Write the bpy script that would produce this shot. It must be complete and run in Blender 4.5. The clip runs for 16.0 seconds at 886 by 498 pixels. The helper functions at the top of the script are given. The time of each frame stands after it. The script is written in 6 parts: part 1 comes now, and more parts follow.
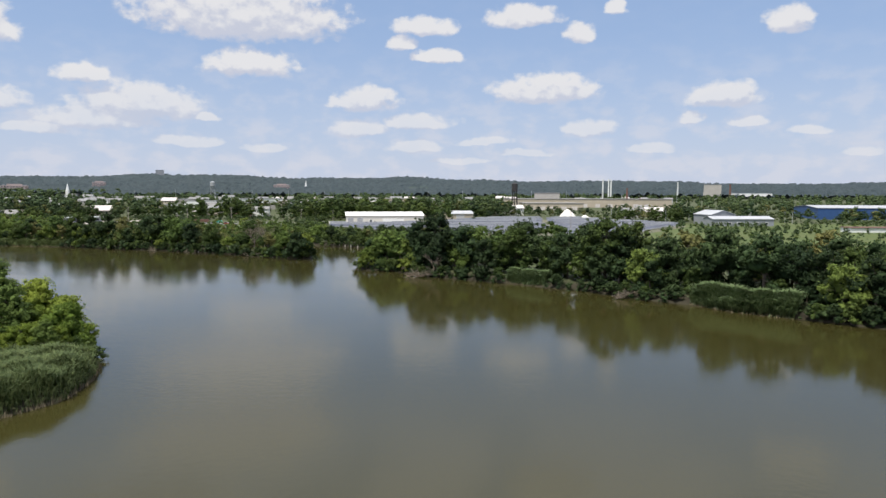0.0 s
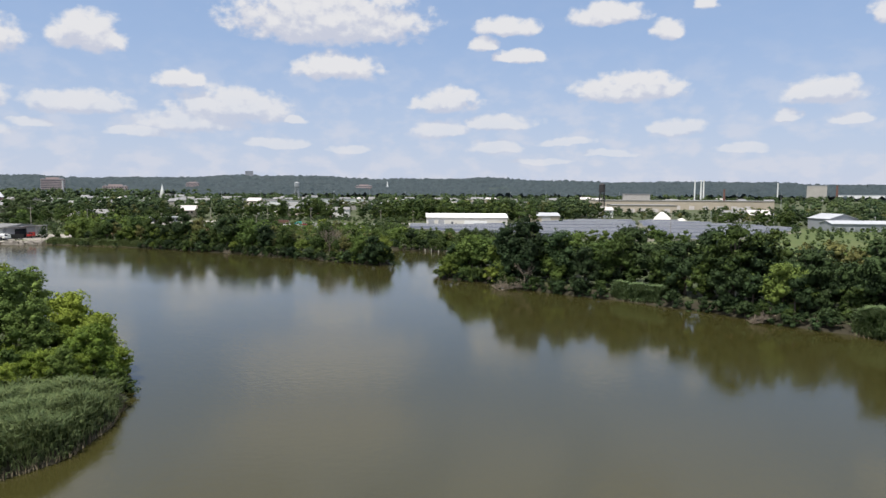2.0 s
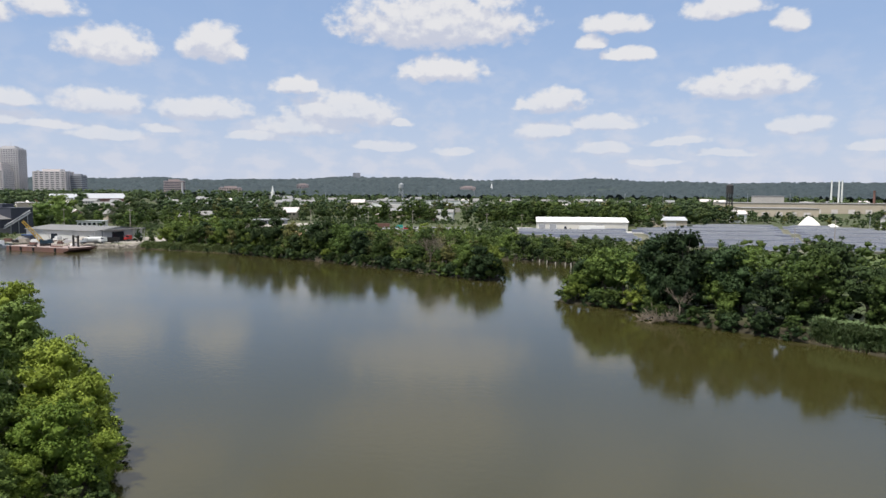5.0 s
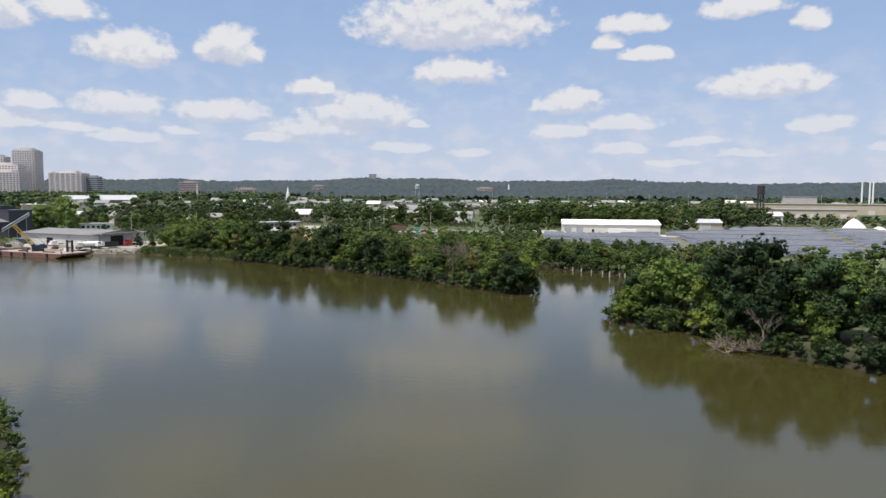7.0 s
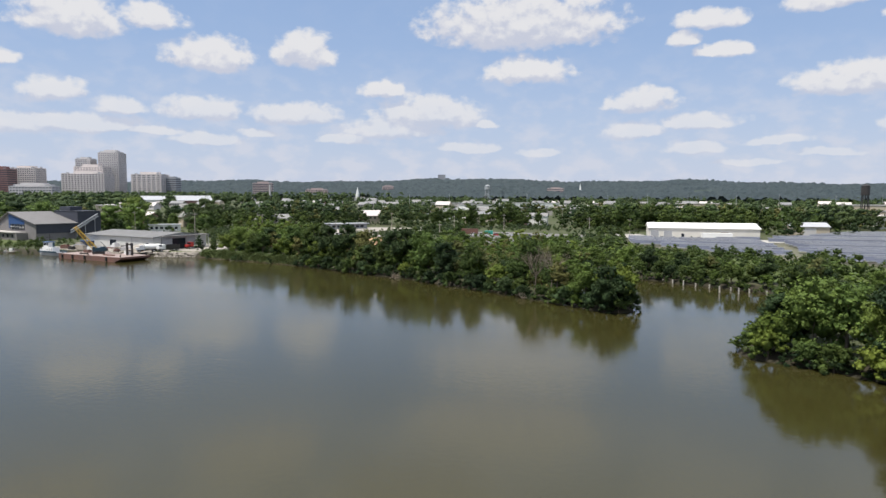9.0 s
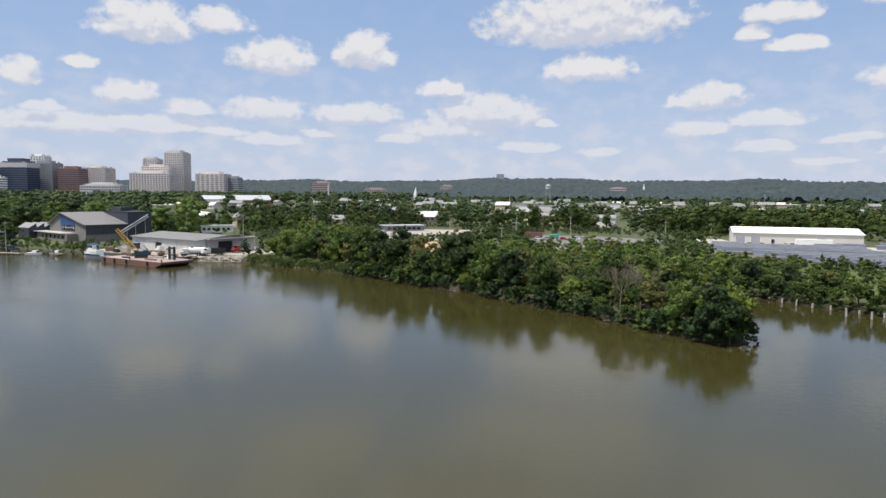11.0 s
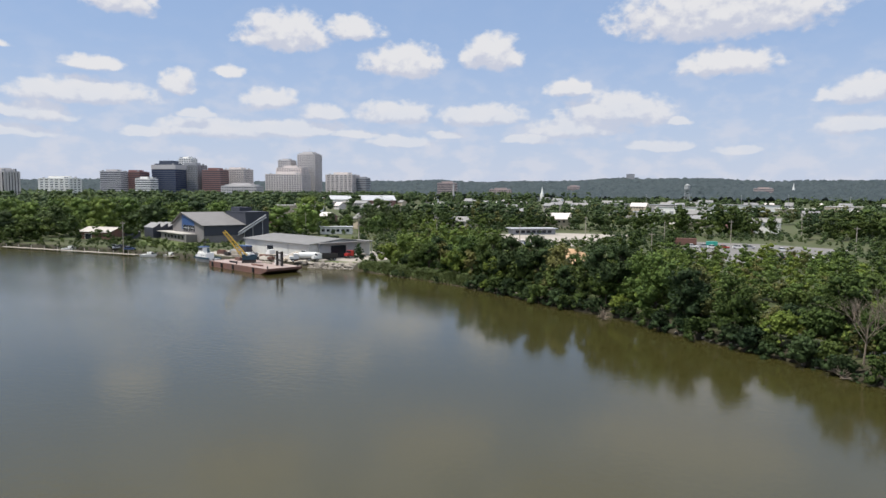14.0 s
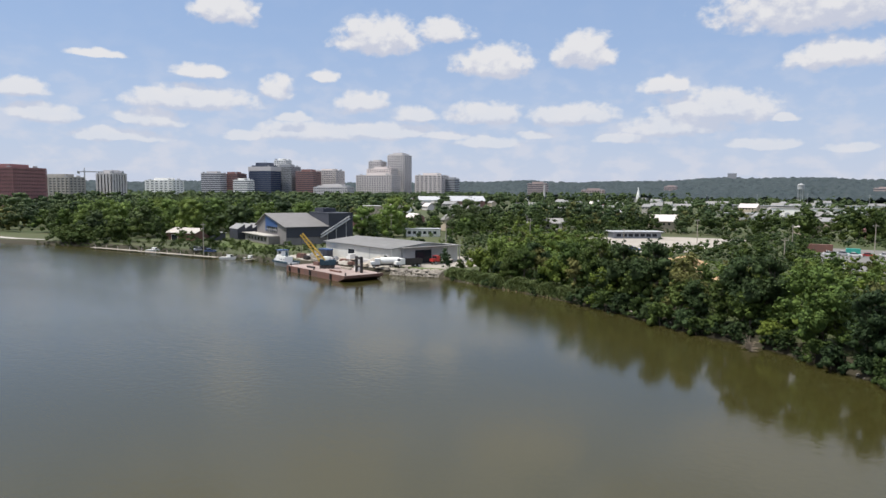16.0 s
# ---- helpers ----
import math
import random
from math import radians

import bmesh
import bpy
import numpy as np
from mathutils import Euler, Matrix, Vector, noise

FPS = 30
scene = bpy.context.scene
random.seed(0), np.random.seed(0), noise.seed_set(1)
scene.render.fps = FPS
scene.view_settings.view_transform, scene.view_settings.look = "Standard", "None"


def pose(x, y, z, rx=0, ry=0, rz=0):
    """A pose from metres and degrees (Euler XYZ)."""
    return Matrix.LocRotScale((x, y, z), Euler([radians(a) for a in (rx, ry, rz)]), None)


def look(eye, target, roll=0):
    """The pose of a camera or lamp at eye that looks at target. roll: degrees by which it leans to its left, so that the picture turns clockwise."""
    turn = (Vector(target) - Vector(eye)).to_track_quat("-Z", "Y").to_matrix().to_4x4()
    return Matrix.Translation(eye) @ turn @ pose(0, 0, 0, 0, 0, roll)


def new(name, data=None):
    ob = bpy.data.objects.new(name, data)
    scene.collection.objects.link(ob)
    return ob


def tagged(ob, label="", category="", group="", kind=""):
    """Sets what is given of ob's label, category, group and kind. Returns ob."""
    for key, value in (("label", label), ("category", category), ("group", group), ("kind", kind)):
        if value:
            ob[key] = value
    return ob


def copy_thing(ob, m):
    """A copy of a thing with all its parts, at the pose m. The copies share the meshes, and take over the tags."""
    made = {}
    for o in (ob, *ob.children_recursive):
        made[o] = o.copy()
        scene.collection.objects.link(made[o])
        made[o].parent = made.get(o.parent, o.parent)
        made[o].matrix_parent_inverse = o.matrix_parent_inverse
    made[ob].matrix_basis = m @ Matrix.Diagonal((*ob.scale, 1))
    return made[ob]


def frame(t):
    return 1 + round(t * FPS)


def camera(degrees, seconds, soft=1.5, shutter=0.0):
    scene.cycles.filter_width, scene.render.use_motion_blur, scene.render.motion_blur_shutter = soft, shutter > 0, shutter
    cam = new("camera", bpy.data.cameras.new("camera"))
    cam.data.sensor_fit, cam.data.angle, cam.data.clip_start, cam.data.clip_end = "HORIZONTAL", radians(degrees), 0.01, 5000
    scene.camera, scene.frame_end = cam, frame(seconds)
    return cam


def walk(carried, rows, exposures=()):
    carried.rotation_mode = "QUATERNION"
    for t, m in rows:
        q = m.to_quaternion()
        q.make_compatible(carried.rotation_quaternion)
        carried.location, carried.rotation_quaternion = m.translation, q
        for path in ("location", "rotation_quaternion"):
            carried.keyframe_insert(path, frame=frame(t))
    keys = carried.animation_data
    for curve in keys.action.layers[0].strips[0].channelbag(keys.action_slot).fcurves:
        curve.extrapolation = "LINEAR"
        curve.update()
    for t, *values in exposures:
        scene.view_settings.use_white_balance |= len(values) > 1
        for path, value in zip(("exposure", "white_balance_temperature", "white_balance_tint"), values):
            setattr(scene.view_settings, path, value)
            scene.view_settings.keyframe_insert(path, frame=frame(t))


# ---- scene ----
cam = camera(66.55, 16.0)
PATH = [
    (0.0, pose(0.00, 0.00, 24.00, 85.149, -0.174, -4.453)),
    (0.5, pose(-0.17, 5.46, 23.98, 85.154, -0.187, -2.577)),
    (1.0, pose(-0.44, 10.91, 23.95, 85.156, -0.231, -0.976)),
    (1.5, pose(-0.88, 16.36, 23.94, 85.171, -0.286, 0.556)),
    (2.0, pose(-1.43, 21.89, 23.93, 85.194, -0.304, 2.327)),
    (2.5, pose(-2.07, 27.49, 23.94, 85.193, -0.301, 4.673)),
    (3.0, pose(-2.81, 33.28, 24.01, 85.204, -0.306, 6.550)),
    (3.5, pose(-3.72, 39.13, 24.08, 85.217, -0.339, 7.889)),
    (4.0, pose(-4.95, 44.85, 24.11, 85.224, -0.341, 9.264)),
    (6.5, pose(-12.45, 72.45, 24.08, 85.340, -0.265, 11.979)),
    (7.0, pose(-14.20, 77.74, 24.01, 85.358, -0.247, 12.414)),
    (7.5, pose(-16.04, 82.98, 23.94, 85.362, -0.227, 13.957)),
    (8.0, pose(-18.01, 88.32, 23.93, 85.358, -0.223, 15.642)),
    (10.5, pose(-28.83, 115.22, 24.60, 85.360, -0.324, 21.583)),
    (11.0, pose(-31.23, 120.51, 24.70, 85.312, -0.351, 23.109)),
    (11.5, pose(-33.80, 125.59, 24.77, 85.296, -0.368, 25.019)),
    (12.0, pose(-36.46, 130.47, 24.78, 85.296, -0.395, 26.897)),
    (12.5, pose(-39.32, 135.36, 24.73, 85.295, -0.424, 28.559)),
    (13.0, pose(-42.32, 140.22, 24.64, 85.292, -0.460, 30.178)),
    (13.5, pose(-45.52, 145.01, 24.51, 85.290, -0.433, 31.792)),
    (14.0, pose(-48.80, 149.70, 24.34, 85.294, -0.397, 33.621)),
    (14.5, pose(-52.07, 154.23, 24.17, 85.292, -0.377, 35.598)),
    (15.0, pose(-55.54, 158.64, 24.04, 85.304, -0.361, 37.540)),
    (15.5, pose(-59.23, 163.03, 23.98, 85.304, -0.359, 39.439)),
    (16.0, pose(-63.15, 167.37, 23.93, 85.321, -0.304, 41.138)),
]
walk(cam, PATH, exposures=((0.0, 0.2), (16.0, 0.2)))

# ==== world, sun and exposure ====
world = bpy.data.worlds.new("sky")
scene.world = world
world.use_nodes = True
wn, wl = world.node_tree.nodes, world.node_tree.links
wn.clear()
SUN_ELEV, SUN_AZ = 66.0, 226.0        # degrees above the horizon; clockwise from +y

def wmath(op, a, b=None, clamp=False):
    n = wn.new("ShaderNodeMath")
    n.operation, n.use_clamp = op, clamp
    for i, v in enumerate((a, b)):
        if v is None:
            continue
        if isinstance(v, (int, float)):
            n.inputs[i].default_value = v
        else:
            wl.new(v, n.inputs[i])
    return n.outputs[0]

sky = wn.new("ShaderNodeTexSky")
sky.sky_type, sky.sun_disc = "NISHITA", False
sky.sun_elevation, sky.sun_rotation = radians(SUN_ELEV), radians(SUN_AZ)
sky.air_density, sky.dust_density, sky.ozone_density = 1.0, 0.3, 3.0
tex = wn.new("ShaderNodeTexCoord")
sep = wn.new("ShaderNodeSeparateXYZ")
wl.new(tex.outputs["Generated"], sep.inputs[0])
azim = wmath("MULTIPLY", wmath("ARCTAN2", sep.outputs[0], sep.outputs[1]), 57.29578)
elev = wmath("MULTIPLY", wmath("ARCSINE", sep.outputs[2]), 57.29578)
comb = wn.new("ShaderNodeCombineXYZ")
wl.new(azim, comb.inputs[0]), wl.new(elev, comb.inputs[1])
cloud_mask = []

def cloud(az, el, w, h):
    """One cumulus: middle in degrees of azimuth and elevation, half width and half height."""
    cloud_mask.append((az, el, w, h))

# clouds over the bank, the hills and the town
cloud(-11.7, 14.2, 7.8, 2.5); cloud(-11.2, 10.2, 3.6, 1.2); cloud(-23.2, 8.8, 1.6, 0.8); cloud(-19.5, 7.0, 4.6, 1.5); cloud(-22.5, 5.6, 4.2, 1.0)
cloud(2.8, 13.4, 2.6, 0.8); cloud(1.1, 12.1, 1.1, 0.7); cloud(4.0, 11.1, 2.0, 0.7); cloud(13.0, 8.5, 4.3, 1.3); cloud(11.1, 14.2, 2.9, 1.0)
cloud(15.8, 12.8, 1.5, 0.9); cloud(18.4, 14.5, 0.9, 0.6); cloud(31.0, 12.6, 1.5, 1.1); cloud(26.8, 7.6, 2.9, 1.1); cloud(24.5, 5.9, 1.4, 0.5)
cloud(28.3, 5.6, 1.3, 0.45); cloud(16.6, 5.3, 2.1, 0.75); cloud(-2.0, 7.7, 2.6, 1.1); cloud(-2.4, 5.3, 2.4, 0.8); cloud(2.5, 5.9, 3.0, 0.65)
cloud(2.0, 3.9, 2.1, 0.65); cloud(32.4, 4.7, 1.4, 0.4); cloud(36.3, 3.1, 1.3, 0.4); cloud(-36.9, 10.9, 3.2, 1.5); cloud(-29.7, 11.7, 2.6, 1.5)
cloud(-37.8, 6.8, 3.0, 1.0); cloud(-30.3, 6.6, 3.6, 0.95); cloud(-37.5, 4.4, 2.6, 0.6); cloud(-46.5, 12.9, 3.7, 1.7); cloud(-41.1, 13.3, 2.1, 1.1)
cloud(-54.7, 8.5, 1.4, 1.0); cloud(-51.0, 9.6, 1.3, 0.55); cloud(-47.9, 7.6, 2.1, 1.0); cloud(-51.7, 5.2, 4.6, 0.9); cloud(-43.4, 6.6, 2.0, 0.65)
cloud(-58.7, 14.3, 2.3, 1.4); cloud(-67.8, 10.2, 1.7, 0.4); cloud(-72.8, 7.5, 1.8, 0.9); cloud(-71.6, 5.7, 2.6, 0.7); cloud(-61.3, 7.4, 4.9, 1.0)
cloud(-64.4, 5.8, 2.5, 0.8); cloud(-60.6, 9.4, 2.0, 0.6); cloud(-53.6, 6.3, 1.3, 0.5); cloud(-46.3, 5.3, 4.9, 0.7)
cloud(-33.5, 4.9, 1.6, 0.4); cloud(-26.5, 4.6, 2.2, 0.5); cloud(-16.0, 4.0, 2.6, 0.5); cloud(-10.0, 3.6, 2.0, 0.4); cloud(8.0, 4.2, 2.4, 0.35); cloud(11.5, 3.3, 2.0, 0.35)
cloud(21.0, 3.6, 2.0, 0.4); cloud(-57.0, 4.6, 2.4, 0.45); cloud(-66.5, 4.3, 3.2, 0.5); cloud(-41.0, 4.9, 2.2, 0.4); cloud(-14.5, 6.0, 1.2, 0.4); cloud(5.6, 2.6, 2.6, 0.3)
# unseen clouds added above the view to brighten what the water reflects
cloud(-13.0, 19.5, 8.5, 2.8); cloud(-21.0, 25.0, 7.0, 3.2); cloud(-6.0, 29.0, 6.0, 3.0); cloud(-34.0, 21.0, 5.0, 2.4); cloud(-50.0, 22.0, 5.0, 2.4); cloud(-64.0, 25.0, 5.5, 2.8); cloud(14.0, 24.0, 3.5, 1.8); cloud(33.0, 20.0, 3.0, 1.6)

def vmath(op, a, b):
    n = wn.new("ShaderNodeVectorMath"); n.operation = op
    wl.new(a, n.inputs[0])
    if isinstance(b, tuple):
        n.inputs[1].default_value = b
    elif b is not None:
        wl.new(b, n.inputs[1])
    return n.outputs["Value" if op == "LENGTH" else 0]

def wnoise(vec, scale, detail, rough):
    n = wn.new("ShaderNodeTexNoise")
    n.inputs["Scale"].default_value, n.inputs["Detail"].default_value, n.inputs["Roughness"].default_value = scale, detail, rough
    wl.new(vec, n.inputs["Vector"])
    return n

def cloud_body(rise):
    """How far inside a cloud the sky direction lies, rise degrees above it."""
    at = vmath("ADD", comb.outputs[0], (0.0, rise, 0.0))
    broad = wnoise(vmath("MULTIPLY", at, (1.0, 1.6, 0.0)), 0.33, 3.0, 0.5)
    bent = vmath("ADD", at, vmath("MULTIPLY", vmath("SUBTRACT", broad.outputs["Color"], (0.5, 0.5, 0.5)), (2.6, 1.0, 0.0)))
    near = None
    for az, el, w, h in cloud_mask:
        v = vmath("MULTIPLY", vmath("SUBTRACT", bent, (az, el - 0.35 * h, 0.0)), (0.92 / w, 0.78 / h, 0.0))
        d = vmath("LENGTH", vmath("MAXIMUM", v, vmath("MULTIPLY", v, (-1.0, -1.9, 0.0))), None)
        near = d if near is None else wmath("MINIMUM", near, d)
    fine = wnoise(vmath("MULTIPLY", at, (1.0, 1.25, 0.0)), 0.9, 7.0, 0.52)
    return wmath("ADD", wmath("SUBTRACT", 1.12, wmath("POWER", near, 1.7)), wmath("MULTIPLY", wmath("SUBTRACT", fine.outputs[0], 0.5), 1.7))

warp = wn.new("ShaderNodeVectorMath"); warp.operation = "MULTIPLY"
wl.new(comb.outputs[0], warp.inputs[0]); warp.inputs[1].default_value = (1.0, 1.7, 0)
body_f = cloud_body(0.0)
over_f = cloud_body(0.9)
dens = wn.new("ShaderNodeMapRange"); dens.interpolation_type = "SMOOTHSTEP"
dens.inputs["From Min"].default_value, dens.inputs["From Max"].default_value = -0.1, 0.6
wl.new(body_f, dens.inputs["Value"])
# thin broken veil low down and over the rest of the sky
veil = wn.new("ShaderNodeTexNoise")
veil.inputs["Scale"].default_value, veil.inputs["Detail"].default_value = 0.4, 7.0
wl.new(warp.outputs[0], veil.inputs["Vector"])
low = wn.new("ShaderNodeMapRange")
low.inputs["From Min"].default_value, low.inputs["From Max"].default_value = 12.0, 1.0
low.inputs["To Min"].default_value, low.inputs["To Max"].default_value = 0.05, 0.95
wl.new(elev, low.inputs["Value"])
veil_s = wn.new("ShaderNodeMapRange"); veil_s.interpolation_type = "SMOOTHSTEP"
veil_s.inputs["From Min"].default_value, veil_s.inputs["From Max"].default_value = 0.42, 0.68
wl.new(veil.outputs[0], veil_s.inputs["Value"])
veil_f = wmath("MULTIPLY", wmath("ADD", veil_s.outputs[0], 0.35), low.outputs[0], True)
# haze towards the horizon
haze = wmath("POWER", 2.718, wmath("MULTIPLY", wmath("MAXIMUM", elev, 0.0), -0.13))

def wmix(fac, a, b):
    n = wn.new("ShaderNodeMix"); n.data_type = "RGBA"
    wl.new(fac, n.inputs["Factor"])
    for key, v in (("A", a), ("B", b)):
        if isinstance(v, tuple):
            n.inputs[key].default_value = (*v, 1)
        else:
            wl.new(v, n.inputs[key])
    return n.outputs["Result"]

# bright cloud layer higher than the view, added to lighten the near water's reflection
high_n = wn.new("ShaderNodeTexNoise")
high_n.inputs["Scale"].default_value, high_n.inputs["Detail"].default_value = 0.075, 6.0
wl.new(warp.outputs[0], high_n.inputs["Vector"])
high_s = wn.new("ShaderNodeMapRange"); high_s.interpolation_type = "SMOOTHSTEP"
high_s.inputs["From Min"].default_value, high_s.inputs["From Max"].default_value = 0.20, 0.56
wl.new(high_n.outputs[0], high_s.inputs["Value"])
above = wn.new("ShaderNodeMapRange")
above.inputs["From Min"].default_value, above.inputs["From Max"].default_value = 15.5, 27.0
wl.new(elev, above.inputs["Value"])
thin = wn.new("ShaderNodeMapRange")
thin.inputs["From Min"].default_value, thin.inputs["From Max"].default_value = 38.0, 56.0
thin.inputs["To Min"].default_value, thin.inputs["To Max"].default_value = 0.95, 0.35
wl.new(elev, thin.inputs["Value"])
high_f = wmath("MULTIPLY", high_s.outputs[0], wmath("MULTIPLY", above.outputs[0], thin.outputs[0]))
blue = wmix(wmath("MULTIPLY", 1.0, 0.6), sky.outputs[0], (3.0, 4.5, 7.4))
blue = wmix(wmath("MULTIPLY", haze, 0.85), blue, (5.1, 5.65, 7.1))
blue = wmix(wmath("MULTIPLY", veil_f, 0.7), blue, (6.2, 6.35, 7.1))
# lit tops, greyer bases where more cloud lies above
shade = wn.new("ShaderNodeMapRange"); shade.interpolation_type = "SMOOTHSTEP"
shade.inputs["From Min"].default_value, shade.inputs["From Max"].default_value = -0.3, 0.5
wl.new(wmath("SUBTRACT", body_f, over_f), shade.inputs["Value"])
blue = wmix(high_f, blue, (9.2, 9.1, 9.4))
cumulus = wmix(shade.outputs[0], (5.4, 5.65, 6.6), (7.4, 7.35, 7.5))
thick = wn.new("ShaderNodeMapRange")                 # clouds low over the hills show fainter through the haze
thick.inputs["From Min"].default_value, thick.inputs["From Max"].default_value = 3.0, 9.0
thick.inputs["To Min"].default_value, thick.inputs["To Max"].default_value = 0.5, 0.95
wl.new(elev, thick.inputs["Value"])
cloudy = wmix(wmath("MULTIPLY", dens.outputs[0], thick.outputs[0]), blue, cumulus)

bg = wn.new("ShaderNodeBackground")
wout = wn.new("ShaderNodeOutputWorld")
bg.inputs[1].default_value = 0.094
wl.new(cloudy, bg.inputs[0])
wl.new(bg.outputs[0], wout.inputs[0])

sun = new("sun", bpy.data.lights.new("sun", "SUN"))
sun.data.energy, sun.data.angle, sun.data.color = 5.0, radians(0.53), (1.0, 0.95, 0.87)
_a, _e = radians(SUN_AZ), radians(SUN_ELEV)
_d = Vector((math.sin(_a) * math.cos(_e), math.cos(_a) * math.cos(_e), math.sin(_e)))
sun.matrix_world = look(_d * 100, (0, 0, 0))

# ==== materials ====
def material(name, colour, rough=0.8, scale=1.0, vary=0.25, bump=0.0, metal=0.0, colour2=None, detail=6.0, per="", spec=0.4, coord="Object"):
    """Two scales of noise between two colours, with relief. per: 'object' or 'island' adds a shift for each piece."""
    m = bpy.data.materials.new(name)
    m.use_nodes = True
    nt = m.node_tree
    n, l = nt.nodes, nt.links
    p = n["Principled BSDF"]
    p.inputs["Roughness"].default_value, p.inputs["Metallic"].default_value = rough, metal
    p.inputs["Specular IOR Level"].default_value = spec
    tc = n.new("ShaderNodeTexCoord")
    c2 = colour2 or tuple(c * (1 - vary) for c in colour)
    fine, coarse = n.new("ShaderNodeTexNoise"), n.new("ShaderNodeTexNoise")
    fine.inputs["Scale"].default_value, fine.inputs["Detail"].default_value = scale, detail
    coarse.inputs["Scale"].default_value, coarse.inputs["Detail"].default_value = scale * 0.13, 4.0
    for t in (fine, coarse):
        l.new(tc.outputs[coord], t.inputs["Vector"])
    add = n.new("ShaderNodeMath")
    add.operation = "ADD"
    l.new(fine.outputs[0], add.inputs[0]), l.new(coarse.outputs[0], add.inputs[1])
    last = add.outputs[0]
    if per:
        info = n.new("ShaderNodeObjectInfo" if per == "object" else "ShaderNodeNewGeometry")
        a2 = n.new("ShaderNodeMath")
        a2.operation, a2.inputs[1].default_value = "MULTIPLY_ADD", 0.9
        l.new(info.outputs["Random" if per == "object" else "Random Per Island"], a2.inputs[0])
        a3 = n.new("ShaderNodeMath")
        a3.operation, a3.inputs[1].default_value = "SUBTRACT", 0.45
        l.new(last, a3.inputs[0])
        l.new(a3.outputs[0], a2.inputs[2])
        last = a2.outputs[0]
    mp = n.new("ShaderNodeMapRange")
    mp.inputs["From Min"].default_value, mp.inputs["From Max"].default_value = 0.65, 1.35
    l.new(last, mp.inputs["Value"])
    mix = n.new("ShaderNodeMix")
    mix.data_type = "RGBA"
    mix.inputs["A"].default_value, mix.inputs["B"].default_value = (*colour, 1), (*c2, 1)
    l.new(mp.outputs[0], mix.inputs["Factor"])
    l.new(mix.outputs["Result"], p.inputs["Base Color"])
    if bump:
        b = n.new("ShaderNodeBump")
        b.inputs["Strength"].default_value, b.inputs["Distance"].default_value = min(1, bump), bump
        l.new(fine.outputs[0], b.inputs["Height"])
        l.new(b.outputs[0], p.inputs["Normal"])
    return m

def leaf_material(name, dark, light, trans=0.15, speck=0.3):
    """Foliage that varies from tree to tree, from spray to spray and from leaf to leaf."""
    m = bpy.data.materials.new(name)
    m.use_nodes = True
    n, l = m.node_tree.nodes, m.node_tree.links
    p, out = n["Principled BSDF"], n["Material Output"]
    p.inputs["Roughness"].default_value, p.inputs["Specular IOR Level"].default_value = 0.6, 0.14
    geo, info, tc = n.new("ShaderNodeNewGeometry"), n.new("ShaderNodeObjectInfo"), n.new("ShaderNodeTexCoord")

    def calc(op, a, b, c=None):
        k = n.new("ShaderNodeMath"); k.operation = op
        for i, v in enumerate((a, b, c)):
            if isinstance(v, (int, float)):
                k.inputs[i].default_value = v
            elif v is not None:
                l.new(v, k.inputs[i])
        return k.outputs[0]

    def attr(key):
        a = n.new("ShaderNodeAttribute"); a.attribute_name = key
        return a.outputs["Fac"]
    spray = n.new("ShaderNodeTexNoise"); spray.inputs["Scale"].default_value, spray.inputs["Detail"].default_value = 0.5, 3.0
    l.new(tc.outputs["Object"], spray.inputs["Vector"])
    stand = n.new("ShaderNodeTexNoise"); stand.inputs["Scale"].default_value, stand.inputs["Detail"].default_value = 0.02, 2.0
    l.new(geo.outputs["Position"], stand.inputs["Vector"])
    tree = calc("MULTIPLY_ADD", attr("single"), info.outputs["Random"], attr("tint"))
    hue = calc("FRACT", calc("MULTIPLY", tree, 7.31), 0.0)
    f = calc("MULTIPLY_ADD", tree, 0.62, calc("MULTIPLY", calc("SUBTRACT", spray.outputs[0], 0.5), 1.1))
    f = calc("MULTIPLY_ADD", calc("SUBTRACT", geo.outputs["Random Per Island"], 0.5), speck * 1.6, f)
    mottle = n.new("ShaderNodeTexNoise"); mottle.inputs["Scale"].default_value, mottle.inputs["Detail"].default_value = 1.7, 4.0
    l.new(geo.outputs["Position"], mottle.inputs["Vector"])
    f = calc("MULTIPLY_ADD", calc("SUBTRACT", mottle.outputs[0], 0.5), 1.2, f)
    bump = n.new("ShaderNodeBump"); bump.inputs["Strength"].default_value, bump.inputs["Distance"].default_value = 0.9, 0.5
    l.new(mottle.outputs[0], bump.inputs["Height"]); l.new(bump.outputs[0], p.inputs["Normal"])
    f = calc("MULTIPLY_ADD", calc("SUBTRACT", stand.outputs[0], 0.5), 0.9, calc("ADD", f, 0.18))
    mix = n.new("ShaderNodeMix"); mix.data_type = "RGBA"; mix.clamp_factor = True
    mix.inputs["A"].default_value, mix.inputs["B"].default_value = (*dark, 1), (*light, 1)
    l.new(f, mix.inputs["Factor"])
    warm = n.new("ShaderNodeMix"); warm.data_type = "RGBA"; warm.blend_type = "MULTIPLY"
    l.new(calc("MULTIPLY", hue, 0.9), warm.inputs["Factor"])
    l.new(mix.outputs["Result"], warm.inputs["A"]); warm.inputs["B"].default_value = (1.14, 1.0, 0.88, 1)
    l.new(warm.outputs["Result"], p.inputs["Base Color"])
    tr, ms = n.new("ShaderNodeBsdfTranslucent"), n.new("ShaderNodeMixShader")
    l.new(warm.outputs["Result"], tr.inputs[0])
    ms.inputs[0].default_value = trans
    l.new(p.outputs[0], ms.inputs[1]); l.new(tr.outputs[0], ms.inputs[2])
    l.new(ms.outputs[0], out.inputs[0])
    return m

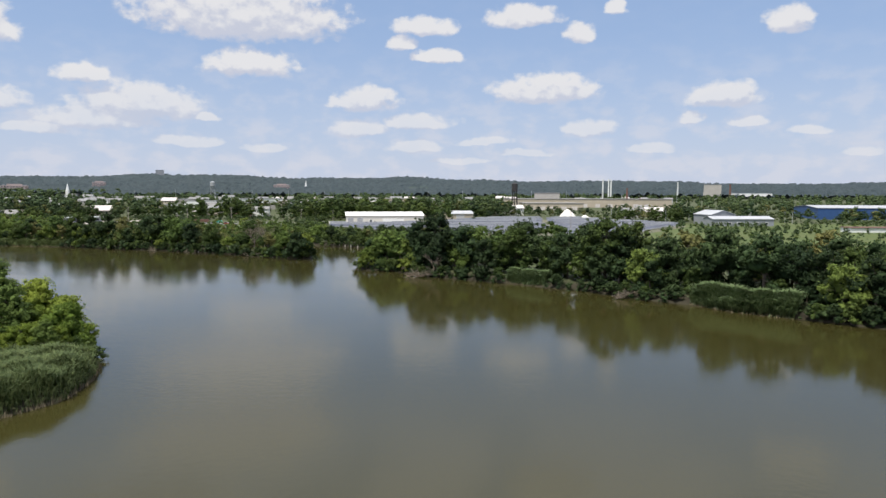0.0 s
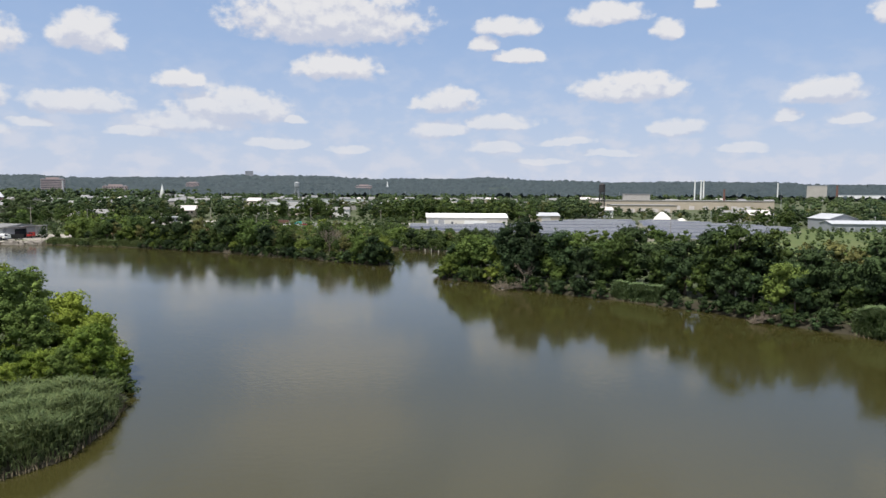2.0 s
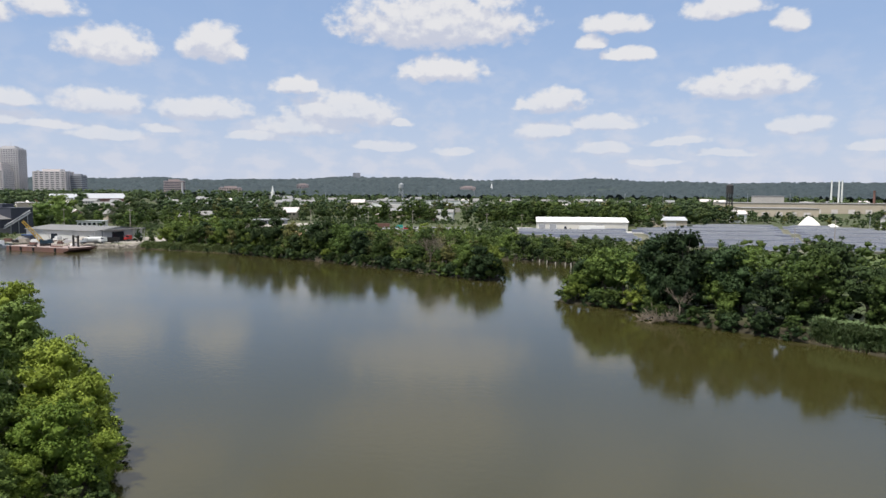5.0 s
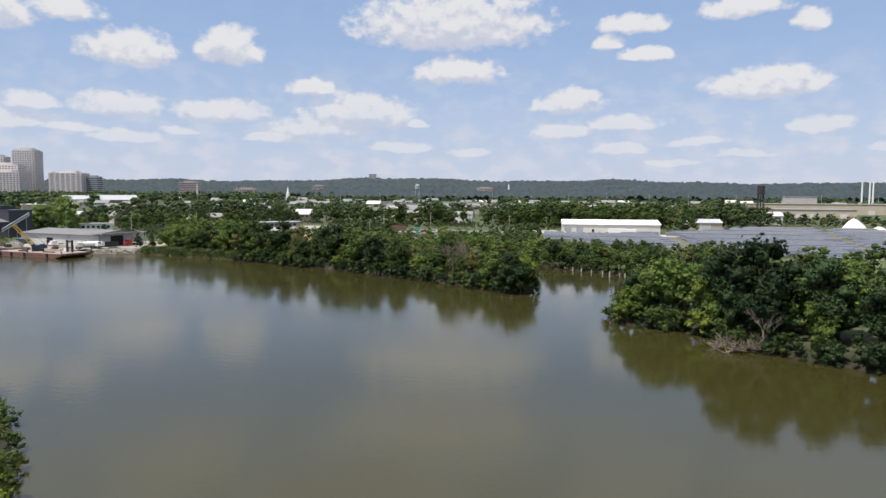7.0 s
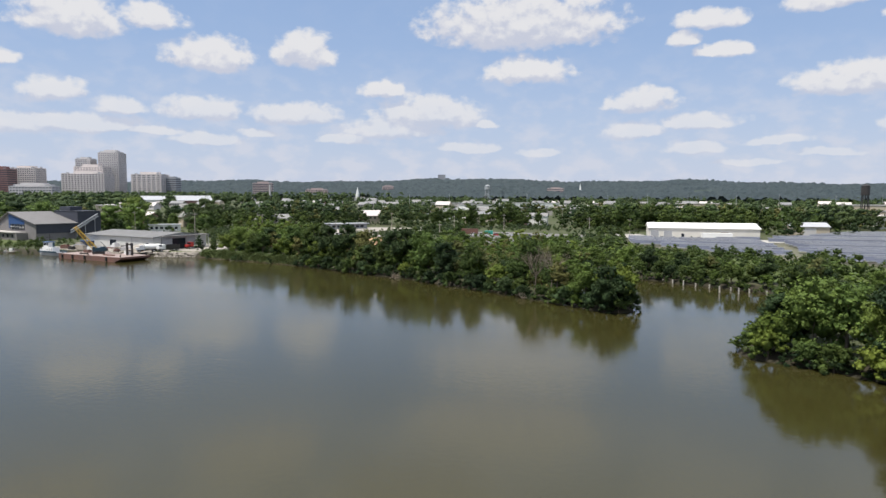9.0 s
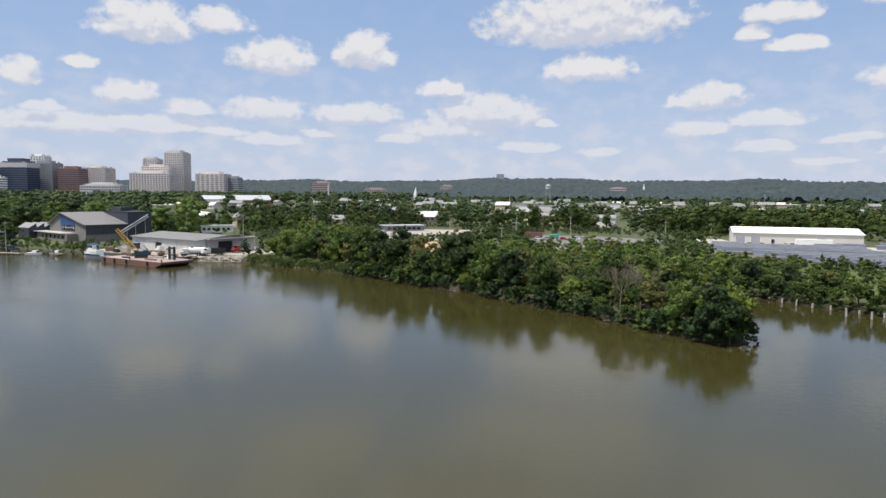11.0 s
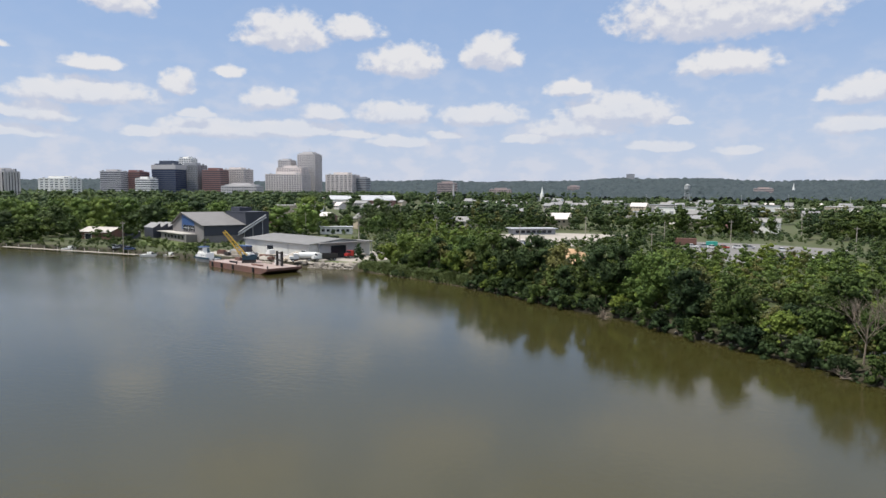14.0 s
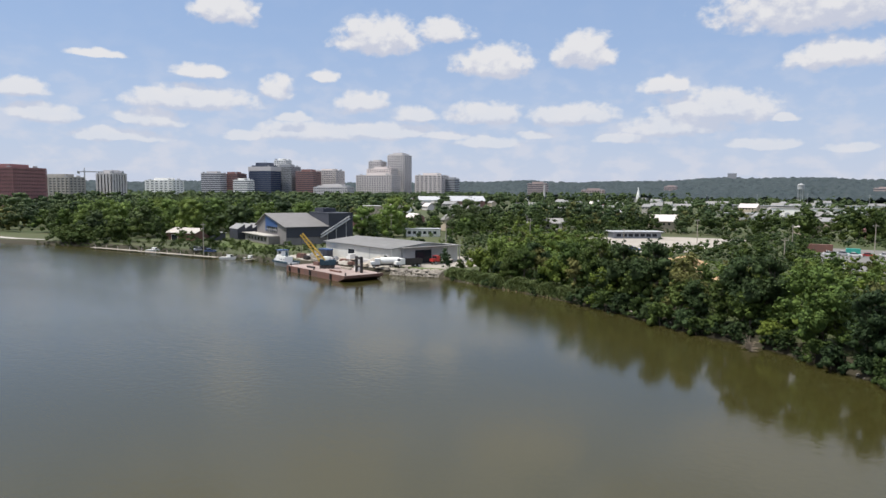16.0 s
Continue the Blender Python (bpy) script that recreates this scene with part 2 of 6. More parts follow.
LEAF = leaf_material("leaf_green", (0.015, 0.031, 0.008), (0.082, 0.126, 0.032), 0.15)
LEAF_BRIGHT = leaf_material("leaf_bright", (0.075, 0.125, 0.018), (0.205, 0.280, 0.046), 0.2)
LEAF_SHRUB = leaf_material("leaf_shrub", (0.060, 0.098, 0.018), (0.165, 0.228, 0.046), 0.18)
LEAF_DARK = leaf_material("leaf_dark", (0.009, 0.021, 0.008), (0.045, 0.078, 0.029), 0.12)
LEAF_OLIVE = leaf_material("leaf_olive", (0.052, 0.064, 0.022), (0.155, 0.168, 0.062), 0.15)
LEAF_SOFT = leaf_material("leaf_soft_green", (0.034, 0.064, 0.016), (0.142, 0.212, 0.050), 0.15, 0.2)
LEAF_FAR = leaf_material("leaf_far", (0.020, 0.040, 0.018), (0.088, 0.130, 0.050), 0.12, 0.2)
# bluish grey puts the distance haze into the hill leaves' colour
LEAF_HILL_HAZED = leaf_material("leaf_hill_hazed", (0.016, 0.030, 0.038), (0.048, 0.068, 0.074), 0.1, 0.1)
REED = leaf_material("reed_green", (0.070, 0.116, 0.050), (0.165, 0.228, 0.105), 0.3, 0.5)
# the same reed, lightened in its colour to read as sunlit
REED_LIT = leaf_material("lit_reed_green", (0.098, 0.168, 0.086), (0.205, 0.300, 0.158), 0.3, 0.5)
STRAW = leaf_material("dry_reed", (0.08, 0.068, 0.04), (0.26, 0.22, 0.15), 0.2, 0.5)
BARK = material("bark", (0.16, 0.13, 0.10), 0.9, 3.0, 0.5, 0.05)
DEADWOOD = material("dead_wood", (0.23, 0.19, 0.145), 0.9, 3.0, 0.4, 0.03)
GROUND = material("ground_grass", (0.045, 0.068, 0.020), 0.95, 0.25, 0.4, 0.1, colour2=(0.072, 0.072, 0.036))
def add_shore_mud(m):
    n, l = m.node_tree.nodes, m.node_tree.links
    p = n["Principled BSDF"]
    src = p.inputs["Base Color"].links[0].from_socket
    tc, sp, mr, mx = n.new("ShaderNodeTexCoord"), n.new("ShaderNodeSeparateXYZ"), n.new("ShaderNodeMapRange"), n.new("ShaderNodeMix")
    l.new(tc.outputs["Object"], sp.inputs[0]); l.new(sp.outputs[2], mr.inputs["Value"])
    mr.inputs["From Min"].default_value, mr.inputs["From Max"].default_value = 1.2, 1.75
    mx.data_type = "RGBA"
    mx.inputs["A"].default_value = (0.030, 0.026, 0.015, 1)
    l.new(mr.outputs[0], mx.inputs["Factor"]); l.new(src, mx.inputs["B"])
    mr2, mx2 = n.new("ShaderNodeMapRange"), n.new("ShaderNodeMix")
    mr2.inputs["From Min"].default_value, mr2.inputs["From Max"].default_value = 9.0, 16.0
    l.new(sp.outputs[2], mr2.inputs["Value"])
    mx2.data_type = "RGBA"
    mx2.inputs["B"].default_value = (0.048, 0.068, 0.050, 1)      # leafy floor under the hill woods
    l.new(mr2.outputs[0], mx2.inputs["Factor"]); l.new(mx.outputs["Result"], mx2.inputs["A"]); l.new(mx2.outputs["Result"], p.inputs["Base Color"])
add_shore_mud(GROUND)
WHITE = material("white_paint", (0.78, 0.78, 0.76), 0.5, 0.4, 0.12)
GREY = material("grey_paint", (0.33, 0.34, 0.36), 0.6, 0.4, 0.2)
CONCRETE = material("concrete", (0.42, 0.40, 0.37), 0.85, 0.5, 0.25, 0.01)

def water_material():
    m = bpy.data.materials.new("river_water")
    m.use_nodes = True
    n, l = m.node_tree.nodes, m.node_tree.links
    p = n["Principled BSDF"]
    p.inputs["IOR"].default_value = 1.42
    tc = n.new("ShaderNodeTexCoord")
    silt = n.new("ShaderNodeTexNoise")
    silt.inputs["Scale"].default_value, silt.inputs["Detail"].default_value = 0.012, 3
    l.new(tc.outputs["Object"], silt.inputs["Vector"])
    mix = n.new("ShaderNodeMix"); mix.data_type = "RGBA"
    mix.inputs["A"].default_value, mix.inputs["B"].default_value = (0.030, 0.0275, 0.006, 1), (0.039, 0.0362, 0.0135, 1)
    l.new(silt.outputs[0], mix.inputs["Factor"]); l.new(mix.outputs["Result"], p.inputs["Base Color"])
    w1 = n.new("ShaderNodeTexNoise")
    w1.inputs["Scale"].default_value, w1.inputs["Detail"].default_value = 1.1, 3
    l.new(tc.outputs["Object"], w1.inputs["Vector"])
    b = n.new("ShaderNodeBump")
    b.inputs["Strength"].default_value, b.inputs["Distance"].default_value = 1.0, 0.015
    # the reach by the town is ruffled by a light wind
    sp, wind, hm = n.new("ShaderNodeSeparateXYZ"), n.new("ShaderNodeMapRange"), n.new("ShaderNodeMath")
    l.new(tc.outputs["Object"], sp.inputs[0]); l.new(sp.outputs[0], wind.inputs["Value"])
    wind.inputs["From Min"].default_value, wind.inputs["From Max"].default_value = -90.0, -230.0
    wind.inputs["To Min"].default_value, wind.inputs["To Max"].default_value = 1.0, 3.5
    hm.operation = "MULTIPLY"
    # slicks and cat's-paws drawn out along the reach
    mp, slick, breeze, rough = n.new("ShaderNodeMapping"), n.new("ShaderNodeTexNoise"), n.new("ShaderNodeMapRange"), n.new("ShaderNodeMapRange")
    mp.inputs["Scale"].default_value, mp.inputs["Rotation"].default_value = (0.012, 0.034, 1.0), (0, 0, radians(18))
    l.new(tc.outputs["Object"], mp.inputs["Vector"]); l.new(mp.outputs[0], slick.inputs["Vector"])
    slick.inputs["Scale"].default_value, slick.inputs["Detail"].default_value = 1.0, 4.0
    for k, lo, hi in ((breeze, 0.5, 1.4), (rough, 0.045, 0.085)):
        l.new(slick.outputs[0], k.inputs["Value"])
        k.inputs["From Min"].default_value, k.inputs["From Max"].default_value = 0.36, 0.64
        k.inputs["To Min"].default_value, k.inputs["To Max"].default_value = lo, hi
    ruffle = n.new("ShaderNodeMath"); ruffle.operation, ruffle.inputs[1].default_value = "MULTIPLY_ADD", 0.03
    l.new(wind.outputs[0], ruffle.inputs[0]); l.new(rough.outputs[0], ruffle.inputs[2]); l.new(ruffle.outputs[0], p.inputs["Roughness"])
    both = n.new("ShaderNodeMath"); both.operation = "MULTIPLY"
    l.new(wind.outputs[0], both.inputs[0]); l.new(breeze.outputs[0], both.inputs[1])
    l.new(w1.outputs[0], hm.inputs[0]); l.new(both.outputs[0], hm.inputs[1])
    l.new(hm.outputs[0], b.inputs["Height"]); l.new(b.outputs[0], p.inputs["Normal"])
    return m
WATER = water_material()

# ==== mesh helpers ====
def mesh_object(name, verts, faces, mat, parent=None, label="", smooth=False):
    me = bpy.data.meshes.new(name)
    me.from_pydata([tuple(v) for v in verts], [], [tuple(f) for f in faces])
    me.materials.append(mat)
    if smooth:
        me.polygons.foreach_set("use_smooth", [True] * len(me.polygons))
    ob = new(name, me)
    if parent:
        ob.parent = parent
    return tagged(ob, label)

def part(name, bm, mat, parent, label=""):
    me = bpy.data.meshes.new(name)
    bm.to_mesh(me)
    bm.free()
    me.materials.append(mat)
    ob = new(name, me)
    ob.parent = parent
    return tagged(ob, label)

def thing(name, label, category, group="", m=None):
    ob = new(name)
    ob.empty_display_size = 0.5
    if m is not None:
        ob.matrix_world = m
    return tagged(ob, label, category, group)

def box(bm, x0, x1, y0, y1, z0, z1):
    vs = [bm.verts.new(c) for c in ((x0, y0, z0), (x1, y0, z0), (x1, y1, z0), (x0, y1, z0), (x0, y0, z1), (x1, y0, z1), (x1, y1, z1), (x0, y1, z1))]
    for f in ((3, 2, 1, 0), (4, 5, 6, 7), (0, 1, 5, 4), (1, 2, 6, 5), (2, 3, 7, 6), (3, 0, 4, 7)):
        bm.faces.new([vs[i] for i in f])
    return bm

def boxes(*args):
    bm = bmesh.new()
    for a in args:
        box(bm, *a)
    return bm

def tube(bm, a, b, r0, r1, n=8):
    a, b = Vector(a), Vector(b)
    q = (b - a).to_track_quat("Z", "Y").to_matrix()
    rings = []
    for c, r in ((a, r0), (b, r1)):
        rings.append([bm.verts.new(c + q @ Vector((r * math.cos(2 * math.pi * i / n), r * math.sin(2 * math.pi * i / n), 0))) for i in range(n)])
    for i in range(n):
        bm.faces.new((rings[0][i], rings[0][(i + 1) % n], rings[1][(i + 1) % n], rings[1][i]))
    bm.faces.new(rings[0][::-1]), bm.faces.new(rings[1])
    return bm

# ==== river, banks and ground ====
NORTH_BANK = [(-4900, -300), (-900, 190), (-560, 240), (-426, 268), (-372, 288), (-322, 297), (-285, 300), (-256, 302), (-226, 305), (-203, 307), (-190, 311), (-172, 306.5),
              (-157, 303.5), (-140, 298.5), (-126, 293), (-108, 283.5), (-92, 278.5), (-80, 270.5), (-72, 266), (-57, 258), (-42, 246.5), (-32, 239.5), (-27.5, 242), (-30, 252),
              (-42, 262), (-58, 276), (-66, 290), (-62, 298), (-46, 303), (-31, 302), (-15, 292), (-1, 283), (25, 272), (40, 262), (30, 250), (6, 240), (-6, 224), (-11, 210),
              (-8, 206), (0, 203), (6, 198), (10, 189), (16, 185), (26, 177), (31, 174), (38.5, 166.5), (47, 160), (55, 147), (64, 138), (77, 121.5), (88, 110), (130, 80), (240, 40), (600, 0), (4900, -600)]
SOUTH_BANK = [(-4900, -900), (-900, 60), (-420, 165), (-260, 190), (-165, 190), (-140, 184), (-100, 155), (-74, 136), (-60, 122), (-49, 110), (-41, 96), (-38, 87), (-37.5, 79), (-41, 73),
              (-60, 60), (-110, 30), (-400, -60), (-4900, -1500)]
LAND = [NORTH_BANK + [(4900, 4900), (-4900, 4900)], SOUTH_BANK]

def inside(px, py, poly):
    res = np.zeros(px.shape, bool)
    for (x0, y0), (x1, y1) in zip(poly, poly[1:] + poly[:1]):
        c = (y0 > py) != (y1 > py)
        with np.errstate(divide="ignore", invalid="ignore"):
            res ^= c & (px < (x1 - x0) * (py - y0) / (y1 - y0 + 1e-12) + x0)
    return res

def edge_distance(px, py, line):
    best = np.full(px.shape, 1e9)
    for (x0, y0), (x1, y1) in zip(line, line[1:]):
        dx, dy = x1 - x0, y1 - y0
        t = np.clip(((px - x0) * dx + (py - y0) * dy) / (dx * dx + dy * dy), 0, 1)
        best = np.minimum(best, np.hypot(px - x0 - t * dx, py - y0 - t * dy))
    return best

def shore(px, py):
    """Signed distance from the waterline, positive on land."""
    px, py = np.asarray(px, float), np.asarray(py, float)
    d = np.minimum(edge_distance(px, py, NORTH_BANK), edge_distance(px, py, SOUTH_BANK + SOUTH_BANK[:1]))
    land = inside(px, py, LAND[0]) | inside(px, py, LAND[1])
    return np.where(land, d, -d)

def ground_height(px, py):
    px, py = np.asarray(px, float), np.asarray(py, float)
    d = shore(px, py)
    z = np.where(d < 0, np.maximum(-2.0, d * 0.5), np.minimum(1.7, 0.9 * np.sqrt(np.maximum(d, 0))))
    r = np.hypot(px, py)
    az = np.degrees(np.arctan2(px, py))
    z = z + np.where(d > 0, np.clip((d - 6) / 200, 0, 1) * 0.8 + np.clip((r - 600) / 1600, 0, 1) * 14, 0)
    ridge = np.interp(az, [-80, -60, -38, -25, -12, 0, 32], [56, 58, 63, 78, 88, 76, 44]) * (1 + 0.10 * np.sin(az * 0.33 + 1) + 0.05 * np.sin(az * 0.9))
    z = z + np.where(d > 0, ridge * np.clip((r - 2000) / 2400, 0, 1) ** 1.3, 0)
    return z

def spaced(lo, hi, fine, far, far2):
    a = list(np.arange(lo, hi + 0.1, fine))
    s, x = fine, hi
    while x < far:
        s *= 1.12
        x += s
        a.append(x)
    s, x = fine, lo
    while x > far2:
        s *= 1.12
        x -= s
        a.insert(0, x)
    return np.array(a)

def build_ground():
    xs, ys = spaced(-330, 110, 3.0, 4850, -4850), spaced(60, 330, 3.0, 4850, -1500)
    gx, gy = np.meshgrid(xs, ys)
    gz = ground_height(gx, gy)
    w = len(xs)
    verts = np.stack([gx, gy, gz], -1).reshape(-1, 3)
    i = (np.arange(len(ys) - 1)[:, None] * w + np.arange(w - 1)[None]).ravel()
    faces = np.stack([i, i + 1, i + w + 1, i + w], 1)
    ob = mesh_object("ground", verts.tolist(), faces.tolist(), GROUND, smooth=True)
    tagged(ob, "grassy low river land with bare earth patches, rising to far hills", "ground", kind="structure")
    wv = [(-4900, -1600, 0), (4900, -1600, 0), (4900, 900, 0), (-4900, 900, 0)]
    wo = mesh_object("water", wv, [(0, 1, 2, 3)], WATER)
    tagged(wo, "calm muddy green-brown river water reflecting banks and sky", "water", kind="structure")
build_ground()

# ==== trees ====
def leaf_cloud(rng, crown, count, size, squash=0.85, up=0.0, core=0.7):
    """Leaf sprays over the skin of many lobes on dense boughs: triangles' corners and the soft normals of the foliage."""
    boughs, lob, home = crown
    p = lob[:, 3] ** 2
    idx = rng.choice(len(lob), count, p=p / p.sum())
    d = rng.normal(size=(count, 3))
    d /= np.linalg.norm(d, axis=1)[:, None]
    d[:, 2] = np.where(d[:, 2] < -0.35, -d[:, 2], d[:, 2])
    rad = lob[idx, 3] * rng.uniform(0.3, 1.6, count)
    c = lob[idx, :3] + d * rad[:, None] * np.array([1, 1, squash])
    nrm = d + rng.normal(scale=0.5, size=(count, 3)) + np.array([0, 0, 0.35])
    nrm /= np.linalg.norm(nrm, axis=1)[:, None]
    t = np.cross(nrm, rng.normal(size=(count, 3)))
    t /= np.linalg.norm(t, axis=1)[:, None] + 1e-9
    b = np.cross(nrm, t)
    s = size * rng.uniform(0.6, 1.4, count)[:, None]
    a = s * rng.uniform(0.55, 0.95, count)[:, None]
    v = np.stack([c + t * s, c - t * s * 0.7 + b * a, c - t * s * 0.6 - b * a], 1)
    out = c - boughs[home[idx], :3]
    out /= np.linalg.norm(out, axis=1)[:, None] + 1e-9
    soft = 0.3 * d + 0.4 * out + 0.75 * nrm + up * np.array([0, 0, 1.0])
    soft /= np.linalg.norm(soft, axis=1)[:, None]
    n = np.repeat(soft[:, None], 3, 1)
    if core:
        bm = bmesh.new()
        bmesh.ops.create_icosphere(bm, subdivisions=1, radius=1.0)
        ico = np.array([q.co[:] for q in bm.verts])
        tri = np.array([[q.index for q in f.verts] for f in bm.faces])
        bm.free()
        cv, cn = [], []
        for x, y, z, r in boughs:
            k = ico * (r * core * rng.uniform(0.75, 1.2, len(ico)))[:, None] * np.array([1, 1, 0.85]) + np.array([x, y, z])
            cv.append(k[tri]), cn.append(ico[tri])
        v, n = np.concatenate([v] + cv), np.concatenate([n] + cn)
    return v, n

def raw_mesh(name, v, f, mat, normals=None, tint=None):
    me = bpy.data.meshes.new(name)
    me.vertices.add(len(v)), me.loops.add(f.size), me.polygons.add(len(f))
    me.vertices.foreach_set("co", np.asarray(v, np.float32).ravel())
    me.loops.foreach_set("vertex_index", f.astype(np.int32).ravel())
    me.polygons.foreach_set("loop_start", np.arange(0, f.size, f.shape[1], dtype=np.int32))
    me.update(calc_edges=True)
    if tint is not None:
        me.attributes.new("tint", "FLOAT", "POINT").data.foreach_set("value", np.asarray(tint, np.float32))
    me.attributes.new("single", "FLOAT", "POINT").data.foreach_set("value", np.full(len(v), 1.0 if tint is None else 0.0, np.float32))
    if normals is not None:
        me.polygons.foreach_set("use_smooth", np.ones(len(f), bool))
        me.normals_split_custom_set_from_vertices(np.asarray(normals, np.float32).reshape(-1, 3).tolist())
    me.materials.append(mat)
    return me

def leaf_mesh(name, v, n, mat, tint=None):
    v = v.reshape(-1, 3)
    return raw_mesh(name, v, np.arange(len(v)).reshape(-1, 3), mat, n, tint)

def crown_lobes(rng, height, width, low, count, nb=12, peak=0.0):
    """Boughs up the crown, and smaller lobes of foliage over their upper sides. peak: 0 a broad dome, 1 a tall cone."""
    boughs = []
    for i in range(nb):
        u = (i + rng.uniform(0.1, 0.9)) / nb
        k = math.sin(math.pi * min(1, 0.27 + 0.68 * u)) ** 0.7 * (1 - 0.45 * peak * u)
        r = 0.5 * width * k * rng.uniform(0.38, 0.85)
        a = 2.4 * i + rng.uniform(-0.6, 0.6)
        R = width * rng.uniform(0.10, 0.23) * (0.65 + 0.4 * k)
        boughs.append((r * math.cos(a), r * math.sin(a), max(low + R * 0.7, min(low + (height - low) * u ** 0.9, height - R * 0.9)), R))
    boughs.append((0, 0, height - 0.15 * width, 0.15 * width))
    boughs.append((0, 0, low + 0.5 * (height - low), 0.27 * width))
    boughs = np.array(boughs)
    p = boughs[:, 3] ** 2
    home = rng.choice(len(boughs), count, p=p / p.sum())
    d = rng.normal(size=(count, 3))
    d /= np.linalg.norm(d, axis=1)[:, None]
    d[:, 2] = np.where(d[:, 2] < -0.25, -d[:, 2], d[:, 2])
    R = boughs[home, 3]
    far = np.where(np.arange(count) % 4 == 0, rng.uniform(1.1, 1.4, count), rng.uniform(0.5, 1.05, count))     # some sprays break the outline
    s = R * rng.uniform(0.14, 0.36, count) * np.where(far > 1.2, 0.8, 1.0)
    c = boughs[home, :3] + d * (R * far)[:, None] * np.array([1, 1, 0.85])
    return boughs, np.concatenate([c, s[:, None]], 1), home

def make_tree(kind, height, width, low, count, size, seed, mat, nlobes, label, nb=12, peak=0.0):
    """A broadleaf tree of trunk, limbs and a crown of leaf sprays, at the origin."""
    rng = np.random.default_rng(seed)
    crown = crown_lobes(rng, height, width, low, nlobes, nb, peak)
    tree = thing("tree", label, "tree", kind)
    bm = bmesh.new()
    lean = Vector((rng.uniform(-0.4, 0.4), rng.uniform(-0.4, 0.4), 0))
    r = height * 0.018 + 0.05
    pts = [Vector((0, 0, -0.4)), Vector((0, 0, height * 0.25)) + lean * 0.5, Vector((0, 0, height * 0.5)) + lean, Vector((0, 0, height * 0.8)) + lean * 1.4]
    rr = [r * 1.25, r, r * 0.65, r * 0.2]
    for i in range(3):
        tube(bm, pts[i], pts[i + 1], rr[i], rr[i + 1], 7)
    for lo in crown[0]:
        c = Vector(lo[:3])
        s = pts[1].lerp(pts[2], rng.uniform(0, 1))
        mid = s.lerp(c, 0.5) + Vector((0, 0, 0.04 * height))
        tube(bm, s, mid, r * 0.4, r * 0.25, 4), tube(bm, mid, c, r * 0.25, r * 0.08, 4)
    part("trunk", bm, BARK, tree)
    v, n = leaf_cloud(rng, crown, count, size)
    ob = new("crown", leaf_mesh("crown", v, n, mat))
    ob.parent = tree
    return tree

used = set()
def plant(proto, x, y, scale, turn, tall=1.0):
    z = float(ground_height(np.array([x]), np.array([y]))[0])
    m = pose(x, y, max(z, 0.05) - 0.05, 0, 0, turn)
    if proto not in used:
        used.add(proto)
        ob = proto
        ob.matrix_world = m
    else:
        ob = copy_thing(proto, m)
    ob.scale = (scale, scale, scale * tall)
    return ob

# ==== more materials ====
ASPHALT = material("asphalt", (0.17, 0.165, 0.16), 0.95, 0.35, 0.25, 0.01)
GRAVEL = material("gravel", (0.36, 0.33, 0.29), 0.95, 0.6, 0.3, 0.02)
DIRT = material("orange_dirt", (0.46, 0.30, 0.17), 0.95, 0.5, 0.3, 0.05)
MEADOW = material("meadow", (0.052, 0.088, 0.018), 0.95, 0.3, 0.3, 0.1, colour2=(0.092, 0.104, 0.032))
METAL_ROOF = material("metal_roof", (0.48, 0.49, 0.51), 0.45, 0.3, 0.18, metal=0.2)
GREY_ROOF = material("grey_shingle_roof", (0.24, 0.24, 0.245), 0.85, 0.6, 0.2)
TAR_ROOF = material("flat_roof", (0.25, 0.245, 0.24), 0.9, 0.3, 0.25)
SIDING = material("grey_siding", (0.27, 0.285, 0.31), 0.7, 0.4, 0.15)
SIDING_DARK = material("dark_siding", (0.045, 0.05, 0.068), 0.6, 0.4, 0.2)
BLUE = material("blue_panel", (0.035, 0.085, 0.22), 0.45, 0.4, 0.2)
BLUE_LIGHT = material("light_blue_panel", (0.16, 0.30, 0.45), 0.5, 0.4, 0.2)
BRICK = material("red_brick", (0.265, 0.15, 0.14), 0.85, 0.5, 0.25)
# brick of the far blocks, greyed in its colour to stand in for haze
HAZED_BRICK = material("hazed_brick", (0.44, 0.36, 0.345), 0.85, 0.5, 0.2)
BRICK_PINK = material("pink_brick", (0.31, 0.165, 0.165), 0.85, 0.5, 0.2)
STONE = material("pale_stone", (0.56, 0.54, 0.54), 0.8, 0.2, 0.15)
CREAM = material("cream_metal", (0.60, 0.58, 0.53), 0.6, 0.3, 0.15)
TOWER_BLUE = material("slate_blue_panel", (0.075, 0.09, 0.13), 0.4, 0.2, 0.2)
STONE_TAN = material("tan_stone", (0.64, 0.59, 0.57), 0.8, 0.2, 0.15)
BEIGE = material("beige_panel", (0.50, 0.43, 0.34), 0.8, 0.15, 0.2)
RUST = material("rusty_steel", (0.18, 0.085, 0.065), 0.8, 0.7, 0.45, 0.01, colour2=(0.11, 0.072, 0.062))
DECK = material("barge_deck", (0.35, 0.285, 0.265), 0.85, 0.5, 0.35, colour2=(0.20, 0.145, 0.13))
STEEL = material("dark_steel", (0.06, 0.055, 0.055), 0.6, 0.8, 0.4, metal=0.3)
GALV = material("galvanised", (0.45, 0.46, 0.47), 0.5, 0.8, 0.2, metal=0.4)
YELLOW = material("crane_yellow", (0.62, 0.40, 0.06), 0.5, 0.6, 0.2)
RED = material("red_paint", (0.42, 0.04, 0.035), 0.4, 0.6, 0.2)
NAVY = material("navy_paint", (0.025, 0.06, 0.085), 0.5, 0.6, 0.2)
TEAL = material("teal_paint", (0.04, 0.33, 0.27), 0.5, 0.6, 0.2)
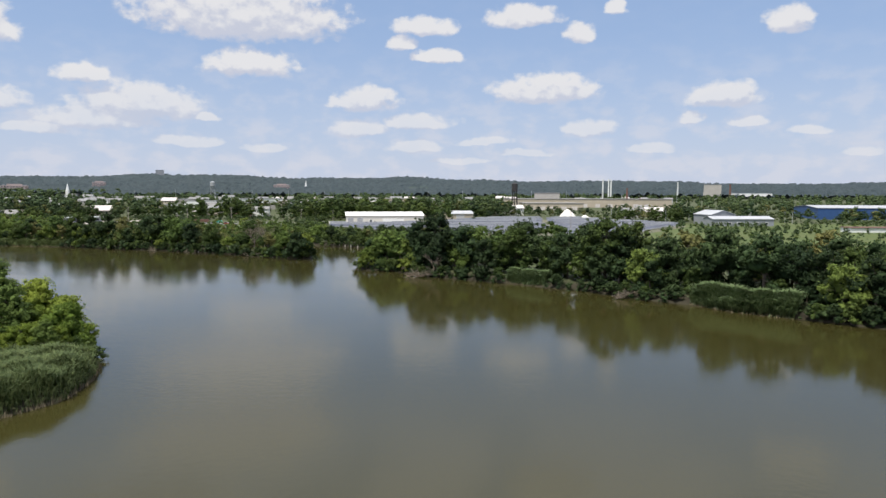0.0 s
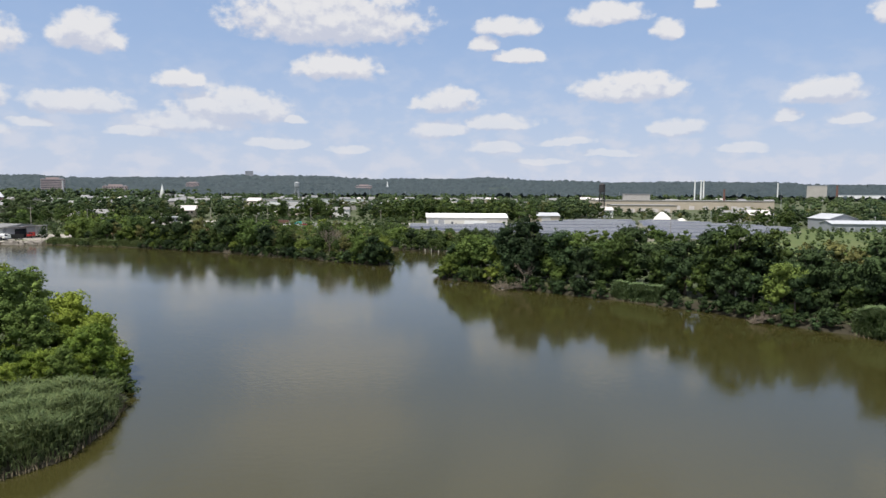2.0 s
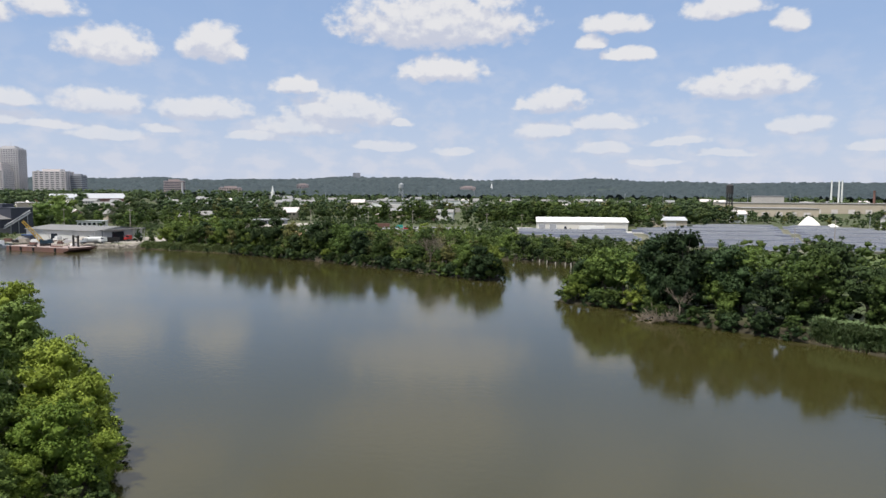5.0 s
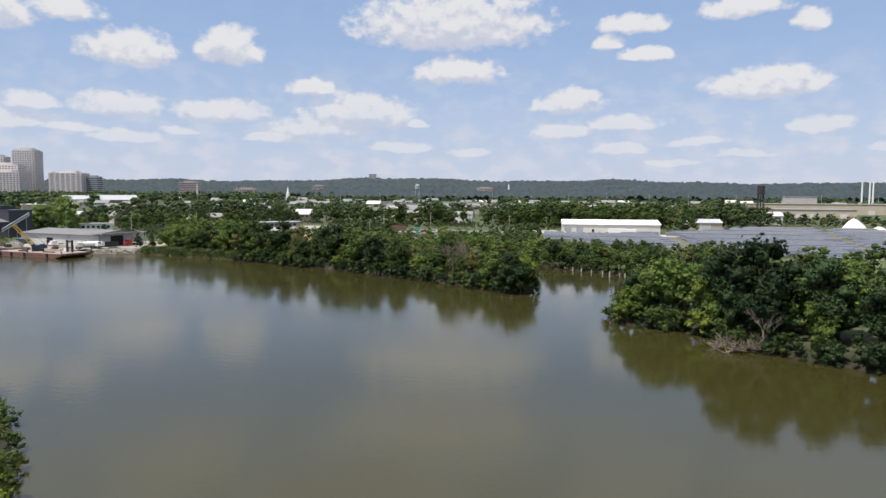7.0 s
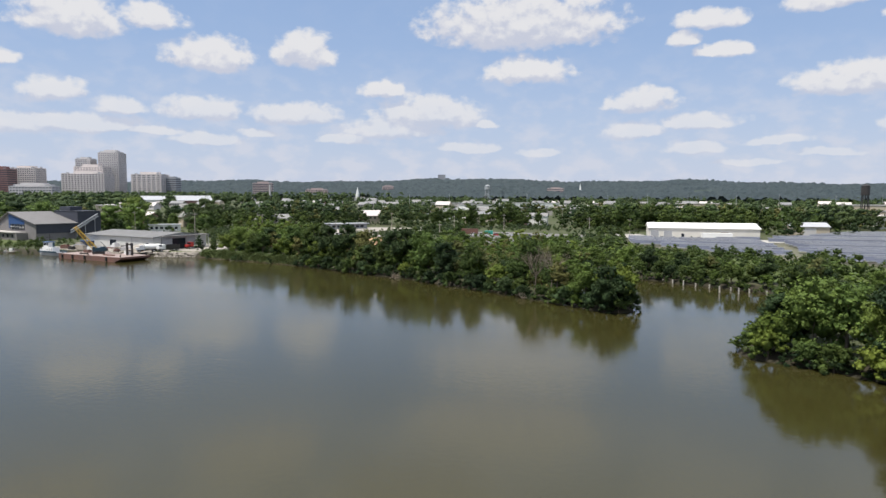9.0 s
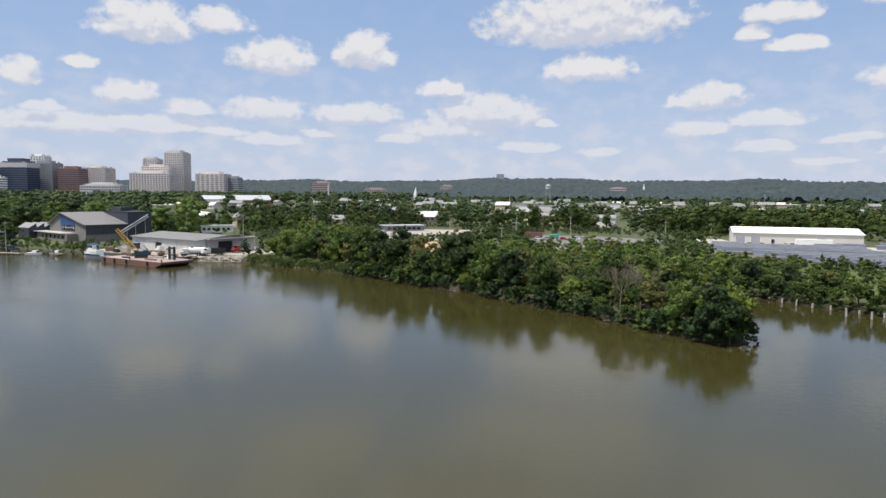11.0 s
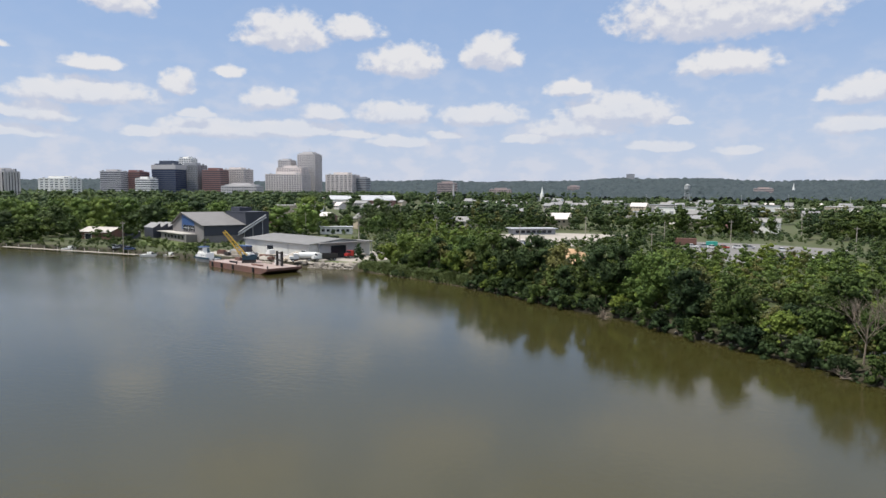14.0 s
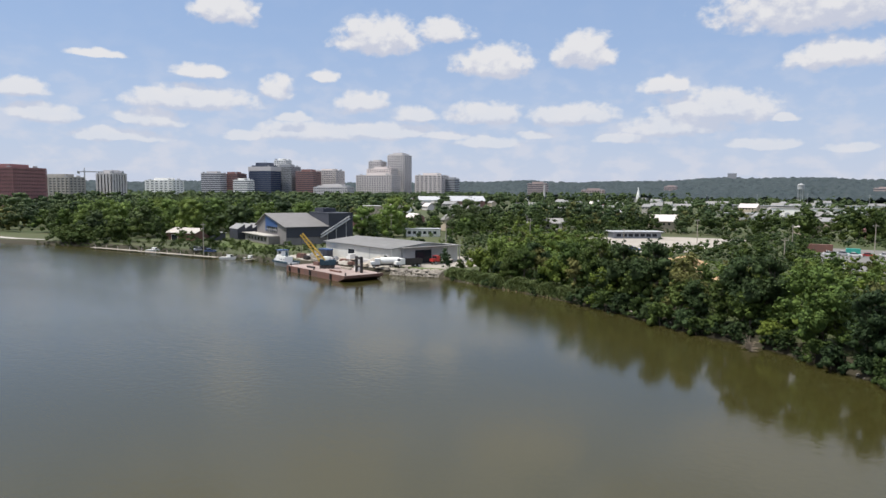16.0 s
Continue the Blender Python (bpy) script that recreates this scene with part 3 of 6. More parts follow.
RUBBER = material("rubber", (0.02, 0.02, 0.02), 0.9, 1.0, 0.2)
TIMBER = material("weathered_timber", (0.38, 0.34, 0.29), 0.9, 1.5, 0.35, 0.02)
PILEWOOD = material("bleached_pile", (0.40, 0.375, 0.335), 0.9, 1.5, 0.3, 0.02)
RIPRAP = material("riprap_stone", (0.29, 0.262, 0.225), 0.9, 1.0, 0.35, 0.05, per="island")
SALT = material("white_heap", (0.74, 0.71, 0.66), 0.9, 0.4, 0.15, 0.05)
GLASS = material("window_glass", (0.02, 0.025, 0.035), 0.15, 0.05, 0.3, spec=0.3)
GLASS_BLUE = material("blue_glass", (0.03, 0.055, 0.125), 0.12, 0.05, 0.3, spec=0.6)
GLASS_TOWER = material("tower_glass", (0.09, 0.10, 0.12), 0.15, 0.05, 0.3, spec=0.7)
STONE_GREY = material("grey_stucco", (0.21, 0.20, 0.19), 0.85, 0.4, 0.2)
SHOP_WALL = material("brown_grey_siding", (0.20, 0.19, 0.19), 0.75, 0.4, 0.2)
SHOP_ROOF = material("shop_roof", (0.17, 0.165, 0.165), 0.8, 0.4, 0.2)
SHED_ROOF = material("shed_roof", (0.185, 0.185, 0.185), 0.8, 0.4, 0.3)
SHED_WALL = material("shed_wall", (0.56, 0.56, 0.54), 0.7, 0.4, 0.2)
TAN_ROOF = material("tan_roof", (0.42, 0.39, 0.36), 0.85, 0.5, 0.2)
SOLAR = material("solar_glass", (0.075, 0.085, 0.120), 0.3, 2.0, 0.3, spec=0.6, per="object")
FIELD_EARTH = material("trodden_grass", (0.075, 0.085, 0.045), 0.95, 0.4, 0.3, 0.05, colour2=(0.17, 0.155, 0.12))

# ==== surfaces laid on the ground ====
def patch(name, poly, mat, label, lift=0.06, step=8.0):
    xs, ys = [p[0] for p in poly], [p[1] for p in poly]
    bm = bmesh.new()
    face = bm.faces.new([bm.verts.new((x, y, 0)) for x, y in poly])
    for axis, lo, hi in ((0, min(xs), max(xs)), (1, min(ys), max(ys))):
        c = lo + step
        while c < hi:
            co, no = [0, 0, 0], [0, 0, 0]
            co[axis], no[axis] = c, 1
            bmesh.ops.bisect_plane(bm, geom=bm.verts[:] + bm.edges[:] + bm.faces[:], plane_co=co, plane_no=no)
            c += step
    bm.normal_update()
    for f in bm.faces:
        if f.normal.z < 0:
            f.normal_flip()
    v = list(bm.verts)
    z = ground_height([p.co.x for p in v], [p.co.y for p in v])
    for p, h in zip(v, z):
        p.co.z = h + lift
    me = bpy.data.meshes.new(name)
    bm.to_mesh(me), bm.free()
    me.materials.append(mat)
    return tagged(new(name, me), label, "ground", kind="structure")

SOLAR_FIELD = [(-41, 442), (-38, 405), (4, 362), (40, 345), (66, 330), (98, 334), (140, 352), (188, 414), (180, 450), (166, 468), (150, 514), (76, 524), (40, 466), (-4, 436)]
LOT_WEST = [(-232, 462), (-214, 500), (-165, 512), (-160, 424), (-182, 402), (-208, 425)]
LOT_MID = [(-128, 480), (-96, 482), (-62, 470), (-66, 398), (-104, 384), (-120, 425)]
APRON = [(-50, 484), (-34, 440), (30, 444), (36, 462), (-28, 468), (-36, 492)]
YARD = [(-262, 312), (-250, 305.5), (-205, 308.5), (-192, 313), (-190, 345), (-206, 352), (-262, 344)]
BERM = [(-140, 346), (-126, 334), (-120, 342), (-140, 372), (-150, 392), (-156, 388)]
patch("meadow", [(-20, 300), (20, 285), (60, 262), (110, 200), (260, 300), (330, 420), (270, 470), (180, 440), (134, 346), (98, 330), (66, 326), (4, 358), (-34, 392), (-60, 380)], MEADOW, "sunlit rough yellow-green grass between trees and panels", 0.04)
patch("gravel_field", [(p[0] * 1.0, p[1] * 1.0) for p in SOLAR_FIELD], FIELD_EARTH, "trodden grass and gravel under the solar panels", 0.08)
patch("parking_lot", LOT_WEST, GRAVEL, "pale worn gravel and concrete parking lot", 0.08)
patch("parking_lot", LOT_MID, ASPHALT, "grey asphalt parking lot with parked cars", 0.08)
patch("apron", APRON, CONCRETE, "pale concrete apron beside the white warehouse", 0.10)
patch("yard", YARD, GRAVEL, "pale gravel boat yard on the bank", 0.08, 4.0)
patch("dirt_slope", BERM, DIRT, "bare orange dirt slope above the bank", 0.7, 3.0)
patch("path", [(-470, 266), (-427, 272), (-404, 281), (-404, 283.5), (-428, 276.5), (-470, 272)], CONCRETE, "pale riverside path behind the grassy bank", 0.1)
patch("verge", [(-208, 309.6), (-192, 313.2), (-193, 317), (-206, 313.6)], MEADOW, "strip of rough grass above the riprap", 0.14, 3.0)
patch("lawn", [(-335, 322), (-300, 314), (-276, 319), (-280, 330), (-300, 333), (-335, 338)], MEADOW, "green lawn by the boat shop", 0.06)

# ==== trees: kinds ====
ISLAND = [make_tree("island trees", 10, 8.5, 0.3, 10500, 0.165, 21, LEAF_SOFT, 420, "leafy green tree on the reedy point", 15),
          make_tree("island trees", 8, 8, 0.1, 10000, 0.16, 22, LEAF_BRIGHT, 400, "bright sunlit green tree leaning over the water", 14)]
NEAR = [make_tree("bank trees", 13, 10.5, 0.6, 6200, 0.24, 1, LEAF, 330, "tall leafy green broadleaf tree on the river bank", 17, 0.3),
        make_tree("bank trees", 11, 9.5, 0.3, 5700, 0.23, 2, LEAF_DARK, 300, "dark green dense broadleaf tree on the river bank", 15),
        make_tree("bank trees", 9, 9, 0.1, 4800, 0.22, 3, LEAF_SOFT, 260, "spreading green tree with low branches by the water", 12),
        make_tree("bank trees", 5, 6.5, 0.0, 2600, 0.195, 4, LEAF_SHRUB, 150, "bright yellow-green rounded shrub at the waterline", 9),
        make_tree("bank trees", 10, 8, 0.8, 3800, 0.23, 5, LEAF_OLIVE, 190, "olive green thin-leaved tree on the bank", 13, 0.6),
        make_tree("bank trees", 4, 6.0, -0.3, 2200, 0.195, 6, LEAF_DARK, 130, "dark green shrub hanging over the waterline", 8),
        make_tree("bank trees", 4.5, 5.5, -0.2, 2200, 0.195, 7, LEAF, 130, "green shrub at the edge of the water", 8)]
HEIGHT = {id(o): h for o, h in zip(ISLAND + NEAR, (10, 8, 13, 11, 9, 5, 10, 4, 4.5))}
rng = np.random.default_rng(7)

def set_tree(proto, x, y, height=None, tall=1.0):
    s = (height / HEIGHT[id(proto)]) if height else rng.uniform(0.8, 1.1)
    return plant(proto, x, y, s, rng.uniform(0, 360), tall)

def along(line, step):
    for (x0, y0), (x1, y1) in zip(line, line[1:]):
        L = math.hypot(x1 - x0, y1 - y0)
        n = max(1, round(L / step))
        for i in range(n):
            u = (i + rng.uniform(0.15, 0.85)) / n
            yield x0 + (x1 - x0) * u, y0 + (y1 - y0) * u, -(y1 - y0) / L, (x1 - x0) / L

REED_STRIPS = [[(30.5, 175), (34.5, 170.6), (38.7, 166.8)], [(64, 138.6), (68.4, 129.4), (76.6, 121.4)], [(-188, 311), (-172, 306.5), (-157, 303.5), (-140, 298.5)]]
def in_reeds(x, y, reach=6.5):
    return min(float(edge_distance(np.array([x]), np.array([y]), s)[0]) * k for s, k in zip(REED_STRIPS, (1, 1, 2))) < reach

def belt(line, step, off, kinds, lo, hi, jitter=1.0):
    for x, y, nx, ny in along(line, step):
        o = off + rng.uniform(-jitter, jitter)
        if not in_reeds(x + nx * o, y + ny * o):
            set_tree(NEAR[kinds[int(rng.integers(len(kinds)))]], x + nx * o, y + ny * o, rng.uniform(lo, hi))

# the long wooded peninsula
PEN = [(-188, 311), (-172, 306.5), (-157, 303.5), (-140, 298.5), (-126, 293), (-108, 283.5), (-92, 278.5), (-80, 270.5), (-72, 266), (-57, 258), (-42, 246.5), (-32.5, 240)]
belt(PEN, 4.2, 0.0, (5, 6, 6, 3, 5), 2.6, 4.6, 0.6)
belt(PEN, 5.8, 4.5, (2, 4, 2, 1, 3, 0, 6, 3), 3.6, 9.2)
belt(PEN[:10], 7.5, 10.5, (0, 1, 4, 2, 3), 4.5, 11.5, 2.0)
belt(PEN[:8], 9.0, 18, (0, 4, 2), 5.5, 8.5, 2.5)
for x, y, h, k in ((-32.5, 240, 9.0, 1), (-29.5, 242.5, 5.5, 6), (-30.6, 239.4, 3.0, 6), (-28.6, 241.6, 3.0, 5), (-31, 247, 6.5, 2), (-38, 246, 8.0, 2), (-45, 251, 7.0, 4), (-50, 259, 6.5, 6), (-56, 265, 8, 0), (-100, 283, 12, 1), (-128, 297, 12, 1), (-112, 287, 11, 4), (-146, 306, 11, 2), (-78, 268, 10, 1), (-62, 259, 5, 3), (-95, 281, 12.5, 1), (-86, 275, 11.5, 2), (-120, 293, 13, 1), (-70, 264, 9.5, 0), (-135, 300, 12.5, 0), (-160, 312, 10, 1)):
    set_tree(NEAR[k], x, y + (5 if -125 < x < -60 else 3 if x < -60 else 1), h)
# shrubs on the far side of the creek mouth
CREEK = [(-66, 296), (-46, 303), (-31, 302), (-15, 292), (-1, 283), (25, 272)]
belt(CREEK, 4.5, 1.5, (6, 5, 2, 3), 3.0, 5.0, 0.8)
belt(CREEK, 7.5, 7, (2, 4, 6, 1), 4.5, 7.5, 2)
# the wooded right bank
RIGHT = [(-9, 206.5), (0, 203), (6, 198), (10, 189), (16, 185), (26, 177), (38.5, 166.5), (47, 160), (55, 147), (64, 138), (77, 121.5), (88, 110), (130, 80)]
belt(RIGHT[:4], 4.6, 0.0, (6, 3, 6, 3), 2.8, 4.6, 0.6)
# mostly dark leaf kinds, putting the undercut bank's shade into the foliage colour
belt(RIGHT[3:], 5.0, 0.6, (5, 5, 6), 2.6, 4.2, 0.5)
belt(RIGHT, 5.5, 4.0, (1, 2, 1, 1), 6.0, 11.0)
belt(RIGHT[:6], 6.5, 10, (0, 1, 1, 2), 9.0, 12.5, 2.0)
belt(RIGHT[5:], 6.5, 10, (0, 1, 1), 9.5, 14.5, 2.0)
belt(RIGHT[7:], 8.5, 25, (0, 4, 1), 10.0, 14.0, 2.5)
belt(RIGHT[8:], 9.0, 33, (4, 2, 0), 9.0, 13.5, 2.5)
belt(RIGHT[5:], 6.0, 8.5, (5, 6, 5, 1), 3.4, 6.0, 1.0)
belt(RIGHT[5:], 10.0, 17, (0, 4, 1), 9.0, 15.0, 2.0)
for x, y, h, k in ((-7, 208, 5.5, 3), (-3, 210, 8.5, 2), (3, 207, 10, 2), (9, 200, 14.0, 1), (14, 196, 15.5, 1), (21, 191, 13.0, 1), (53, 163, 16, 0), (72, 144, 15, 1), (5, 218, 9, 0), (0, 224, 7, 2), (14, 212, 10, 1), (24, 222, 7, 2), (12, 236, 5, 6)):
    set_tree(NEAR[k], x, y, h)
for x, y, h, k in ((61.6, 142.0, 3.2, 5), (79.8, 119.0, 3.0, 6), (28.5, 177, 3.0, 6), (41.5, 165.5, 2.8, 5), (81.6, 117.2, 3.2, 5)):
    set_tree(NEAR[k], x, y, h)
# the reedy point
for x, y, h, k in ((-46.5, 100, 6.3, 1), (-50, 107, 6.4, 1), (-47, 94.5, 4.6, 0), (-55, 101, 8.6, 0), (-56, 111, 8.2, 1), (-62, 107, 11.5, 0), (-66, 117, 10.5, 0), (-71, 111, 12.5, 0),
                   (-61, 97, 9, 1), (-69, 99, 10.5, 0), (-51, 91, 3.6, 1), (-56, 86, 3.4, 1), (-57, 92, 5.5, 1), (-65, 88, 8, 0), (-74, 88, 10, 0), (-80, 102, 12, 0), (-58.5, 119.5, 3.2, 0), (-78, 124, 9, 0), (-88, 140, 9, 1), (-55.9, 99.1, 3.6, 1), (-52.9, 97.8, 3.2, 1), (-54.7, 96.7, 3.8, 0), (-58, 83, 3.4, 1), (-63, 80, 4.0, 0), (-70, 76, 4.5, 1), (-155, 185, 5, 0), (-165, 181, 8, 1), (-120, 160, 8, 0), (-45.8, 96, 3.6, 1), (-46.8, 101.6, 4.0, 1), (-49.2, 95.5, 4.2, 1), (-45.6, 104.0, 4.0, 1), (-52, 103, 5.2, 1), (-44.0, 97.2, 2.4, 0), (-43.8, 101.0, 2.2, 0)):
    set_tree(ISLAND[k], x, y, h)

# ==== woodland over the flats and hills ====
def box_poly(x0, x1, y0, y1):
    return [(x0, y0), (x1, y0), (x1, y1), (x0, y1)]
WORKS = [(-150, 760, 46, 18, 7), (-212, 820, 60, 22, 8), (-120, 870, 38, 20, 7), (-262, 905, 44, 20, 8), (-185, 960, 70, 24, 8), (-90, 990, 40, 18, 7), (-318, 960, 36, 18, 7), (-30, 900, 42, 20, 8), (20, 1010, 52, 22, 8), (-240, 720, 30, 14, 6)]
CLEAR = [box_poly(x - w / 2 - 5, x + w / 2 + 5, y - 34, y + d + 5) for x, y, w, d, h in WORKS] + [[(-480, 255), (-425, 266), (-398, 276), (-404, 290), (-480, 296)], SOLAR_FIELD, LOT_WEST, LOT_MID, APRON, YARD, BERM, box_poly(-36, 36, 422, 500), box_poly(-345, -261, 312, 374), box_poly(-385, -340, 312, 360), box_poly(38, 70, 490, 530), box_poly(118, 168, 500, 550),
         box_poly(195, 255, 405, 450), [(-20, 304), (20, 289), (60, 266), (110, 215), (260, 300), (330, 420), (270, 470), (176, 440), (134, 346), (66, 326), (4, 358), (-34, 394)], box_poly(310, 430, 490, 560), box_poly(125, 365, 650, 900),
         [(-40, 500), (-30, 470), (-62, 470), (-130, 484), (-165, 514), (-215, 500), (-220, 512), (-160, 528), (-40, 520)], [(-345, 300), (-190, 314), (-190, 305), (-345, 280)], box_poly(-262, -190, 314, 350)]

def open_ground(x, y):
    ok = shore(x, y) > 5
    for poly in CLEAR:
        ok &= ~inside(x, y, poly)
    return ok

def scatter(poly, step, seed):
    """Jittered points inside a polygon that are clear of buildings, lots and water."""
    r = np.random.default_rng(seed)
    xs, ys = [p[0] for p in poly], [p[1] for p in poly]
    gx, gy = np.meshgrid(np.arange(min(xs), max(xs), step), np.arange(min(ys), max(ys), step))
    gx, gy = (gx + r.uniform(-0.45, 0.45, gx.shape) * step).ravel(), (gy + r.uniform(-0.45, 0.45, gy.shape) * step).ravel()
    ok = inside(gx, gy, poly)
    gx, gy = gx[ok], gy[ok]
    ok = open_ground(gx, gy)
    return gx[ok], gy[ok]

WEST_WOOD = [(-205, 350), (-190, 330), (-150, 318), (-100, 300), (-66, 305), (-48, 330), (-66, 392), (-100, 380), (-128, 372), (-160, 400), (-184, 398), (-212, 420), (-240, 440), (-262, 400), (-258, 352)]
PARK_TREES = [(-470, 262), (-395, 285), (-350, 330), (-345, 360), (-300, 375), (-262, 380), (-262, 440), (-330, 480), (-470, 420)]

def crown_arrays(seed, count, size, nlobes, width=8.6, up=0.0, nb=9, core=0.75, peak=0.8):
    r = np.random.default_rng(seed)
    return leaf_cloud(r, crown_lobes(r, 10, width, 0.2, nlobes, nb, r.uniform(0, peak)), count, size, up=up, core=core)

def woods(name, xs, ys, heights, forms, mat, seed, label, cat="trees"):
    """Many crowns too far off to count, as one mesh of leaf sprays."""
    r = np.random.default_rng(seed)
    zs = ground_height(xs, ys)
    out, nor, tint = [], [], []
    for x, y, z, h in zip(xs, ys, zs, heights):
        q, n = forms[int(r.integers(len(forms)))]
        a, s = r.uniform(0, 6.283), h / 10
        ca, sa, k = math.cos(a), math.sin(a), s * r.uniform(0.9, 1.25)
        out.append(np.stack([x + (q[..., 0] * ca - q[..., 1] * sa) * k, y + (q[..., 0] * sa + q[..., 1] * ca) * k, z + q[..., 2] * s], -1))
        tint.append(np.full(q.shape[0] * 3, r.uniform(0, 1)))
        nor.append(np.stack([n[..., 0] * ca - n[..., 1] * sa, n[..., 0] * sa + n[..., 1] * ca, n[..., 2]], -1))
    ob = new(name, leaf_mesh(name, np.concatenate(out), np.concatenate(nor), mat, np.concatenate(tint)))
    return tagged(ob, label, cat, kind="stuff")

FORMS_A = [crown_arrays(200 + k, 430, 0.33, 100, nb=7, core=0.66) for k in range(6)]
FORMS_P = [crown_arrays(240 + k, 1800, 0.21, 240, 9.5, nb=15, core=0.66) for k in range(6)]
FORMS_F = [crown_arrays(205 + k, 180, 0.46, 50, 11, nb=4, core=0.66) for k in range(6)]
FORMS_L = [crown_arrays(250 + k, 100, 0.55, 30, 11, nb=2, core=0.75) for k in range(6)]
FORMS_B = [crown_arrays(210 + k, 150, 0.5, 60, 9.5, nb=5, core=0.7) for k in range(8)]
FORMS_C = [crown_arrays(220 + k, 30, 0.8, 30, 13, up=0.3, nb=2, core=0.85, peak=0.1) for k in range(8)]

def ring(r0, r1, az0, az1, count, seed):
    r = np.random.default_rng(seed)
    a = np.radians(r.uniform(az0, az1, count))
    q = np.sqrt(r.uniform(r0 * r0, r1 * r1, count))
    x, y = q * np.sin(a), q * np.cos(a)
    ok = open_ground(x, y)
    x, y = x[ok], y[ok]
    keep = ~(inside(x, y, WEST_WOOD) | inside(x, y, PARK_TREES))
    return x[keep], y[keep], r

x, y = scatter(WEST_WOOD, 5.3, 31)
k = rng.uniform(0, 1, len(x))
hh = np.where((x < -205) & (y > 350) & (y < 420), rng.uniform(1.4, 2.6, len(x)), 0) + np.where((x < -178) & ~((x < -205) & (y > 350) & (y < 420)), rng.uniform(6.0, 10.0, len(x)), np.where(x < -178, 0, np.where(y > 348, np.where(x > -112, rng.uniform(3.5, 7.5, len(x)), rng.uniform(1.8, 3.6, len(x))), rng.uniform(3.0, 6.5, len(x)))))
for n, (lo, hi, m, lab) in enumerate(((0, 0.55, LEAF_SOFT, "green scrub and young trees behind the bank"), (0.55, 0.75, LEAF_OLIVE, "olive scrub and small trees behind the bank"), (0.75, 1, LEAF_SHRUB, "bright green saplings behind the bank"))):
    s = (k >= lo) & (k < hi)
    woods("scrub_wood", x[s], y[s], hh[s], FORMS_A, m, 60 + n, lab)
SIGHT = [(-292, 372), (-318, 372), (-402, 462), (-378, 486)]
x, y = scatter(PARK_TREES, 13.0, 32)
k = rng.uniform(0, 1, len(x))
hh = np.where(x < -300, rng.uniform(9, 20, len(x)) * np.clip(0.5 + shore(x, y) / 70, 0.5, 1.0), rng.uniform(6, 10, len(x)))
hh = np.where(np.abs(np.degrees(np.arctan2(x + 59, y - 163)) + 42.5) < 2.6, hh * 0.6, hh)
hh = np.where(inside(x, y, SIGHT) | inside(x, y, [(-236, 350), (-268, 350), (-306, 418), (-284, 424)]), 2.4, hh)
for n, (lo, hi, m, lab) in enumerate(((0, 0.5, LEAF_SOFT, "tall green park trees behind the boat shop"), (0.5, 0.8, LEAF_FAR, "green park trees behind the boat shop"), (0.8, 1, LEAF_DARK, "dark green park trees behind the boat shop"))):
    s = (k >= lo) & (k < hi)
    woods("park_wood", x[s], y[s], hh[s], FORMS_P, m, 65 + n, lab)
# scrub over the grass behind the right bank and beside the creek
r = np.random.default_rng(34)
x, y = r.uniform(20, 330, 900), r.uniform(100, 470, 900)
inland = shore(x, y)
k = (inland > 16) & ~inside(x, y, SOLAR_FIELD) & ~inside(x, y, box_poly(195, 258, 402, 452)) & ((inland < 60) | (r.uniform(0, 1, 900) < 0.6)) & (y < 0.9 * x + 330)
woods("meadow_scrub", x[k], y[k], np.where(inland[k] < 60, r.uniform(5, 10, k.sum()), r.uniform(1.6, 4.2, k.sum())), FORMS_L, LEAF, 69, "green scrub and bushes over the rough grass", "bushes")
x, y = r.uniform(-66, 62, 620), r.uniform(240, 405, 620)
inland = shore(x, y)
k = (inland > 3) & ~inside(x, y, SOLAR_FIELD) & (y > 270 - 0.3 * x) & ((inland < 45) | (x < -34)) & ~inside(x, y, LOT_MID)
hs = r.uniform(1.5, 4.0, 620) + np.where(x < -34, 1.5, 0)
mixk = r.uniform(0, 1, 620)
woods("creek_scrub", x[k & (mixk > 0.6)], y[k & (mixk > 0.6)], hs[k & (mixk > 0.6)], FORMS_F, LEAF, 71, "green bushes by the creek mouth", "bushes")
k &= mixk <= 0.6
woods("creek_scrub", x[k], y[k], hs[k], FORMS_F, LEAF_SOFT, 70, "soft green bushes by the creek mouth", "bushes")
x, y = r.uniform(-402, -258, 1300), r.uniform(252, 322, 1300)
inland = shore(x, y)
k = (inland > 0.3) & (inland < 10) & ~((x > -366) & (r.uniform(0, 1, 1300) < 0.6))
woods("shore_scrub", x[k], y[k], np.where(x[k] < -366, r.uniform(3, 8, k.sum()), r.uniform(0.9, 2.4, k.sum())), FORMS_F, LEAF, 74, "green bushes along the dock shore", "bushes")
bx, by = np.array([-196.0, -198, -193, -264, -268, -262, -10, 34, 36, 72, 60, -240, -226, -246, 78, 86]), np.array([321.0, 333, 317, 308, 312, 316, 436, 470, 462, 500, 480, 356, 358, 362, 530, 520])
woods("yard_bushes", bx, by, np.where(bx < -255, r.uniform(2.0, 3.2, len(bx)), np.where(bx == -10, 3.0, r.uniform(4, 8, len(bx)))), FORMS_A, LEAF_DARK, 75, "dark green bushes beside sheds and panels", "bushes")

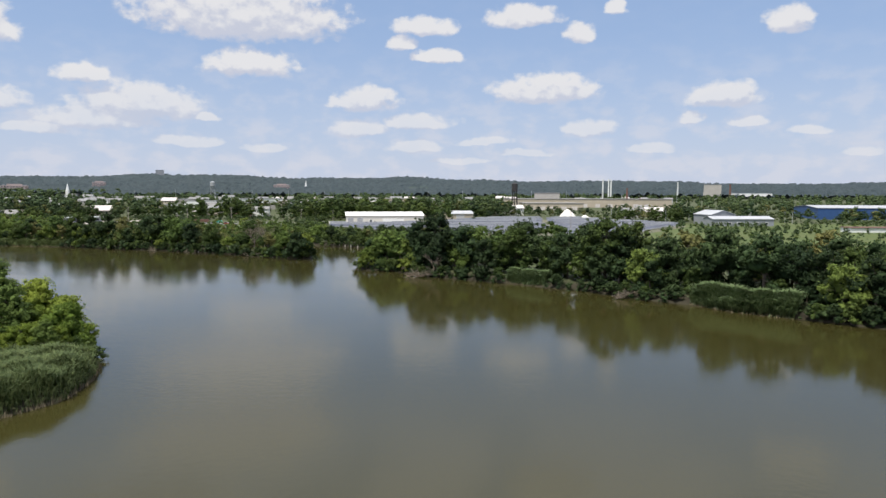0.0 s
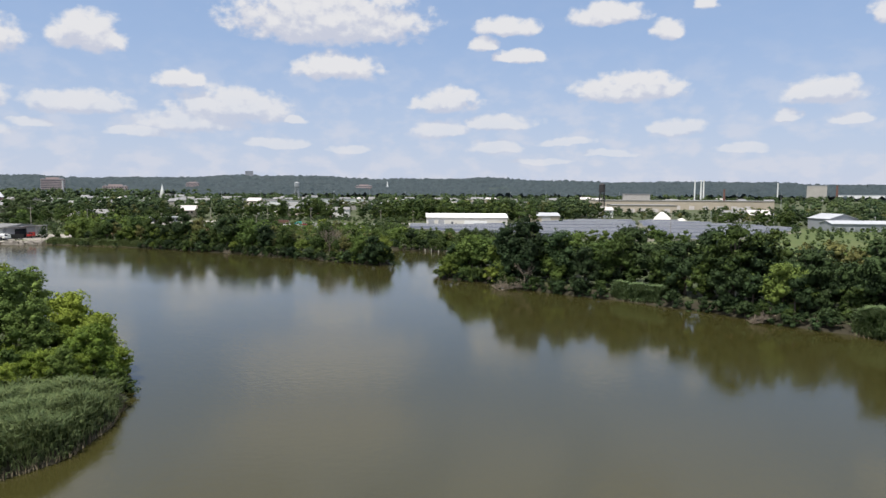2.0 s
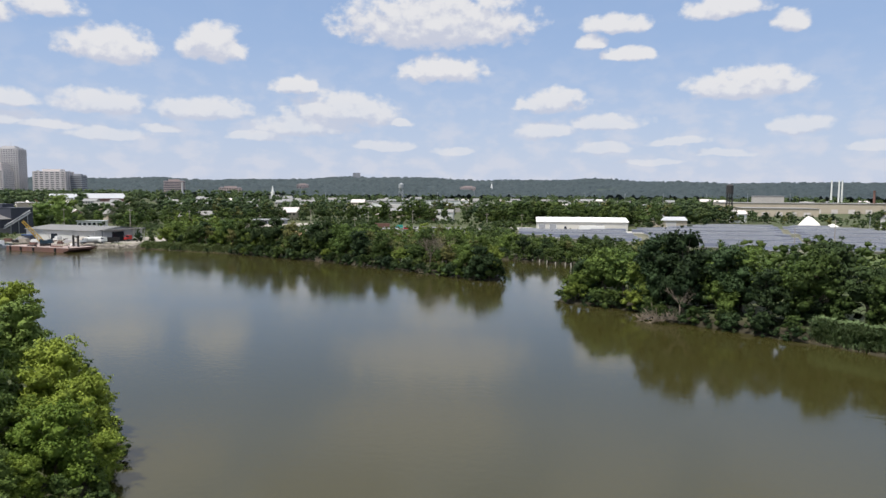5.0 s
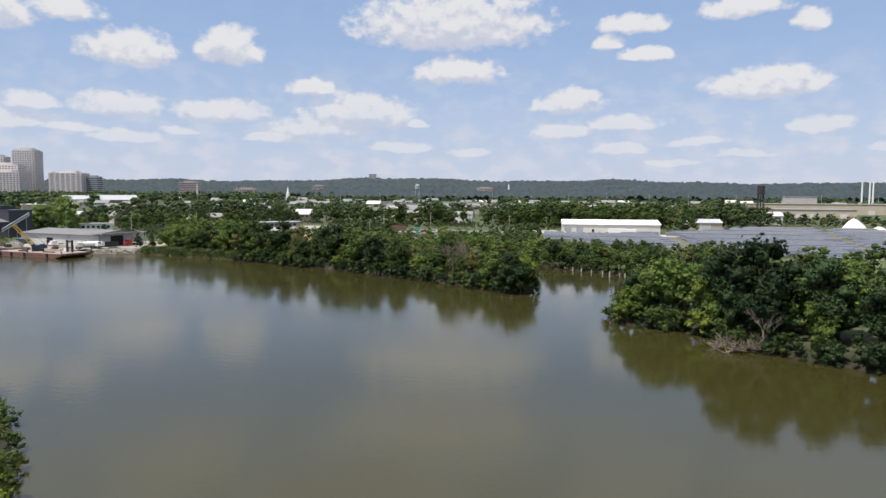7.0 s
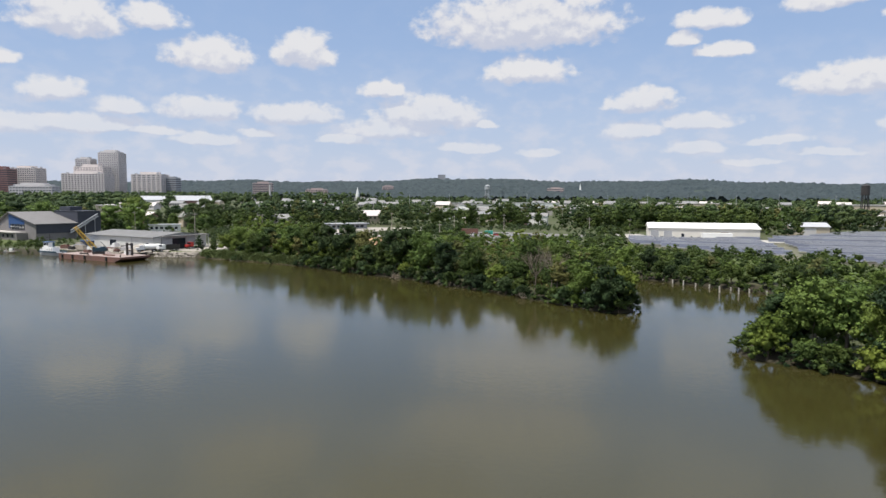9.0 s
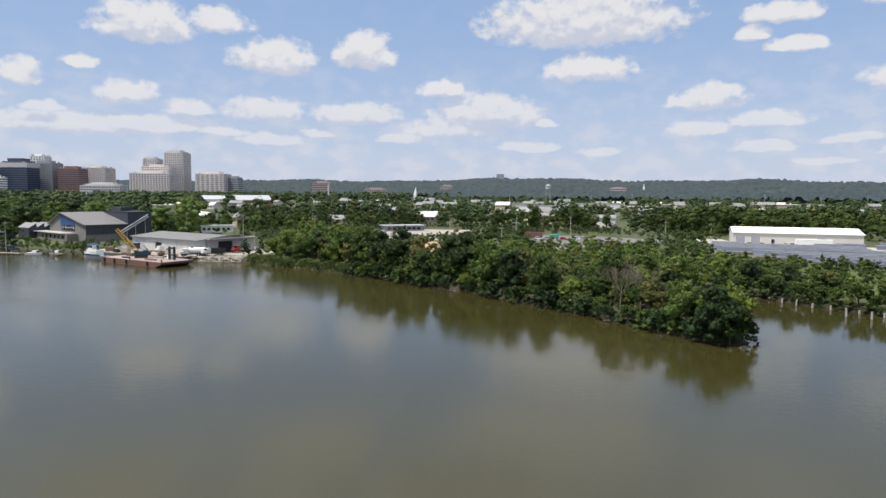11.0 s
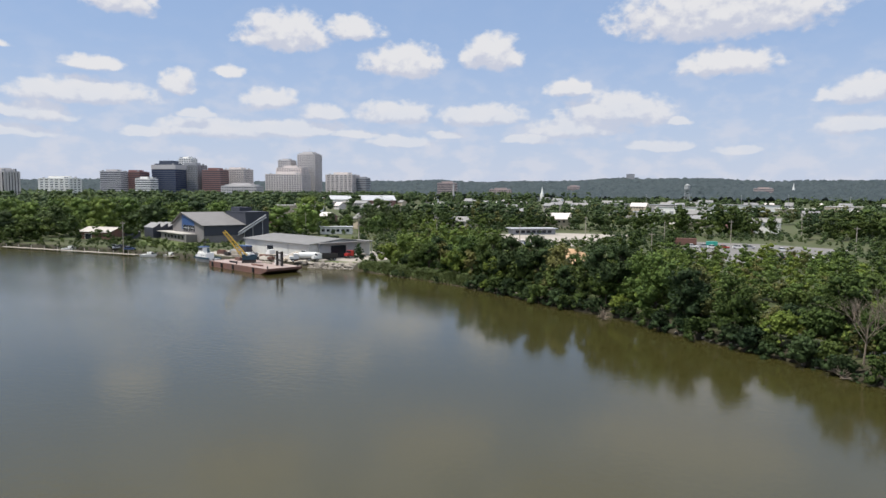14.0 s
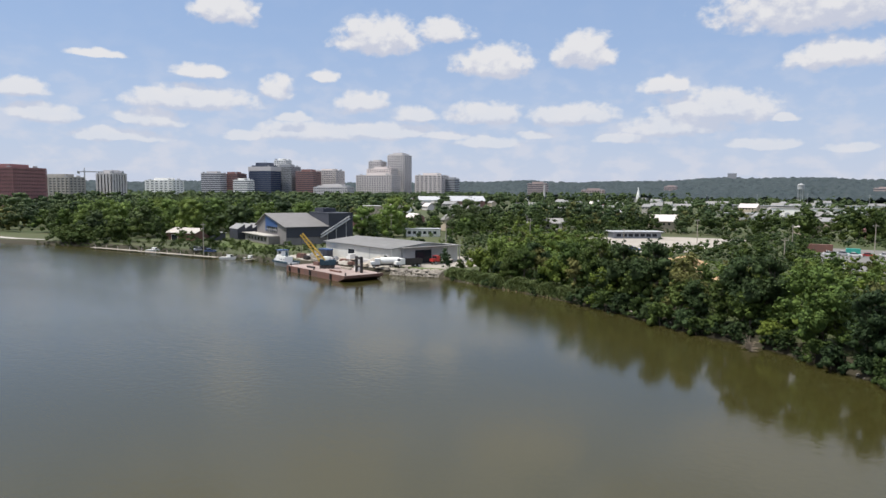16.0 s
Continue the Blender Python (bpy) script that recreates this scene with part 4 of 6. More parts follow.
# bushes between the creek and the panels
r = np.random.default_rng(36)
x, y = r.uniform(-45, 30, 230), r.uniform(292, 368, 230)
k = (shore(x, y) > 3) & ~inside(x, y, SOLAR_FIELD)
woods("creek_scrub", x[k], y[k], r.uniform(2.2, 5.0, k.sum()), FORMS_F, LEAF, 79, "green bushes between creek and panels", "bushes")
x, y = r.uniform(-165, -42, 900), r.uniform(250, 322, 900)
k = (shore(x, y) > 5) & ~inside(x, y, BERM) & (y < 316)
mixk = r.uniform(0, 1, 900)
for n, (lo, hi, m, lab) in enumerate(((0, 0.45, LEAF_SOFT, "green thicket inside the wooded peninsula"), (0.45, 0.75, LEAF, "dark green thicket inside the wooded peninsula"), (0.75, 1, LEAF_OLIVE, "olive thicket inside the wooded peninsula"))):
    q = k & (mixk >= lo) & (mixk < hi)
    woods("thicket", x[q], y[q], r.uniform(2.2, 5.0, q.sum()), FORMS_F, m, 790 + n, lab, "bushes")
# more trees inland on the reedy point
x, y = r.uniform(-330, -72, 420), r.uniform(-60, 175, 420)
k = (shore(x, y) > 16) & inside(x, y, SOUTH_BANK) & ~inside(x, y, box_poly(-95, -50, 80, 130))
woods("point_woods", x[k], y[k], r.uniform(5, 10, k.sum()), FORMS_F, LEAF, 80, "green trees and scrub inland on the point")
# bushes along the road behind the lots
x, y = r.uniform(-165, -42, 150), r.uniform(486, 520, 150)
woods("road_bushes", x, y, r.uniform(1.5, 4.0, 150), FORMS_L, LEAF_FAR, 81, "green bushes along the road behind the lots", "bushes")
# low scrub between the lots, round the sheds and over the lawn
r = np.random.default_rng(35)
x, y = r.uniform(-250, -40, 1500), r.uniform(375, 535, 1500)
k = open_ground(x, y)
woods("lot_scrub", x[k], y[k], r.uniform(1.5, 5.0, k.sum()), FORMS_L, LEAF_FAR, 76, "green scrub between the parking lots", "bushes")
x, y = r.uniform(-350, -258, 170), r.uniform(303, 336, 170)
k = ~inside(x, y, box_poly(-346, -296, 328, 372)) & ~inside(x, y, box_poly(-364, -340, 315, 336)) & (shore(x, y) > 2) & ~inside(x, y, YARD)
woods("lawn_bushes", x[k], y[k], r.uniform(1.0, 3.2, k.sum()), FORMS_F, LEAF, 77, "green garden bushes on the shore lawn", "bushes")
x, y = r.uniform(150, 345, 420), r.uniform(290, 470, 420)
k = ~inside(x, y, SOLAR_FIELD) & ~inside(x, y, box_poly(195, 258, 402, 452)) & ~inside(x, y, box_poly(240, 285, 340, 362))
woods("meadow_scrub", x[k], y[k], r.uniform(1.5, 4.5, k.sum()), FORMS_L, LEAF_FAR, 78, "green scrub over the rough grass", "bushes")

x, y, r = ring(330, 720, -72, 44, 4200, 41)
clump = np.array([noise.noise((a * 0.012, b * 0.012, 0)) for a, b in zip(x, y)])
k = (clump > np.where(y > 560, -0.05, -0.25)) & (np.hypot(x, y) > 400)
hh = r.uniform(6.5, 13.5, len(x)) * (1 + 0.5 * clump)
hh = np.where((x > -240) & (x < -40) & (y < 490), hh * 0.5, hh)
hh = np.where((x > 110) & (y > 480), hh * 0.7, hh)
hall_view = np.abs(np.degrees(np.arctan2(x + 59, y - 163)) + 42.5) < 3.2
hh = np.where(hall_view, hh * 0.62, hh)
grove = (x < 0.2257 * (y - 78) - 24) & (x > -60) & (x < 110) & (y > 500) & (y < 640)
hh = np.where(grove, r.uniform(11, 17, len(x)), hh)
k |= grove
close = np.hypot(x + 63, y - 167) < 400
woods("near_woods", x[k & close], y[k & close], hh[k & close], FORMS_A, LEAF, 54, "mixed green trees and scrub round the lots")
k &= ~close
tint = r.uniform(0, 1, len(x))
for n, (lo, hi, m, lab) in enumerate(((0, 0.6, LEAF_FAR, "mixed green trees and scrub over the flats"), (0.6, 0.85, LEAF_DARK, "dark green trees over the flats"), (0.85, 1, LEAF_OLIVE, "olive green trees over the flats"))):
    s = k & (tint >= lo) & (tint < hi)
    woods("near_woods", x[s], y[s], hh[s], FORMS_B, m, 510 + n, lab)
x, y, r = ring(720, 1720, -76, 46, 4000, 42)
clump = np.array([noise.noise((a * 0.006, b * 0.006, 3)) for a, b in zip(x, y)])
k = (clump > -0.18) | (x < -600)
woods("far_woods", x[k], y[k], r.uniform(6, 12, k.sum()) * np.where(x[k] < -600, 1.6, 1.0), FORMS_C, LEAF_FAR, 52, "dense green trees among far houses")
def canopy(r0, r1, az0, az1, rows, step, lo, hi, mat, label, seed):
    """The closed, uneven roof of far woods: rows of crowns round the horizon, the nearer rows closer together."""
    r = np.random.default_rng(seed)
    az = np.radians(np.arange(az0, az1, step))
    q = r0 * (r1 / r0) ** np.linspace(0, 1, rows)
    Q, A = np.meshgrid(q, az, indexing="ij")
    Q = Q * (1 + r.uniform(-0.35, 0.35, Q.shape) * math.log(r1 / r0) / rows)
    A = A + r.uniform(-0.4, 0.4, A.shape) * math.radians(step)
    x, y = Q * np.sin(A), Q * np.cos(A)
    swell = np.array([noise.noise((a * 0.004, b * 0.004, 5.0)) for a, b in zip(x.ravel(), y.ravel())]).reshape(x.shape)
    h = (lo + (hi - lo) * (0.4 + 0.6 * (Q - r0) / (r1 - r0)) * r.uniform(0, 1, x.shape) ** 1.5) * (1 + 0.35 * swell)
    gap = swell < -0.42
    z = ground_height(x, y) + np.where(gap, -1.0, h)
    i = (np.arange(rows - 1)[:, None] * len(az) + np.arange(len(az) - 1)[None]).ravel()
    f = np.stack([i, i + len(az), i + len(az) + 1, i + 1], 1)
    me = raw_mesh("hill_woods", np.stack([x, y, z], -1).reshape(-1, 3), f, mat, tint=r.uniform(0, 1, x.size))
    return tagged(new("hill_woods", me), label, "trees", kind="stuff")
canopy(1500, 4840, -84, 54, 90, 0.18, 5, 24, LEAF_HILL_HAZED, "wooded hills along the horizon", 43)

def fringe(line, seed, step, lo, hi, mat, label):
    r = np.random.default_rng(seed)
    px, py = [], []
    for (x0, y0), (x1, y1) in zip(line, line[1:]):
        L = math.hypot(x1 - x0, y1 - y0)
        for i in range(max(1, int(L / step))):
            u, o = (i + r.uniform(0, 1)) / max(1, int(L / step)), r.uniform(-1.3, 1.0)
            px.append(x0 + (x1 - x0) * u - (y1 - y0) / L * o), py.append(y0 + (y1 - y0) * u + (x1 - x0) / L * o)
    px, py = np.array(px), np.array(py)
    k = np.array([not in_reeds(a, b, 2.0) for a, b in zip(px, py)])
    px, py = px[k], py[k]
    return woods("shore_fringe", px, py, r.uniform(lo, hi, len(px)), FORMS_F, mat, seed, label, "bushes")
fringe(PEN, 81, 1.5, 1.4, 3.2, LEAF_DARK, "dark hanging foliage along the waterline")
fringe([PEN[-1], (-27, 242), (-30, 252), (-42, 262), (-58, 276)], 84, 1.8, 1.4, 3.0, LEAF, "green foliage round the tip of the wood")
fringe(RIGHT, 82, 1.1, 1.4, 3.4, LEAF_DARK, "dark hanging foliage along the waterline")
fringe([(30, 250), (6, 240), (-6, 224), (-11, 210), (-8, 205)], 85, 1.8, 1.6, 3.6, LEAF, "green foliage round the wooded point")
fringe([(-404, 276), (-372, 288), (-322, 297), (-285, 300), (-256, 302)], 87, 1.6, 0.8, 1.9, LEAF, "low green bushes along the dock shore")
fringe(CREEK, 83, 1.6, 1.2, 3.0, LEAF, "green foliage along the creek mouth")
fringe([(-40, 95), (-41, 96), (-49, 110), (-60, 122), (-74, 136)][::-1], 86, 1.2, 1.0, 2.4, LEAF, "green foliage hanging at the edge of the point")
# ==== reeds ====
def reed_bed(line, depth, height, count, seed, label, blade=1.0, mat=REED):
    r = np.random.default_rng(seed)
    seg = [math.hypot(b[0] - a[0], b[1] - a[1]) for a, b in zip(line, line[1:])]
    idx = r.choice(len(seg), count, p=np.array(seg) / sum(seg))
    u, o = r.uniform(0, 1, count), depth * r.uniform(0, 1, count) ** 0.9 - 0.3
    a, b = np.array(line)[idx], np.array(line)[idx + 1]
    d = (b - a) / np.linalg.norm(b - a, axis=1)[:, None]
    p = a + (b - a) * u[:, None] + np.stack([-d[:, 1], d[:, 0]], -1) * o[:, None]
    z = np.maximum(ground_height(p[:, 0], p[:, 1]), -0.15)
    ang = r.uniform(0, 2 * math.pi, count)
    dome = np.clip(0.5 + np.minimum(o + 0.3, depth - o) / 2.2, 0.5, 1.0)
    h = height * r.uniform(0.7, 1.08, count) * dome * (0.86 + 0.14 * np.sin(p[:, 0] * 0.9) * np.cos(p[:, 1] * 0.8))
    side = np.stack([np.cos(ang), np.sin(ang), 0 * ang], -1)
    bend = np.stack([-np.sin(ang), np.cos(ang), 0 * ang], -1) * (h * r.uniform(0.25, 0.6, count))[:, None]
    root = np.stack([p[:, 0], p[:, 1], z], -1)
    root = root + (bend * 0.15 + np.array([0, 0, 0.35]) * h[:, None]) * (r.uniform(0, 1, count) < 0.7)[:, None]     # most blades start up the stem
    w = blade * r.uniform(0.035, 0.075, count)[:, None]
    top = (z + h)[:, None]
    mid = root * np.array([1, 1, 0]) + bend * 0.4 + np.array([0, 0, 1.0]) * (0.25 * root[:, 2:] + 0.75 * top)
    tip = root * np.array([1, 1, 0]) + bend * 1.25 + np.array([0, 0, 1.0]) * (0.1 * root[:, 2:] + 0.9 * top)
    v = np.stack([root - side * w * 0.4, root + side * w * 0.4, mid + side * w, mid - side * w, tip], 1).reshape(-1, 3)
    f = (np.arange(count) * 5)[:, None]
    tri = np.concatenate([f + np.array([0, 1, 2]), f + np.array([0, 2, 3]), f + np.array([3, 2, 4])])
    nrm = np.stack([r.normal(scale=0.35, size=count), r.normal(scale=0.35, size=count) - 0.15, np.ones(count)], -1)
    nrm /= np.linalg.norm(nrm, axis=1)[:, None]
    ob = new("reed_bed", raw_mesh("reed_bed", v, tri, mat, np.repeat(nrm[:, None], 5, 1), np.full(len(v), 0.41)))
    # dead stems along the wet edge
    n2 = count // 40
    idx = r.choice(len(seg), n2, p=np.array(seg) / sum(seg))
    a, b = np.array(line)[idx], np.array(line)[idx + 1]
    d = (b - a) / np.linalg.norm(b - a, axis=1)[:, None]
    q = a + (b - a) * r.uniform(0, 1, n2)[:, None] + np.stack([-d[:, 1], d[:, 0]], -1) * r.uniform(-0.5, 0.3, n2)[:, None]
    q = np.stack([q[:, 0], q[:, 1], np.full(n2, -0.1)], -1)
    lean, hh2 = np.stack([r.normal(scale=0.25, size=n2), r.normal(scale=0.25, size=n2), 0 * q[:, 0]], -1), r.uniform(0.5, 1.1, n2)
    s2 = np.array([0.05, 0.02, 0])
    v = np.stack([q - s2, q + s2, q + lean + np.array([0, 0, 1]) * hh2[:, None]], 1)
    nn = np.repeat(np.array([[0.0, -0.5, 0.86]]), n2 * 3, 0)
    dry = new("dry_stems", leaf_mesh("dry_stems", v, nn, STRAW))
    tagged(dry, "bleached dead reed stems along the wet edge", "reeds", kind="stuff")
    return tagged(ob, label, "reeds", kind="stuff")
reed_bed([(-70, 54), (-60, 60), (-41, 73), (-37.5, 79), (-38, 87), (-40, 94)], 12.0, 2.6, 34000, 61, "tall grey-green reeds on the muddy point")
reed_bed(REED_STRIPS[1], 5.5, 3.7, 13000, 62, "green reed bed at the foot of the wooded bank, lightened as if sunlit", 2.2, REED_LIT)
reed_bed(REED_STRIPS[0], 4.0, 2.8, 4500, 63, "small clump of green reeds by the trees, lightened as if sunlit", 2.2, REED_LIT)
reed_bed(REED_STRIPS[2], 4.0, 2.0, 11000, 64, "low reeds along the wooded shore", 2.2)

# ==== solar field ====
def row_spans(poly, y):
    xs = []
    for (x0, y0), (x1, y1) in zip(poly, poly[1:] + poly[:1]):
        if (y0 > y) != (y1 > y):
            xs.append(x0 + (x1 - x0) * (y - y0) / (y1 - y0))
    xs.sort()
    return list(zip(xs[::2], xs[1::2]))

def solar_table_mesh(length):
    bm = bmesh.new()
    box(bm, 0, length, -1.7, 1.7, -0.03, 0.03)
    bmesh.ops.rotate(bm, verts=bm.verts, cent=(0, 0, 0), matrix=Matrix.Rotation(radians(22), 3, "X"))
    me = bpy.data.meshes.new("panel_table")
    bm.to_mesh(me), bm.free()
    me.materials.append(SOLAR)
    return me
TABLE = solar_table_mesh(10.6)
RAIL = bpy.data.meshes.new("frame_rail")
_bm = boxes((0, 10.7, -1.68, -1.58, -0.86, -0.56), (10.62, 10.7, -1.6, -1.5, -0.7, -0.55), (0, 10.7, 1.52, 1.66, 0.60, 0.86))
_bm.to_mesh(RAIL), _bm.free()
RAIL.materials.append(METAL_ROOF)
POST = bpy.data.meshes.new("post")
_bm = boxes((-0.06, 0.06, -0.06, 0.06, -0.2, 1.7))
_bm.to_mesh(POST), _bm.free()
POST.materials.append(GALV)
yy = 322.0
while yy < 522:
    for x0, x1 in row_spans(SOLAR_FIELD, yy):
        n = int((x1 - x0 - 3) / 11)
        if n < 1:
            continue
        gz = float(ground_height([0.5 * (x0 + x1)], [yy])[0])
        rowt = thing("solar_panel_row", "long row of tilted dark blue solar panels on steel posts", "solar panels", "solar panel rows", pose(x0 + 2, yy, gz))
        for i in range(n):
            if abs(x0 + i * 11 - 15) < 5.5 or abs(x0 + i * 11 - 88 - 0.2 * (yy - 400)) < 5.5:
                continue                                   # service aisles
            t = new("panel_table", TABLE)
            t.parent, t.location = rowt, (i * 11, 0, 1.75 + 0.1 * math.sin(i * 0.7 + yy))
            t2 = new("frame_rail", RAIL)
            t2.parent, t2.location = rowt, t.location
            p = new("post", POST)
            p.parent, p.location = rowt, (i * 11 + 5.3, 0, 0)
    yy += 6.0 if int(yy) % 7 else 11.0

# ==== buildings ====
def ground_at(x, y):
    return float(ground_height([x], [y])[0])

def gable_building(name, label, category, x, y, yaw, w, d, eave, ridge, wall, roof, openings=(), along_x=True, group="", over=0.5):
    """A plain pitched-roof building, its front along local x facing -y; openings: x0, x1, z0, z1, depth material on the front wall."""
    b = thing(name, label, category, group, pose(x, y, ground_at(x, y) - 0.1, 0, 0, yaw))
    bm = bmesh.new()
    if along_x:
        prof = [(0, 0), (d, 0), (d, eave), (d / 2, ridge), (0, eave)]
        a, e = [bm.verts.new((-w / 2, p, z)) for p, z in prof], [bm.verts.new((w / 2, p, z)) for p, z in prof]
    else:
        prof = [(-w / 2, 0), (w / 2, 0), (w / 2, eave), (0, ridge), (-w / 2, eave)]
        a, e = [bm.verts.new((p, 0, z)) for p, z in prof], [bm.verts.new((p, d, z)) for p, z in prof]
    bm.faces.new(a), bm.faces.new(e[::-1])
    for i in range(5):
        bm.faces.new((a[i], e[i], e[(i + 1) % 5], a[(i + 1) % 5]))
    bmesh.ops.recalc_face_normals(bm, faces=bm.faces)
    part("wall", bm, wall, b)
    for sgn in (-1, 1):
        bm = bmesh.new()
        t = 0.18
        if along_x:
            y0, y1 = (-over, d / 2) if sgn < 0 else (d + over, d / 2)
            s = (ridge - eave) / (d / 2)
            z0 = eave - s * over
            q = [(-w / 2 - over, y0, z0), (w / 2 + over, y0, z0), (w / 2 + over, y1, ridge), (-w / 2 - over, y1, ridge)]
        else:
            x0, x1 = (-w / 2 - over, 0) if sgn < 0 else (w / 2 + over, 0)
            z0 = eave - (ridge - eave) / (w / 2) * over
            q = [(x0, -over, z0), (x0, d + over, z0), (x1, d + over, ridge), (x1, -over, ridge)]
        lo, hi = [bm.verts.new((p[0], p[1], p[2] + 0.02)) for p in q], [bm.verts.new((p[0], p[1], p[2] + t)) for p in q]
        bm.faces.new(lo[::-1]), bm.faces.new(hi)
        for i in range(4):
            bm.faces.new((lo[i], lo[(i + 1) % 4], hi[(i + 1) % 4], hi[i]))
        bmesh.ops.recalc_face_normals(bm, faces=bm.faces)
        part("roof", bm, roof, b)
    for n, x0, x1, z0, z1, mat in openings:
        o = part(n, boxes((x0, x1, -0.06, 0.25, z0, z1)), mat, b)
        if n != "panel_joint" and w > 16 and name != "house":
            part("frame", boxes((x0 - 0.15, x0, -0.1, 0.2, z0, z1 + 0.15), (x1, x1 + 0.15, -0.1, 0.2, z0, z1 + 0.15), (x0, x1, -0.1, 0.2, z1, z1 + 0.15)), WHITE, o)
    return b

def flat_building(name, label, category, x, y, yaw, w, d, h, wall, roof, openings=(), group="", rim=0.5):
    b = thing(name, label, category, group, pose(x, y, ground_at(x, y) - 0.1, 0, 0, yaw))
    part("wall", boxes((-w / 2, w / 2, 0, d, 0, h)), wall, b)
    part("roof", boxes((-w / 2 - rim, w / 2 + rim, -rim, d + rim, h + 0.01, h + 0.35)), roof, b)
    for n, x0, x1, z0, z1, mat in openings:
        part(n, boxes((x0, x1, -0.06, 0.25, z0, z1)), mat, b)
    return b

def office(label, x, y, yaw, w, d, h, floors, skin, glass=GLASS_TOWER, piers=0, top=None, z=None, bays=False):
    """A tower block: a glass core behind storey bands and piers, with a plant room on the roof."""
    g = ground_at(x, y) - 1 if z is None else z
    b = thing("office_building", label, "building", "downtown buildings", pose(x, y, g, 0, 0, yaw))
    part("glazing", boxes((-w / 2 + 0.6, w / 2 - 0.6, -d / 2 + 0.6, d / 2 - 0.6, 0, h - 0.5)), glass, b)
    fh = h / floors
    for i in (0, floors) if bays else range(floors + 1):
        z0 = i * fh
        part("floor_band", boxes((-w / 2, w / 2, -d / 2, d / 2, max(0, z0 - fh * 0.32), z0 + fh * 0.26 if i < floors else z0 + 0.8)), skin, b)
    for i in range(piers + 1 if piers else 0):
        px, hw = -w / 2 + w * i / piers, w / piers * (0.29 if bays else 0.17)
        part("pier", boxes((px - hw, px + hw, -d / 2 - 0.3, -d / 2 + 0.5, 0, h)), skin, b)
    m = max(2, round(piers * d / w))
    for i in range(m + 1 if piers else 0):
        py, hw = -d / 2 + d * i / m, d / m * (0.29 if bays else 0.17)
        part("pier", boxes((w / 2 - 0.5, w / 2 + 0.3, py - hw, py + hw, 0, h)), skin, b)
    if glass is GLASS_BLUE:
        part("crown", boxes((-w / 2 - 0.4, w / 2 + 0.4, -d / 2 - 0.4, d / 2 + 0.4, h - 8, h + 0.9)), STONE, b, "white top storeys")
    for i, (u, v) in enumerate(((-0.4, -0.35), (0.36, -0.4), (0.4, 0.3))):
        part("roof_unit", boxes((w * u - 1.8, w * u + 1.8, d * v - 1.6, d * v + 1.6, h + 0.81, h + 2.2 + 0.7 * ((i + floors) % 3))), GREY, b)
    if (top or 0) >= 6:
        part("upper_tier", boxes((-w * 0.4, w * 0.4, -d * 0.4, d * 0.4, h + 0.5, h + 3.6)), skin, b)
        part("mast", tube(bmesh.new(), (0, 0, h + top), (0, 0, h + top + 9), 0.35, 0.15, 6), GALV, b)
    part("plant_room", boxes((-w * 0.28, w * 0.28, -d * 0.28, d * 0.28, h + 0.5, h + 0.5 + (top or 4))), skin, b)
    return b

# downtown skyline
office("broad red brick office block with ribbon windows", -955, 425, 31, 62, 50, 45, 11, BRICK_PINK, GLASS_TOWER, 26)
office("grey concrete flats with vertical piers", -1020, 505, 27, 52, 26, 36, 11, CONCRETE, GLASS_TOWER, 8)
office("pale office tower with tall dark vertical window bays", -996, 560, 27, 25, 25, 42, 12, STONE, GLASS, 5, bays=True)
office("low white office block", -1240, 755, 26, 56, 30, 36, 9, WHITE, GLASS_TOWER, 6)
office("cream office block with ribbon windows", -1330, 905, 36, 40, 34, 52, 13, STONE, GLASS_TOWER)
office("dark red brick office block", -1330, 952, 24, 38, 34, 52, 13, BRICK, GLASS_TOWER)
office("small white office block", -1245, 920, 24, 32, 26, 38, 9, WHITE, GLASS_TOWER)
office("blue glass office tower with a white crown", -1296, 1004, 23, 54, 40, 67, 16, TOWER_BLUE, GLASS_BLUE, 0, 9)
office("grey office tower with fine dark windows", -1290, 1056, 23, 44, 40, 69, 18, GREY, GLASS_TOWER, 12, 5)
office("white tower with dark vertical strips", -1345, 1085, 23, 28, 26, 85, 20, WHITE, GLASS_TOWER, 5, 4)
office("red brick office block with ribbon windows", -1236, 1072, 23, 42, 36, 58, 14, BRICK, GLASS_TOWER, 0, 5)
office("brown stone hotel with regular windows", -1248, 1140, 21, 52, 40, 62, 15, STONE_TAN, GLASS_TOWER, 12, 4)
office("pale low government hall", -1140, 1062, 21, 76, 30, 26, 5, STONE, GLASS_TOWER, 14, 6)
office("stepped tan stone office block", -1150, 1196, 20, 84, 46, 52, 13, STONE_TAN, GLASS_TOWER, 14, 5)
office("upper tier of tan stone offices", -1172, 1230, 20, 58, 40, 67, 16, STONE_TAN, GLASS_TOWER, 10, 5)
office("tallest pale stone tower with fine windows", -1172, 1284, 20, 42, 40, 99, 26, STONE, GLASS_TOWER, 9, 6)
office("pale tower with a stepped crown", -1215, 1255, 20, 30, 30, 85, 22, STONE, GLASS_TOWER, 6, 4)
office("tan office block with ribbon windows", -1085, 1300, 19, 62, 44, 53, 13, STONE_TAN, GLASS_TOWER, 6, 5)
office("narrow grey office wing", -1052, 1330, 19, 26, 30, 45, 11, GREY, GLASS_TOWER)
# halls by the railway
gable_building("white_hall", "white hall with a low pitched metal roof", "building", -655, 828, 40, 44, 40, 9, 14, WHITE, METAL_ROOF)
gable_building("brick_hall", "red brick hall with a pale pitched roof", "building", -598, 826, 50, 46, 30, 9, 15, BRICK, METAL_ROOF)
